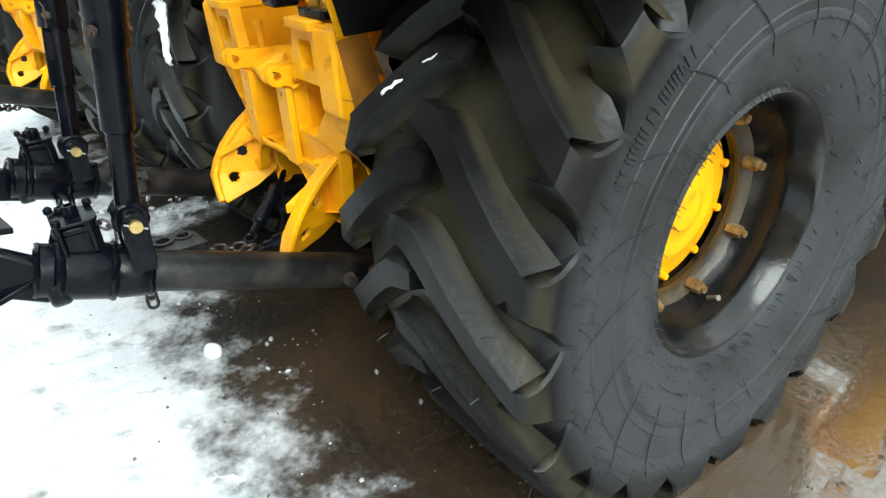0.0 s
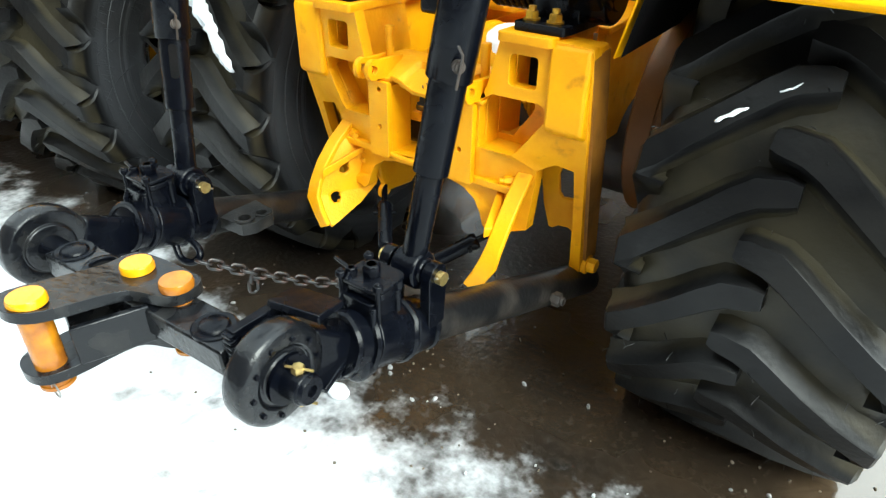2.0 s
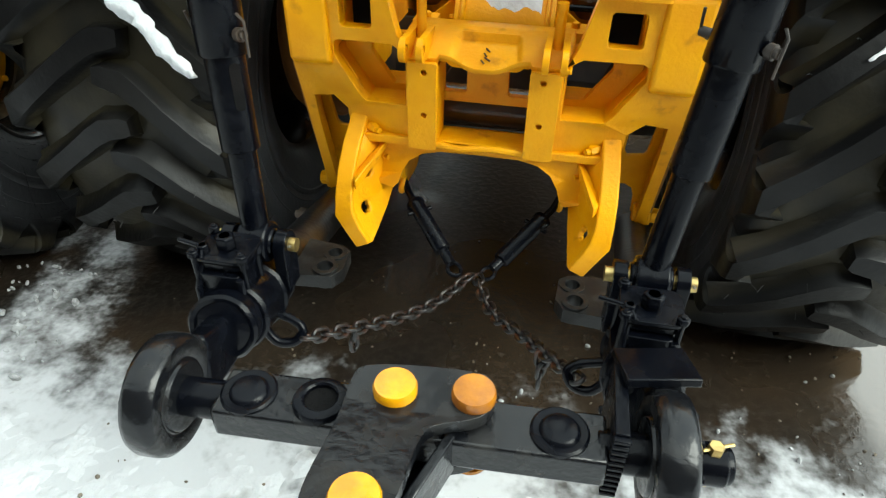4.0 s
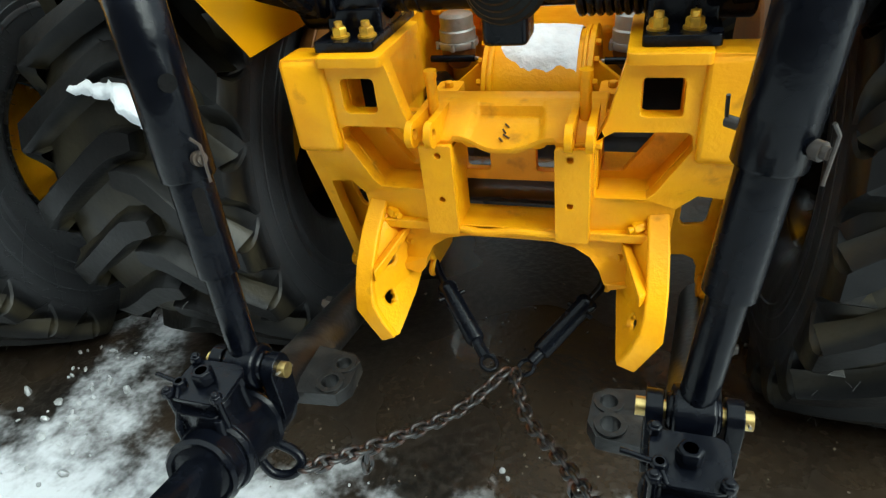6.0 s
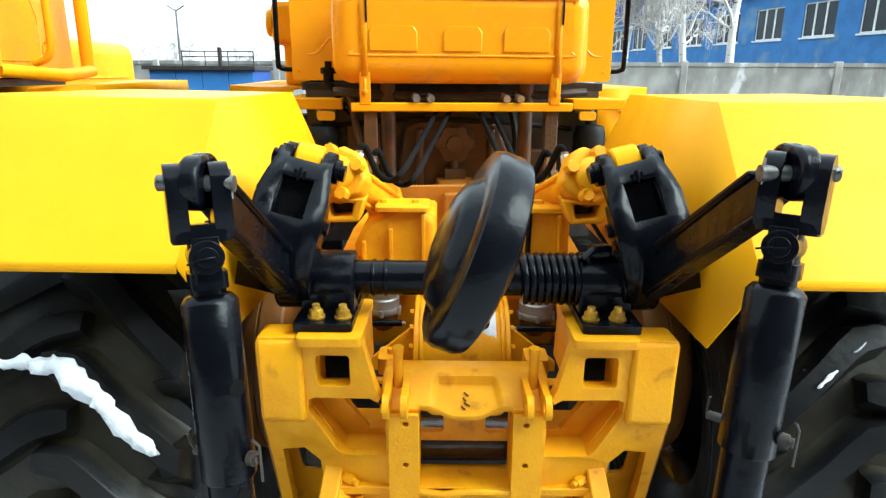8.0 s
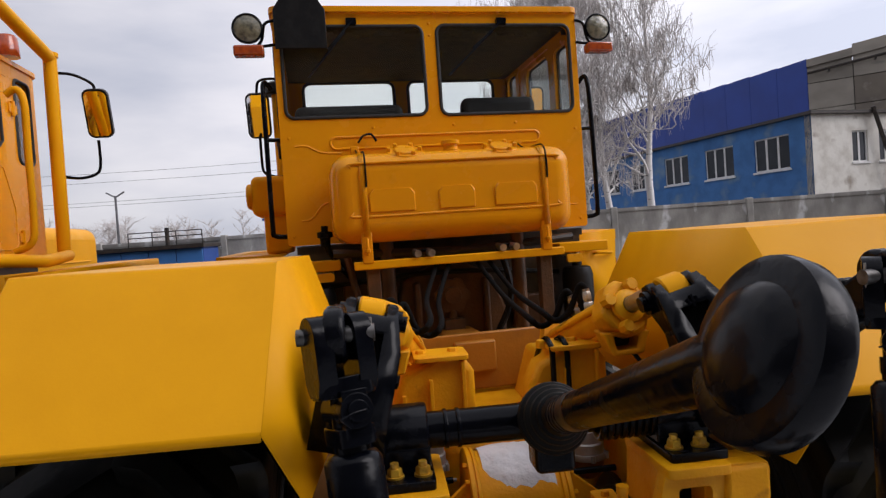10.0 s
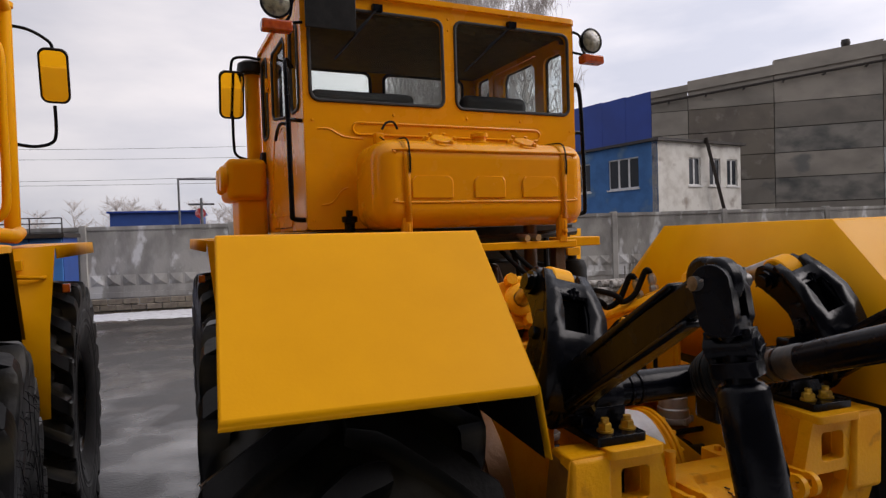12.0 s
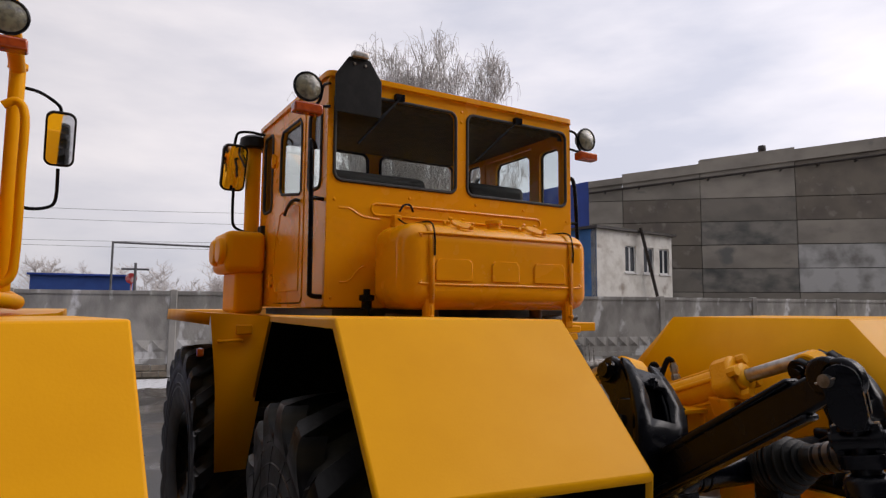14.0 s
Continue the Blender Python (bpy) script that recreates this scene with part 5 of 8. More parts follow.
def make_lower_link(parent, s):
    """Thick tube from the frame to the fork, bracket ears for the lift rod, clamp block with bolts and a coupling arm."""
    x = 0.43 * s
    low = Vector((-0.415, -1.315, 0.85)) if s < 0 else Vector((0.44, -1.295, 0.87))
    front, back = Vector((0.528 * s, -0.42, 0.415)), Vector((low.x + 0.0, -1.42, 0.75))
    bm = bmesh.new()
    d = (back - front).normalized()
    m = aim(front, back)
    length = (back - front).length
    lathe(bm, [(0, 0), (0.055, 0), (0.058, 0.01), (0.058, length - 0.12), (0, length - 0.12)], m, 32)
    link = part("lower_link", bm, DUSTY, parent, "black tubular lower link arm")
    bm = bmesh.new()
    lathe(bm, [(0.0, length - 0.14), (0.064, length - 0.14), (0.07, length - 0.12), (0.074, length - 0.07), (0.068, length - 0.055), (0.076, length - 0.04), (0.076, length + 0.06), (0.07, length + 0.065), (0.066, length + 0.08), (0.07, length + 0.085), (0.07, length + 0.115), (0.055, length + 0.125), (0, length + 0.125)], m, 32)
    sleeve = part("sleeve", bm, BLACK, link, "black weld-scarred sleeve", bevel=0.002)
    for z, r in ((length - 0.142, 0.062), (length - 0.05, 0.073), (length + 0.07, 0.071), (length + 0.12, 0.064)):
        bm = bmesh.new()
        sweep(bm, [m @ Vector((r * math.cos(t) * (1 + 0.03 * noise.noise((3 * math.cos(t), 3 * math.sin(t), z * 9))), r * math.sin(t), z + 0.006 * noise.noise((t * 2, z * 7, s)))) for t in [2 * math.pi * i / 26 for i in range(26)]], 0.009, 6, closed=True)
        part("weld_bead", bm, BLACK, sleeve, "lumpy weld bead")
    # ears and pin
    for u in (-1, 1):
        bm = bmesh.new()
        cx = low.x + u * 0.062
        prof = [(low.y + 0.033 * math.cos(radians(t)), low.z + 0.033 * math.sin(radians(t))) for t in range(0, 181, 20)]
        plate(bm, [[(low.y + 0.024, 0.735), *prof, (low.y - 0.034, 0.735)]], "x", cx - 0.014, cx + 0.014)
        part("ear", bm, BLACK, link, bevel=0.004)
    bm = bmesh.new()
    rod(bm, low + Vector((-0.092, 0, 0)), low + Vector((0.092, 0, 0)), 0.0165, n=18)
    part("pin", bm, BRASS, link, "plated pin")
    bm = bmesh.new()
    sweep(bm, [low + Vector((0.084, -0.026, 0.012)), low + Vector((0.084, 0.026, -0.014))], 0.003, 6)
    part("split_pin", bm, STEEL, link, "thin split pin")
    # clamp block with bolts
    c = back + Vector((-0.012, 0.0, 0.085))
    bm = bmesh.new()
    plate(bm, [rounded(c.x - 0.045, c.x + 0.045, c.y - 0.055, c.y + 0.05, 0.012, 2)], "z", c.z - 0.03, c.z + 0.035)
    plate(bm, [rounded(c.x - 0.052, c.x + 0.055, c.y - 0.042, c.y + 0.046, 0.02, 3)], "z", c.z + 0.04, c.z + 0.055)
    for dx, dy, h, r in ((0.0, 0.0, 0.10, 0.021), (-0.042, -0.02, 0.085, 0.014), (0.045, 0.03, 0.07, 0.015), (-0.03, 0.04, 0.06, 0.013)):
        rod(bm, c + Vector((dx, dy, -0.02)), c + Vector((dx, dy, h)), r * 0.62, n=12)
        nut(bm, c + Vector((dx, dy, h - 0.028)), c + Vector((dx, dy, h)), r)
    sweep(bm, [c + Vector((-0.10, -0.01, 0.082)), c + Vector((-0.042, -0.02, 0.078)), c + Vector((-0.03, -0.05, 0.07))], 0.0055, 8)
    sweep(bm, [c + Vector((-0.042, -0.035, 0.05)), c + Vector((-0.046, -0.06, 0.0)), c + Vector((-0.046, -0.062, -0.06))], 0.008, 8)
    sweep(bm, [c + Vector((0.046, -0.05, 0.03)), c + Vector((0.05, -0.06, -0.03))], 0.009, 8)
    for dz in (0.062, -0.045):
        plate(bm, [rounded(c.x - 0.058, c.x + 0.06, c.y - 0.05, c.y + 0.052, 0.022, 3)], "z", c.z + dz, c.z + dz + 0.009)
    for dx, dy in ((-0.05, 0.045), (0.052, -0.04), (-0.05, -0.045)):
        rod(bm, c + Vector((dx, dy, -0.07)), c + Vector((dx, dy, 0.09)), 0.007, n=8)
        nut(bm, c + Vector((dx, dy, 0.072)), c + Vector((dx, dy, 0.086)), 0.0125)
        nut(bm, c + Vector((dx, dy, -0.06)), c + Vector((dx, dy, -0.046)), 0.0125)
    part("clamp", bm, BLACK, link, "black bolted clamp", bevel=0.003)
    # twin-hole lug on the inner side of the tube
    p = Vector((x - 0.118 * s, -1.165, 0.69))
    bm = bmesh.new()
    outline = [(p.x + 0.075 * s, p.y + 0.06), (p.x + 0.075 * s, p.y - 0.09), (p.x - 0.03 * s, p.y - 0.08), (p.x - 0.05 * s, p.y - 0.045), (p.x - 0.045 * s, p.y + 0.03), (p.x - 0.02 * s, p.y + 0.05)]
    if s < 0:
        outline = outline[::-1]
    plate(bm, [outline, ring(p.x - 0.012 * s, p.y + 0.012, 0.018, 14), ring(p.x - 0.005 * s, p.y - 0.048, 0.02, 14)], "z", p.z - 0.019, p.z + 0.019)
    lathe(bm, [(0.02, -0.023), (0.032, -0.023), (0.032, 0.025), (0.02, 0.025)], pose(p.x - 0.005 * s, p.y - 0.048, p.z), 20, close=True)
    lathe(bm, [(0.018, -0.023), (0.030, -0.023), (0.030, 0.023), (0.018, 0.023)], pose(p.x - 0.012 * s, p.y + 0.012, p.z), 20, close=True)
    part("chain_lug", bm, WET_DARK, link, "worn dark lug with two holes", bevel=0.003)
    # clevis bolt on the front end
    bm = bmesh.new()
    hold = front + (back - front) * 0.33
    rod(bm, hold, hold + Vector((0.10 * s, 0, 0.0)), 0.014, n=12)
    nut(bm, hold + Vector((0.065 * s, 0, 0)), hold + Vector((0.09 * s, 0, 0)), 0.024)
    part("side_bolt", bm, DARK, link)
    return link


BOOT = material("dusty_black_rubber", (0.004, 0.0043, 0.0042), 0.42, second=(0.008, 0.0075, 0.006), scale=14, low=0.45, high=0.7, bump=0.1, spec=0.16)
WORN_TUBE = material("worn_black_on_ochre", (0.014, 0.012, 0.010), 0.4, second=(0.075, 0.042, 0.018), scale=9, low=0.52, high=0.62, bump=0.12, bump_scale=60)


def make_upper_link(parent):
    """The upper link: a ringed socket on the shaft, a tube, and a large eye with domed sides."""
    a, b = Vector((0.014, -0.60, 1.412)), Vector((-0.03, -1.655, 1.79))
    d = (b - a).normalized()
    m = aim(a, b)
    length = (b - a).length
    bm = bmesh.new()
    lathe(bm, [(0, 0.02), (0.042, 0.02), (0.042, length - 0.09), (0.03, length - 0.05), (0, length - 0.05)], m, 28)
    for z in (0.17, 0.20, 0.23, 0.26):
        lathe(bm, [(0.04, z), (0.046, z + 0.004), (0.046, z + 0.012), (0.04, z + 0.016)], m, 28)
    link = part("upper_link", bm, BLACK, parent, "black upper link tube")
    bm = bmesh.new()
    profile = [(0, -0.075), (0.055, -0.075), (0.062, -0.05)]
    for z, r in ((-0.045, 0.076), (-0.025, 0.084), (-0.005, 0.090), (0.015, 0.093), (0.037, 0.094), (0.062, 0.084), (0.088, 0.072), (0.112, 0.060)):
        profile += [(r - 0.012, z), (r - 0.002, z + 0.004), (r, z + 0.010), (r - 0.003, z + 0.016), (r - 0.014, z + 0.019)]
    lathe(bm, profile + [(0.050, 0.14), (0.043, 0.17), (0, 0.17)], m, 44)
    part("socket", bm, BOOT, link, "dusty black rubber boot with rings")
    bm = bmesh.new()
    lathe(bm, [(0.042, 0.165), (0.0445, 0.168), (0.0445, 0.335), (0.042, 0.34)], m, 32)
    part("worn_sleeve", bm, WORN_TUBE, link, "black paint worn through to ochre primer")
    bm = bmesh.new()
    box(bm, -0.045, 0.062, -0.66, -0.56, 1.285, 1.40)
    part("bracket", bm, BLACK, link, bevel=0.015, segments=3)
    e = Matrix.Translation(b) @ Vector((0.93, 0.03, -0.365)).to_track_quat("Z", "Y").to_matrix().to_4x4() @ Matrix.Scale(0.91, 4)
    bm = bmesh.new()
    lathe(bm, [(0.07, -0.022), (0.098, -0.022), (0.106, -0.018), (0.109, -0.010), (0.109, 0.010), (0.106, 0.018), (0.098, 0.022), (0.07, 0.022)], e, 56)
    lathe(bm, [(0.0, -0.045), (0.024, -0.044), (0.048, -0.040), (0.066, -0.033), (0.078, -0.018), (0.078, 0.018), (0.066, 0.030), (0.048, 0.036), (0.024, 0.039), (0, 0.04)], e, 40)
    part("eye", bm, BLACK, link, "black domed link eye with a rim")

# ---- tractor: cross bar of the hitch, drawbar and chains ----
PIN_PAINT = material("worn_glossy_yellow", (0.78, 0.35, 0.004), 0.16, second=(0.60, 0.22, 0.010), scale=18, low=0.42, high=0.66, bump=0.12, bump_scale=70)
RUST_PIN = material("rust_stained_pin_paint", (0.46, 0.17, 0.006), 0.2, second=(0.24, 0.08, 0.010), scale=16, low=0.4, high=0.66, bump=0.12, bump_scale=70)
WET_PLATE = material("wet_scuffed_black", (0.0045, 0.005, 0.0065), 0.22, second=(0.018, 0.0175, 0.017), scale=16, low=0.5, high=0.72, bump=0.12, bump_scale=45, rough_var=0.2, spec=0.35)


def make_cross_bar(parent):
    """The bar between the lower links, with its two discs, and the forked drawbar with yellow capped pins."""
    zl, zr = 0.835, 0.845
    left, right = Vector((-0.375, -1.745, zl)), Vector((0.43, -1.712, zr))
    d = (right - left).normalized()
    m = Matrix.Translation((0, 0, 0))
    bm = bmesh.new()
    bar_between(bm, left.lerp(right, 0.11), left.lerp(right, 0.90), 0.095, 0.062, 0.095, 0.062)
    bar = part("hitch_bar", bm, WET_PLATE, parent, "black cross bar with round bosses", bevel=0.006)
    bm = bmesh.new()
    rod(bm, left + d * -0.03, left.lerp(right, 0.12), 0.034, n=24)
    part("journal", bm, BLACK, bar, bevel=0.004)
    bm = bmesh.new()
    rod(bm, left.lerp(right, 0.88), right + d * 0.10, 0.034, n=24)
    part("journal", bm, BLACK, bar, bevel=0.004)
    for x, hole in ((-0.235, 0), (-0.112, 1), (0.275, 0)):
        t = (x - left.x) / (right.x - left.x)
        p = left.lerp(right, t)
        bm = bmesh.new()
        lathe(bm, [(0.027 if hole else 0.0, 0.02 if hole else 0.043), (0.027 if hole else 0.025, 0.040 if hole else 0.043), (0.030, 0.043 if hole else 0.040), (0.033, 0.043 if hole else 0.035), (0.043, 0.040 if hole else 0.037), (0.047, 0.034), (0.047, 0.02)], Matrix.Translation(p), 28)
        part("boss", bm, BLACK, bar)
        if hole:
            # black disc on the bar supplies the shade inside this boss
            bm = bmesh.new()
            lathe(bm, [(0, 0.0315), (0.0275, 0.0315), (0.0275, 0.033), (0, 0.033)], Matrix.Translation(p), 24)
            part("hole", bm, MATT_BLACK, bar, "black disc standing in for the shade inside the boss")
    # discs at both ends
    for c, sgn in ((left, -1), (right, 1)):
        bm = bmesh.new()
        mm = aim(c + d * sgn * 0.012, c + d * sgn * 0.2)
        lathe(bm, [(0.034, -0.034), (0.06, -0.034), (0.064, -0.026), (0.072, -0.03), (0.096, -0.03), (0.104, -0.022), (0.106, -0.012), (0.106, 0.014), (0.102, 0.024), (0.092, 0.03), (0.066, 0.03), (0.06, 0.024), (0.05, 0.026), (0.045, 0.034), (0.034, 0.036)], mm, 44)
        disc = part("link_disc", bm, WET_PLATE, bar, "black round link end", bevel=0.002)
        for k in range(10):
            an = 2 * math.pi * k / 10
            bm = bmesh.new()
            nut(bm, mm @ Vector((0.08 * math.cos(an), 0.08 * math.sin(an), 0.028)), mm @ Vector((0.08 * math.cos(an), 0.08 * math.sin(an), 0.036)), 0.006)
            part("rivet", bm, BLACK, disc)
    bm = bmesh.new()
    mm = aim(right + d * 0.045, right + d * 0.2)
    lathe(bm, [(0.0, 0.0), (0.052, 0.0), (0.052, 0.01), (0.03, 0.012), (0.03, 0.06), (0.027, 0.064), (0.012, 0.064), (0.012, 0.055), (0, 0.055)], mm, 28)
    part("shaft_end", bm, BLACK, bar)
    for k in (-1, 1):
        bm = bmesh.new()
        q = right + d * 0.078
        nut(bm, q + Vector((0, 0, k * 0.028)), q + Vector((0, 0, k * 0.046)), 0.013)
        sweep(bm, [q + Vector((-0.028, -0.012, k * 0.04)), q + Vector((0.028, 0.012, k * 0.04))], 0.003, 6)
        part("split_pin", bm, BRASS, bar, "brassy nut with a split pin")
    # guard plates above and below the right disc
    for k in (-1, 1):
        bm = bmesh.new()
        box(bm, -0.06, 0.06, -0.045, 0.045, -0.008, 0.008, pose(0.418, -1.60, 0.846 + k * 0.082, k * -12, 0, 12))
        part("guard_plate", bm, BLACK, bar, bevel=0.003)
    bm = bmesh.new()
    box(bm, 0.352, 0.374, -1.742, -1.60, 0.772, 0.922)
    for k in range(11):
        box(bm, 0.350, 0.376, -1.752, -1.738, 0.776 + 0.0133 * k, 0.784 + 0.0133 * k)
    part("toothed_plate", bm, BLACK, bar, "black plate with a toothed edge", bevel=0.002)
    # arms from the discs to the links
    for c, s in ((left, -1), (right, 1)):
        low = Vector((-0.415, -1.315, 0.85)) if s < 0 else Vector((0.44, -1.295, 0.87))
        bm = bmesh.new()
        end = Vector((low.x, -1.50, 0.745))
        bar_between(bm, c + Vector((0.0, 0.07, -0.015)), end, 0.04, 0.13, 0.06, 0.10)
        rod(bm, end + Vector((0, -0.03, 0)), end + Vector((0, 0.02, 0)), 0.062, n=24)
        part("coupling_arm", bm, BLACK, bar, bevel=0.012, segments=3)
    # drawbar: two matching plates with a throat, joined by pins
    outline = [(-0.055, -1.665), (0.135, -1.645), (0.165, -1.665), (0.17, -1.71), (0.15, -1.745), (0.085, -1.77), (0.068, -1.80), (0.065, -1.93), (0.04, -1.975), (-0.005, -1.985), (-0.05, -1.97), (-0.065, -1.93), (-0.06, -1.80), (-0.07, -1.70)]
    for _ in range(2):
        outline = [(p[0] * a + q[0] * (1 - a), p[1] * a + q[1] * (1 - a)) for p, q in zip(outline, outline[1:] + outline[:1]) for a in (0.75, 0.25)]
    for z0, z1 in ((0.878, 0.904), (0.768, 0.792)):
        bm = bmesh.new()
        plate(bm, [outline], "z", z0, z1)
        if z0 > 0.85:
            for v in bm.verts:
                v.co.z += max(0.0, -1.74 - v.co.y) * 0.19
        bar_plate = part("drawbar_plate", bm, WET_PLATE, bar, "black forked drawbar plate", bevel=0.005)
    bm = bmesh.new()
    bar_between(bm, (0.11, -1.76, 0.835), (0.062, -1.90, 0.835), 0.016, 0.09, 0.016, 0.09)
    part("side_web", bm, WET_PLATE, bar, bevel=0.003)
    bm = bmesh.new()
    bar_between(bm, (-0.062, -1.76, 0.835), (-0.062, -1.86, 0.835), 0.014, 0.09, 0.014, 0.09)
    part("side_web", bm, WET_PLATE, bar, bevel=0.003)
    for x, y in ((0.010, -1.716), (0.135, -1.703), (0.014, -1.935)):
        bm = bmesh.new()
        lathe(bm, [(0, 0.0), (0.036, 0.0), (0.036, 0.012), (0.033, 0.018), (0.0, 0.019)], pose(x, y, 0.905 + (0.036 if y < -1.8 else 0)), 28)
        pin = part("pin_cap", bm, RUST_PIN if x > 0.1 else PIN_PAINT, bar, "yellow painted round pin head")
        bm = bmesh.new()
        rod(bm, (x, y, 0.745), (x, y, 0.90 + (0.036 if y < -1.8 else 0)), 0.03, n=24)
        rod(bm, (x, y, 0.742), (x, y, 0.75), 0.034, n=24)
        part("pin_body", bm, RUST_PIN, pin, "stained yellow pin")
    bm = bmesh.new()
    sweep(bm, [(0.05 + 0.016 * math.cos(t), -1.955, 0.752 + 0.016 * math.sin(t)) for t in [2 * math.pi * i / 14 for i in range(14)]], 0.002, 6, closed=True)
    part("ring", bm, STEEL, bar)
    return bar


def link_mesh(length, width, r):
    bm = bmesh.new()
    pts = []
    for i in range(16):
        a = 2 * math.pi * i / 16
        pts.append((width / 2 * math.cos(a), 0, width / 2 * math.sin(a) + (length - width) / 2 * (1 if math.sin(a) > 0 else -1)))
    sweep(bm, pts, r, 8, closed=True)
    for f in bm.faces:
        f.smooth = True
    me = bpy.data.meshes.new("chain_link")
    bm.to_mesh(me)
    bm.free()
    return me


RUSTY = material("rusty_black_chain", (0.008, 0.0075, 0.0078), 0.32, second=(0.07, 0.024, 0.010), scale=30, low=0.5, high=0.7, bump=0.1)
CHAIN_LINK = link_mesh(0.047, 0.030, 0.0056)
CHAIN_LINK.materials.append(RUSTY)


def make_chain(parent, points):
    """A chain of separate links along a sagging line."""
    line = curve(points, 12)
    dist = [0.0]
    for a, b in zip(line, line[1:]):
        dist.append(dist[-1] + (b - a).length)
    step = 0.0345
    count = int(dist[-1] / step)
    for k in range(count):
        t = (k + 0.5) * step
        i = max(j for j in range(len(dist)) if dist[j] <= t)
        i = min(i, len(line) - 2)
        p = line[i].lerp(line[i + 1], (t - dist[i]) / (dist[i + 1] - dist[i]))
        d = (line[i + 1] - line[i]).normalized()
        m = Matrix.Translation(p) @ d.to_track_quat("Z", "Y").to_matrix().to_4x4() @ Matrix.Rotation(radians(90 * (k % 2) + 20), 4, "Z")
        ob = new("chain_link", CHAIN_LINK)
        ob.matrix_basis = m
        ob.parent = parent


def make_chains(parent):
    bm = bmesh.new()
    cross = Vector((0.015, -0.90, 0.46))
    ends = {}
    for s in (-1, 1):
        a = Vector((0.262 * s, -0.60, 0.60))
        b = cross + Vector((0.035 * s, 0.02, 0.0))
        m = aim(a, b)
        ln = (b - a).length
        lathe(bm, [(0, 0.085), (0.027, 0.085), (0.030, 0.09), (0.030, 0.105), (0.027, 0.11), (0.027, 0.285), (0.024, 0.29), (0.0165, 0.292), (0.0165, ln - 0.05), (0, ln - 0.05)], m, 20)
        sweep(bm, [m @ Vector((0.022 * math.cos(t), 0, ln - 0.03 + 0.024 * math.sin(t))) for t in [2 * math.pi * i / 16 for i in range(16)]], 0.006, 8, closed=True)
        sweep(bm, [m @ Vector((0, 0, 0.11)), m @ Vector((0.0, 0, 0.04)), m @ Vector((0, 0.02, 0.0))], 0.012, 10)
        rod(bm, m @ Vector((-0.042, 0, 0.125)), m @ Vector((0.042, 0, 0.125)), 0.007, n=10)
    chains = part("check_chains", bm, BLACK, parent, "black check chains with screw sleeves")
    make_chain(chains, [cross + Vector((0.0, 0.03, 0.005)), (-0.07, -1.03, 0.47), (-0.17, -1.19, 0.53), (-0.30, -1.41, 0.655)])
    make_chain(chains, [cross + Vector((0.02, 0.03, 0.005)), (0.10, -1.03, 0.475), (0.20, -1.18, 0.54), (0.33, -1.41, 0.66)])
    make_chain(chains, [(-0.22, -1.27, 0.575), (-0.225, -1.275, 0.53), (-0.223, -1.28, 0.48)])
    make_chain(chains, [(0.25, -1.27, 0.585), (0.252, -1.28, 0.54), (0.25, -1.282, 0.48)])
    for s in (-1, 1):
        bm = bmesh.new()
        c = Vector((0.335 * s, -1.41, 0.66))
        sweep(bm, curve([c + Vector((0.06 * s, 0.0, 0.04)), c + Vector((0.025 * s, -0.01, -0.012)), c + Vector((-0.015 * s, 0, -0.02)), c + Vector((-0.032 * s, 0.02, 0.0)), c + Vector((-0.01 * s, 0.03, 0.02)), c + Vector((0.05 * s, 0.03, 0.04))], 5), 0.011, 10)
        part("shackle", bm, BLACK, chains)
    return chains

# ---- tractor: front unit with cab, tank and bonnet ----
FRONT = Matrix.Translation((-0.01, 1.62, 0)) @ Matrix.Rotation(radians(6), 4, "Z")
HEADLINER = material("cab_lining", (0.075, 0.060, 0.028), 0.9, second=(0.045, 0.037, 0.02), scale=20, bump=0.2)
SEAT = material("seat_cover", (0.018, 0.019, 0.021), 0.75, second=(0.03, 0.03, 0.032), scale=30, bump=0.2)
SEAL = material("rubber_seal", (0.008, 0.008, 0.009), 0.55, second=(0.02, 0.02, 0.02), scale=20)
AMBER = material("amber_lens", (0.42, 0.07, 0.01), 0.15, second=(0.30, 0.045, 0.008), scale=40, coat=0.5)
LENS = material("lamp_lens", (0.20, 0.19, 0.12), 0.08, second=(0.06, 0.055, 0.04), scale=26, coat=1.0, bump=0.3, bump_scale=200)
MIRROR = material("mirror_glass", (0.85, 0.85, 0.86), 0.03, metal=1.0)
PLASTIC = material("black_plastic", (0.006, 0.006, 0.0065), 0.45, spec=0.22, second=(0.012, 0.012, 0.012), scale=20, bump=0.05)


def seal(bm, loop, axis, a, r=0.011, m=None):
    pts = [Vector(lift_point(axis, a, *p)) for p in loop]
    sweep(bm, [m @ p if m is not None else p for p in pts], r, 8, closed=True)


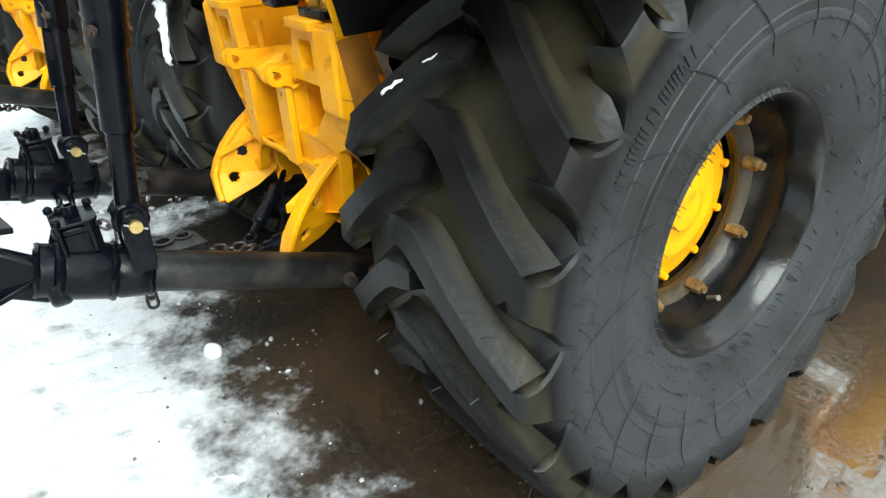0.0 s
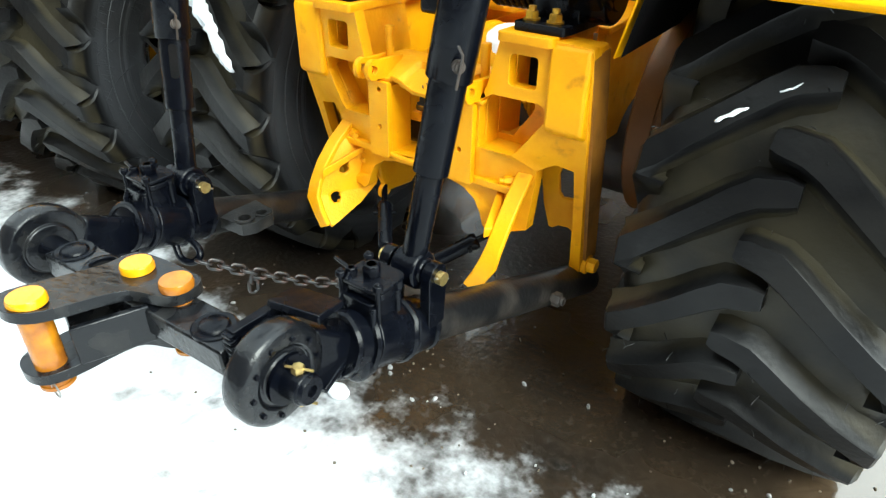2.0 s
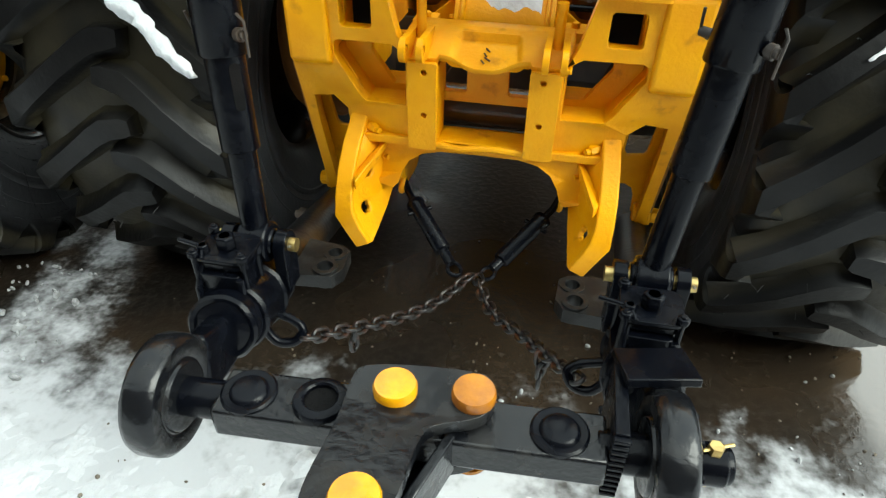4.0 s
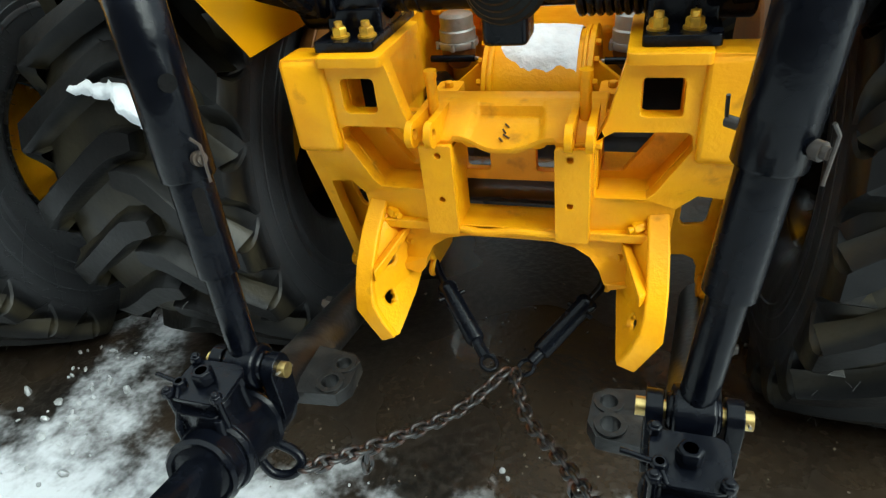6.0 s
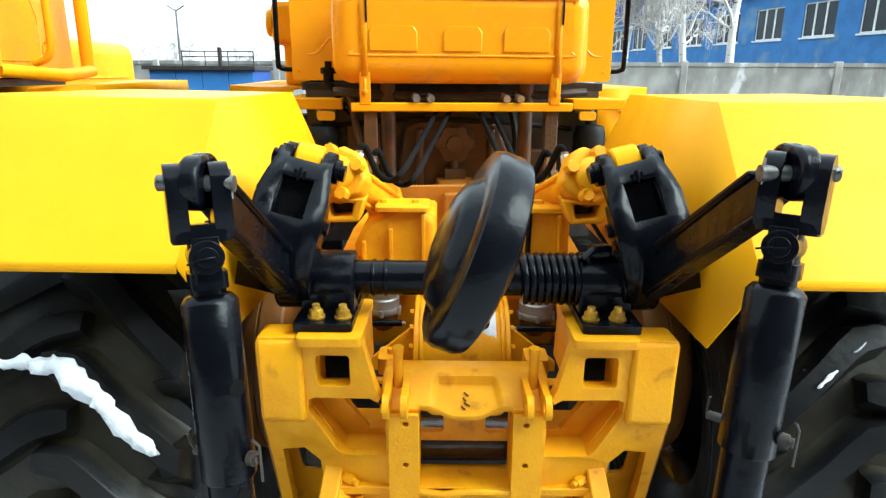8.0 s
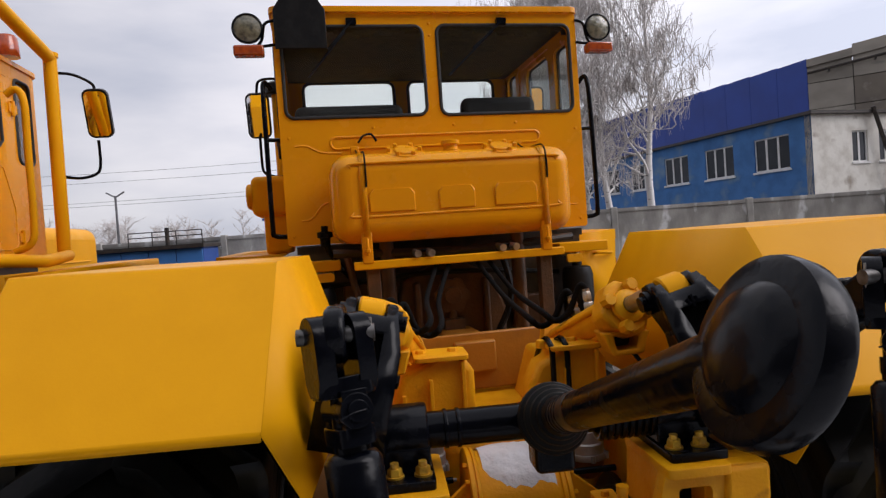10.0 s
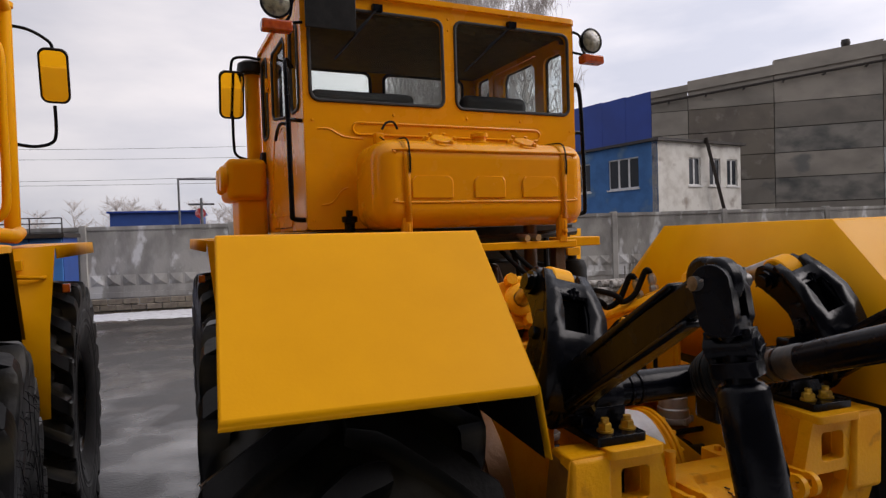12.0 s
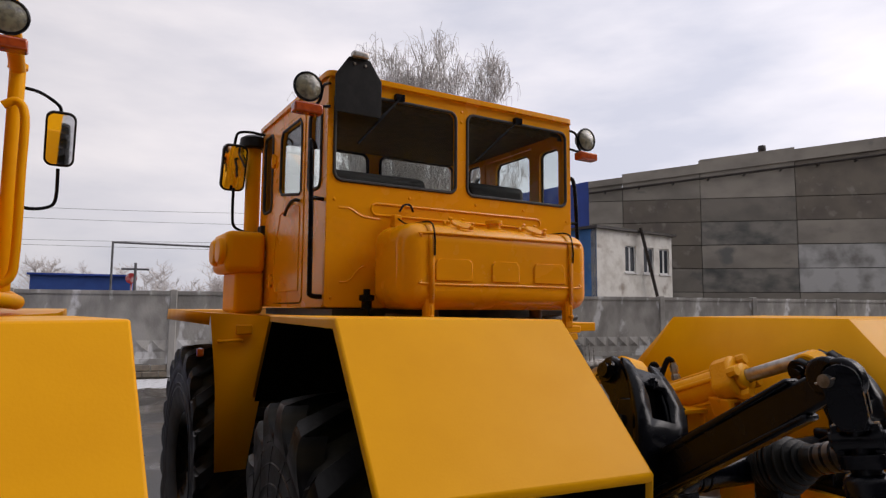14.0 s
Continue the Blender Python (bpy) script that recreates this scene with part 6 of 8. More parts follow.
def make_cab(parent, front):
    """The cab: walls with window openings, glass, seals, doors, roof, seats."""
    bm = bmesh.new()
    win_l, win_r = rounded(-0.905, -0.06, 2.665, 3.205, 0.05, 5), rounded(0.03, 0.895, 2.66, 3.21, 0.05, 5)
    outline = rounded(-0.95, 0.945, 1.915, 3.285, 0.02, 3)
    plate(bm, [outline, win_l, win_r], "y", 0.0, 0.035)
    cab = part("cab", bm, CAB_PAINT, parent, "yellow cab with large black-edged windows", at=front, bevel=0.008)
    for win, name in ((win_l, "rear_window"), (win_r, "rear_window")):
        bm = bmesh.new()
        plate(bm, [win], "y", 0.014, 0.019)
        pane = part(name, bm, GLASS, cab, "clear rear window pane")
        pane.visible_shadow = False
        bm = bmesh.new()
        seal(bm, win, "y", 0.0)
        part("seal", bm, SEAL, cab, "black rubber window seal")
    fw = [rounded(-0.80, -0.06, 2.60, 3.22, 0.06, 4), rounded(0.06, 0.80, 2.60, 3.22, 0.06, 4)]
    bm = bmesh.new()
    plate(bm, [rounded(-0.95, 0.945, 1.915, 3.285, 0.02, 3), *fw], "y", 1.43, 1.465)
    part("front_wall", bm, CAB_PAINT, cab, bevel=0.006)
    for win in fw:
        bm = bmesh.new()
        plate(bm, [win], "y", 1.445, 1.45)
        part("windscreen", bm, GLASS, cab).visible_shadow = False
        bm = bmesh.new()
        seal(bm, win, "y", 1.43, 0.014)
        part("seal", bm, SEAL, cab)
    for s in (-1, 1):
        quarter = rounded(0.10, 0.325, 2.635, 3.13, 0.05, 4)
        nose = rounded(1.145, 1.37, 2.62, 3.20, 0.05, 4)
        door_gap = rounded(0.40, 1.075, 1.935, 3.19, 0.05, 4)
        a, b = sorted((0.915 * s, 0.948 * s))
        bm = bmesh.new()
        plate(bm, [rounded(0.036, 1.43, 1.915, 3.285, 0.02, 3), quarter, nose, door_gap], "x", a, b)
        part("side_wall", bm, CAB_PAINT, cab, bevel=0.006)
        for win in (quarter, nose):
            bm = bmesh.new()
            plate(bm, [win], "x", 0.93 * s, 0.935 * s)
            part("side_window", bm, GLASS, cab).visible_shadow = False
            bm = bmesh.new()
            seal(bm, win, "x", 0.948 * s, 0.012)
            part("seal", bm, SEAL, cab)
        dw = [(0.455, 2.66), (0.49, 2.645), (0.88, 2.70), (0.925, 2.74), (0.92, 3.10), (0.88, 3.15), (0.50, 3.15), (0.455, 3.10)]
        bm = bmesh.new()
        plate(bm, [rounded(0.406, 1.069, 1.941, 3.184, 0.045, 4), dw], "x", *sorted((0.922 * s, 0.954 * s)))
        door = part("door", bm, CAB_PAINT, cab, "yellow cab door with a window", bevel=0.006)
        bm = bmesh.new()
        plate(bm, [dw], "x", 0.934 * s, 0.939 * s)
        part("door_window", bm, GLASS, door).visible_shadow = False
        bm = bmesh.new()
        seal(bm, dw, "x", 0.954 * s, 0.010)
        part("seal", bm, SEAL, door)
        bm = bmesh.new()
        press = [(0.47, 2.02), (0.98, 2.02), (1.02, 2.06), (1.02, 2.30), (0.90, 2.56), (0.60, 2.60), (0.47, 2.56)]
        seal(bm, press, "x", 0.953 * s, 0.007)
        part("pressed_bead", bm, CAB_PAINT, door)
        bm = bmesh.new()
        sweep(bm, curve([(0.955 * s, 0.47, 2.60), (0.985 * s, 0.50, 2.605), (0.985 * s, 0.62, 2.585), (0.985 * s, 0.70, 2.53)], 4), 0.011, 8)
        part("door_handle", bm, PLASTIC, door, "black door handle")
        for z in (2.10, 2.98):
            bm = bmesh.new()
            rod(bm, (0.962 * s, 1.085, z - 0.05), (0.962 * s, 1.085, z + 0.05), 0.014, n=12)
            box(bm, *sorted((0.95 * s, 0.965 * s)), 1.03, 1.14, z - 0.03, z + 0.03)
            part("hinge", bm, CAB_PAINT, door)
        # grab rail on the rear corner
        bm = bmesh.new()
        top = 2.88
        sweep(bm, curve([(0.985 * s, 0.10, top - 0.02), (1.02 * s, 0.08, top + 0.02), (1.03 * s, 0.05, top - 0.06), (1.03 * s, 0.03, 2.5), (1.03 * s, 0.02, 2.05), (1.02 * s, 0.03, 1.985), (0.95 * s, 0.05, 1.975)], 5), 0.015, 10)
        sweep(bm, [(1.03 * s, 0.03, 2.55), (0.945 * s, 0.05, 2.55)], 0.012, 8)
        part("grab_rail", bm, BLACK, cab, "black grab rail")
        # work lamp and indicator
        bm = bmesh.new()
        sweep(bm, curve([(0.94 * s, 0.0, 3.24), (0.99 * s, -0.02, 3.21), (1.01 * s, -0.02, 3.12), (1.06 * s, -0.02, 3.06)], 4), 0.009, 8)
        sweep(bm, curve([(0.94 * s, 0.0, 3.10), (1.0 * s, -0.02, 3.085), (1.06 * s, -0.03, 3.085)], 4), 0.009, 8)
        arm = part("lamp_bracket", bm, BLACK, cab, "black lamp bracket")
        c = Vector((1.085 * s, -0.02, 3.185))
        bm = bmesh.new()
        lathe(bm, [(0, 0.075), (0.04, 0.07), (0.07, 0.045), (0.084, 0.01), (0.088, 0.0), (0.088, -0.012), (0.08, -0.016), (0.076, -0.012)], aim(c, c + Vector((0, 1, 0))), 32)
        part("work_lamp", bm, BLACK, arm, "round black work lamp")
        bm = bmesh.new()
        lathe(bm, [(0.077, -0.010), (0.05, -0.020), (0.02, -0.026), (0, -0.027)], aim(c, c + Vector((0, 1, 0))), 32)
        part("lens", bm, LENS, arm, "clear fluted lens")
        bm = bmesh.new()
        box(bm, c.x - 0.085, c.x + 0.085, -0.06, 0.02, 3.025, 3.085)
        part("indicator", bm, AMBER, arm, "amber indicator lamp", bevel=0.012, segments=3)
        # mirror with its bent arm
        bm = bmesh.new()
        sweep(bm, curve([(0.95 * s, 1.40, 3.25), (1.06 * s, 1.42, 3.265), (1.145 * s, 1.44, 3.25), (1.165 * s, 1.45, 3.18), (1.165 * s, 1.45, 3.14)], 5), 0.011, 8)
        part("mirror_arm", bm, BLACK, cab, "black bent mirror arm")
        bm = bmesh.new()
        sweep(bm, curve([(1.165 * s, 1.45, 2.82), (1.165 * s, 1.45, 2.62), (1.15 * s, 1.44, 2.52), (1.06 * s, 1.42, 2.48), (0.95 * s, 1.40, 2.48)], 5), 0.011, 8)
        mir = part("mirror_arm", bm, BLACK, cab, "black bent mirror arm")
        mm = pose(1.165 * s, 1.45, 2.975, 19, 0, -1 if s < 0 else -12)
        bm = bmesh.new()
        plate(bm, [rounded(-0.092, 0.092, -0.18, 0.18, 0.05, 5)], "y", 0.0, 0.045, mm)
        part("mirror_housing", bm, PLASTIC, mir, "black mirror housing", bevel=0.012, segments=3)
        bm = bmesh.new()
        plate(bm, [rounded(-0.078, 0.078, -0.165, 0.165, 0.04, 5)], "y", -0.005, -0.001, mm)
        part("mirror_face", bm, MIRROR, mir, "mirror glass")
    # roof
    bm = bmesh.new()
    plate(bm, [rounded(-0.965, 0.96, -0.028, 1.52, 0.06, 5)], "z", 3.283, 3.318)
    part("roof", bm, CAB_PAINT, cab, "yellow cab roof", bevel=0.014, segments=3)
    bm = bmesh.new()
    plate(bm, [rounded(-0.912, 0.912, 0.04, 1.425, 0.03, 3)], "z", 3.225, 3.27)
    # ragged lining edge above the rear windows
    for i in range(46):
        x = -0.89 + 1.78 * i / 45
        low = 0.03 + 0.025 * (0.5 + 0.5 * math.sin(i * 1.7)) + 0.02 * (0.5 + 0.5 * math.sin(i * 0.53 + 1))
        box(bm, x - 0.022, x + 0.022, 0.05, 0.058, 3.225 - low, 3.23)
    part("headliner", bm, HEADLINER, cab, "dark ceiling lining with a ragged edge")
    bm = bmesh.new()
    box(bm, -0.915, 0.912, 0.036, 1.43, 1.92, 1.97)
    box(bm, -0.91, 0.91, 0.05, 0.09, 1.97, 2.60)
    part("cab_floor", bm, HEADLINER, cab)
    for x0, x1, y0, z1 in ((-0.86, -0.18, 0.16, 2.775), (0.24, 0.76, 0.30, 2.835)):
        bm = bmesh.new()
        box(bm, x0, x1, y0, y0 + 0.12, 2.20, z1)
        seat = part("seat", bm, SEAT, cab, "dark padded seat", bevel=0.05, segments=4)
        bm = bmesh.new()
        box(bm, x0, x1, y0 + 0.1, y0 + 0.55, 2.12, 2.26)
        part("cushion", bm, SEAT, seat, bevel=0.04, segments=3)
    bm = bmesh.new()
    sweep(bm, [(-0.42 + 0.20 * math.cos(t), 1.02 + 0.06 * math.sin(t), 2.52 + 0.19 * math.sin(t)) for t in [2 * math.pi * i / 28 for i in range(28)]], 0.014, 8, closed=True)
    rod(bm, (-0.42, 1.02, 2.52), (-0.42, 1.30, 2.2), 0.03)
    sweep(bm, [(-0.61, 1.02, 2.52), (-0.23, 1.02, 2.52)], 0.012, 8)
    part("steering_wheel", bm, PLASTIC, cab, "black steering wheel")
    bm = bmesh.new()
    box(bm, -0.9, 0.9, 1.2, 1.42, 2.0, 2.58)
    part("dashboard", bm, HEADLINER, cab, bevel=0.05, segments=3)
    # wipers
    for x0, x1 in ((-0.49, -0.76), (0.44, 0.09)):
        bm = bmesh.new()
        box(bm, x0 - 0.03, x0 + 0.03, -0.035, 0.0, 3.205, 3.245)
        sweep(bm, [(x0, -0.03, 3.22), (x0 + (x1 - x0) * 0.55, -0.03, 3.06)], 0.006, 6)
        sweep(bm, [(x0 + (x1 - x0) * 0.15, -0.012, 3.17), (x1, -0.012, 2.90)], 0.007, 6)
        part("wiper", bm, BLACK, cab, "black wiper")
    # black plate board with its lamp
    bm = bmesh.new()
    plate(bm, [[(-0.935, 3.055), (-0.64, 3.055), (-0.64, 3.28), (-0.72, 3.40), (-0.855, 3.40), (-0.935, 3.28)]], "y", -0.075, -0.06)
    board = part("plate_board", bm, PLASTIC, cab, "black plate board", bevel=0.003)
    bm = bmesh.new()
    box(bm, -0.84, -0.735, -0.105, -0.05, 3.395, 3.435)
    part("plate_lamp", bm, STEEL, board, "small plate lamp", bevel=0.012, segments=3)
    for x in (-0.82, -0.75):
        bm = bmesh.new()
        nut(bm, (x, -0.075, 3.36), (x, -0.083, 3.36), 0.008)
        part("screw", bm, STEEL, board)
    # pressed bead above the tank, seam beads, corner rivets
    bm = bmesh.new()
    seal(bm, rounded(-0.66, 0.65, 2.475, 2.545, 0.034, 5), "y", 0.0, 0.008)
    for pts in ([(-0.87, 0.004, 2.50), (-0.80, 0.004, 2.50), (-0.72, 0.004, 2.46), (-0.60, 0.004, 2.45)], [(-0.86, 0.004, 2.06), (-0.80, 0.004, 2.07), (-0.74, 0.004, 2.14), (-0.70, 0.004, 2.16)], [(0.70, 0.004, 2.16), (0.76, 0.004, 2.13), (0.82, 0.004, 2.07), (0.88, 0.004, 2.06)]):
        sweep(bm, curve(pts, 5), 0.008, 8)
    part("pressed_bead", bm, CAB_PAINT, cab)
    for x, z in ((-0.90, 2.55), (-0.91, 1.97), (0.90, 2.55), (0.90, 1.97), (-0.015, 3.22), (-0.015, 3.15), (-0.4, 2.60), (0.1, 2.60), (0.5, 2.60)):
        bm = bmesh.new()
        lathe(bm, [(0, 0.007), (0.008, 0.004), (0.010, 0), (0.010, -0.004)], aim((x, 0, z), (x, -1, z)), 10)
        part("screw", bm, CAB_PAINT, cab)
    bm = bmesh.new()
    sweep(bm, curve([(-0.50, -0.06, 2.50), (-0.47, -0.05, 2.54), (-0.42, -0.04, 2.55), (-0.39, -0.03, 2.51)], 4), 0.007, 8)
    part("breather_hose", bm, BLACK, cab)
    return cab


def make_tank(parent, front):
    bm = bmesh.new()
    box(bm, -0.69, 0.655, -0.50, -0.05, 1.905, 2.385)
    tank = part("fuel_tank", bm, CAB_PAINT, parent, "yellow pressed steel fuel tank", at=front, bevel=0.105, segments=7)
    for z, up in ((2.325, 1), (2.045, -1)):
        bm = bmesh.new()
        sweep(bm, curve([(-0.60, -0.47, z - 0.06 * up), (-0.585, -0.495, z - 0.02 * up), (-0.55, -0.499, z), (0.0, -0.499, z), (0.52, -0.499, z), (0.55, -0.495, z - 0.02 * up), (0.565, -0.47, z - 0.06 * up)], 5), 0.007, 8)
        part("pressed_rib", bm, CAB_PAINT, tank)
    for x0, x1 in ((-0.50, -0.255), (-0.125, 0.075), (0.185, 0.43)):
        bm = bmesh.new()
        plate(bm, [[(x0, 2.065), (x1, 2.065), (x1, 2.16), (x1 - 0.02, 2.185), (x0 + 0.02, 2.185), (x0, 2.16)]], "y", -0.508, -0.48)
        part("pressed_panel", bm, CAB_PAINT, tank, bevel=0.006, segments=2)
    for x in (-0.525, 0.475):
        bm = bmesh.new()
        loop = [(-0.506, 1.94), (-0.507, 2.28), (-0.493, 2.33), (-0.46, 2.368), (-0.41, 2.388), (-0.36, 2.392), (-0.10, 2.392), (-0.06, 2.44)]
        rows = [[bm.verts.new((x + dx, p[0], p[1])) for p in loop] for dx in (-0.017, 0.017)]
        for i in range(len(loop) - 1):
            bm.faces.new((rows[0][i], rows[0][i + 1], rows[1][i + 1], rows[1][i]))
        solidify(part("tank_strap", bm, CAB_PAINT, tank, "yellow tank strap"), 0.004, 0)
        bm = bmesh.new()
        sweep(bm, curve([(x + 0.015, -0.512, 2.20), (x + 0.015, -0.51, 2.30), (x + 0.015, -0.455, 2.39), (x + 0.01, -0.20, 2.405), (x, -0.07, 2.46)], 5), 0.005, 6)
        part("strap_rod", bm, BLACK, tank)
        bm = bmesh.new()
        box(bm, x - 0.028, x + 0.028, -0.49, -0.45, 1.80, 1.96)
        rod(bm, (x, -0.505, 1.93), (x, -0.505, 1.84), 0.009, n=8)
        nut(bm, (x, -0.505, 1.875), (x, -0.505, 1.855), 0.017)
        part("strap_bracket", bm, CAB_PAINT, tank, bevel=0.004)
        bm = bmesh.new()
        box(bm, x - 0.024, x + 0.024, -0.09, -0.03, 2.40, 2.475)
        part("strap_clip", bm, CAB_PAINT, tank, bevel=0.004)
    for x in (-0.283, 0.258):
        mm = pose(x, -0.40, 2.375, 30, 0, 0)
        bm = bmesh.new()
        out = [(0.108 * math.cos(radians(a)) * (1.0 if k % 2 else 0.92), 0.078 * math.sin(radians(a))) for k, a in enumerate(range(0, 360, 30))]
        plate(bm, [out], "z", -0.01, 0.022, mm)
        lathe(bm, [(0.06, 0.02), (0.055, 0.034), (0, 0.036)], mm, 20)
        cap = part("tank_cover", bm, CAB_PAINT, tank, "yellow bolted tank cover", bevel=0.005)
        for k in range(6):
            a = radians(60 * k)
            bm = bmesh.new()
            nut(bm, mm @ Vector((0.086 * math.cos(a), 0.062 * math.sin(a), 0.02)), mm @ Vector((0.086 * math.cos(a), 0.062 * math.sin(a), 0.042)), 0.013)
            part("bolt", bm, CAB_PAINT, cap)
    bm = bmesh.new()
    lathe(bm, [(0.055, 2.39), (0.055, 2.41), (0.04, 2.415), (0.04, 2.44), (0.052, 2.442), (0.052, 2.462), (0.045, 2.466), (0, 2.466)], pose(-0.015, -0.37, -0.02), 24)
    part("filler_neck", bm, CAB_PAINT, tank, "yellow filler neck with cap")
    bm = bmesh.new()
    lathe(bm, [(0, 0), (0.03, 0), (0.03, 0.05), (0.045, 0.055), (0.045, 0.085), (0.02, 0.09), (0.02, 0.12), (0, 0.12)], pose(-0.735, -0.12, 1.90), 16)
    sweep(bm, curve([(-0.735, -0.12, 2.0), (-0.72, -0.1, 1.88), (-0.66, -0.08, 1.78), (-0.60, 0, 1.70)], 5), 0.016, 8)
    part("fuel_hose", bm, BLACK, tank, "black fuel valve and hose")
    return tank


def make_front(parent, front):
    make_cab(parent, front)
    make_tank(parent, front)
    # beam under the tank with its couplings
    bm = bmesh.new()
    box(bm, -0.60, 0.575, -0.485, -0.44, 1.765, 1.81)
    beam = part("coupling_beam", bm, YELLOW, parent, "yellow cross beam under the tank", at=front, bevel=0.006)
    for x in (-0.50, -0.405, 0.36, 0.47):
        bm = bmesh.new()
        if abs(x) > 0.45:
            box(bm, x - 0.035, x + 0.035, -0.46, -0.40, 1.25, 1.77)
        else:
            rod(bm, (x, -0.30, 1.35), (x, -0.30, 1.95), 0.04, n=20)
        part("stay", bm, GRIME, beam, "grimy upright stay", bevel=0.004)
    for x0 in (-0.265, -0.19, 0.21, 0.285):
        bm = bmesh.new()
        rod(bm, (x0, -0.44, 1.835), (x0 + 0.005, -0.50, 1.83), 0.02, n=14)
        rod(bm, (x0, -0.40, 1.845), (x0, -0.45, 1.835), 0.013, n=12)
        part("coupling", bm, STEEL, beam, "bright quick coupling")
    for x0 in (-0.265, 0.21):
        bm = bmesh.new()
        rod(bm, (x0, -0.42, 1.845), (x0 + 0.075, -0.42, 1.845), 0.009, n=10)
        part("coupling_link", bm, BLACK, beam)
    # dark engine compartment behind, gearbox face with its flange
    bm = bmesh.new()
    box(bm, -0.88, 0.88, 0.0, 0.10, 0.95, 1.90)
    box(bm, -0.9, 0.9, 0.0, 1.4, 1.86, 1.905)
    bay = part("engine_bay", bm, DARK, parent, "dark oily engine compartment", at=front)
    bm = bmesh.new()
    plate(bm, [[(-0.34, 1.16), (0.32, 1.16), (0.33, 1.45), (0.25, 1.66), (0.10, 1.74), (-0.12, 1.74), (-0.30, 1.66), (-0.34, 1.45)]], "y", -0.10, 0.0)
    for x in (-0.22, 0.20):
        box(bm, x - 0.02, x + 0.02, -0.15, -0.08, 1.2, 1.65)
    part("gearbox_face", bm, GRIME, bay, "grimy brown gearbox", bevel=0.015)
    bm = bmesh.new()
    pts = []
    for i in range(36):
        a = 2 * math.pi * i / 36
        r = 0.095 + 0.014 * (1 if math.cos(6 * a) > 0.2 else 0)
        pts.append((-0.02 + r * math.cos(a), 1.56 + r * math.sin(a)))
    plate(bm, [pts], "y", -0.17, -0.14)
    lathe(bm, [(0.05, 0), (0.05, 0.10), (0.0, 0.10)], aim((-0.02, -0.10, 1.56), (-0.02, -1, 1.56)), 20)
    box(bm, -0.08, 0.04, -0.20, -0.10, 1.33, 1.42)
    rod(bm, (-0.02, -0.15, 1.42), (-0.02, -0.15, 1.47), 0.025, n=12)
    part("flange", bm, GRIME, bay, "grimy brown drive flange", bevel=0.004)
    bm = bmesh.new()
    box(bm, -0.42, 0.42, -0.62, -0.60, 1.10, 1.40)
    box(bm, -0.13, 0.09, -0.66, -0.10, 1.20, 1.36)
    part("pivot_casting", bm, RUSTY_YELLOW, bay, "stained yellow pivot casting", bevel=0.012)
    # hoses that hang from the beam and loop up to the cylinder fittings
    for s in (-1, 1):
        for k in range(2):
            bm = bmesh.new()
            top = front @ Vector(((0.08 + 0.07 * k) * s, -0.42, 1.76))
            end = hose_end(s, k)
            bends = [end + Vector((x * s, y, z)) for x, y, z in ((-0.17, 0.07, -0.085), (-0.12, 0.05, -0.125), (-0.065, 0.03, -0.09), (-0.022, 0.01, 0.012))]
            sweep(bm, curve([top, top.lerp(end, 0.3) + Vector((0, 0, -0.12)), *bends, end], 8), 0.013, 10)
            part("hydraulic_hose", bm, MATT_BLACK, parent, "black hydraulic hose")
    # pipes and a cable in the dark bay
    for pts, r, mat in (([(-0.72, -0.05, 1.66), (-0.3, -0.13, 1.70), (0.2, -0.13, 1.69), (0.7, -0.05, 1.64)], 0.016, PLASTIC), ([(-0.62, -0.12, 1.84), (-0.55, -0.18, 1.5), (-0.45, -0.16, 1.25)], 0.022, GRIME), ([(0.60, -0.12, 1.84), (0.55, -0.2, 1.55), (0.62, -0.16, 1.25)], 0.018, PLASTIC), ([(0.28, -0.16, 1.86), (0.33, -0.22, 1.55), (0.22, -0.22, 1.3)], 0.02, PLASTIC), ([(-0.7, -0.3, 1.86), (0.0, -0.32, 1.83), (0.7, -0.3, 1.86)], 0.024, DARK)):
        bm = bmesh.new()
        sweep(bm, curve(pts, 6), r, 8)
        part("bay_pipe", bm, mat, bay, "dark oily pipe")
    for x, y, z, wx, wz in ((-0.55, -0.08, 1.55, 0.10, 0.12), (0.50, -0.09, 1.42, 0.12, 0.10), (0.0, -0.26, 1.80, 0.16, 0.04), (-0.25, -0.2, 1.79, 0.05, 0.05)):
        bm = bmesh.new()
        box(bm, x - wx, x + wx, y, y + 0.08, z - wz, z + wz)
        part("bay_block", bm, GRIME, bay, bevel=0.012)
    # filter canisters
    for s in (-1, 1):
        bm = bmesh.new()
        lathe(bm, [(0, 1.36), (0.085, 1.36), (0.095, 1.38), (0.095, 1.62), (0.08, 1.665), (0.03, 1.675), (0.03, 1.72), (0, 1.72)], front @ pose(0.79 * s, -0.14, 0), 28)
        can = part("air_tank", bm, PLASTIC, parent, "black air canister")
        bm = bmesh.new()
        q = front @ Vector((0.79 * s, -0.14, 1.72))
        rod(bm, q, q + Vector((0, 0, 0.05)), 0.02, n=12)
        rod(bm, q + Vector((0, 0, 0.03)), q + Vector((-0.09 * s, 0, 0.03)), 0.012, n=10)
        part("valve", bm, STEEL, can, "small metal valve")
        # ledge of the front frame under the cab
        bm = bmesh.new()
        x0, x1 = sorted((0.66 * s, 0.98 * s))
        box(bm, x0, x1, -0.20, 0.6, 1.76, 1.82)
        ledge = part("frame_ledge", bm, YELLOW, parent, "yellow frame ledge under the cab", at=front, bevel=0.006)
        bm = bmesh.new()
        plate(bm, [rounded(*sorted((0.70 * s, 0.80 * s)), 1.70, 1.75, 0.015, 3)], "y", -0.215, -0.195)
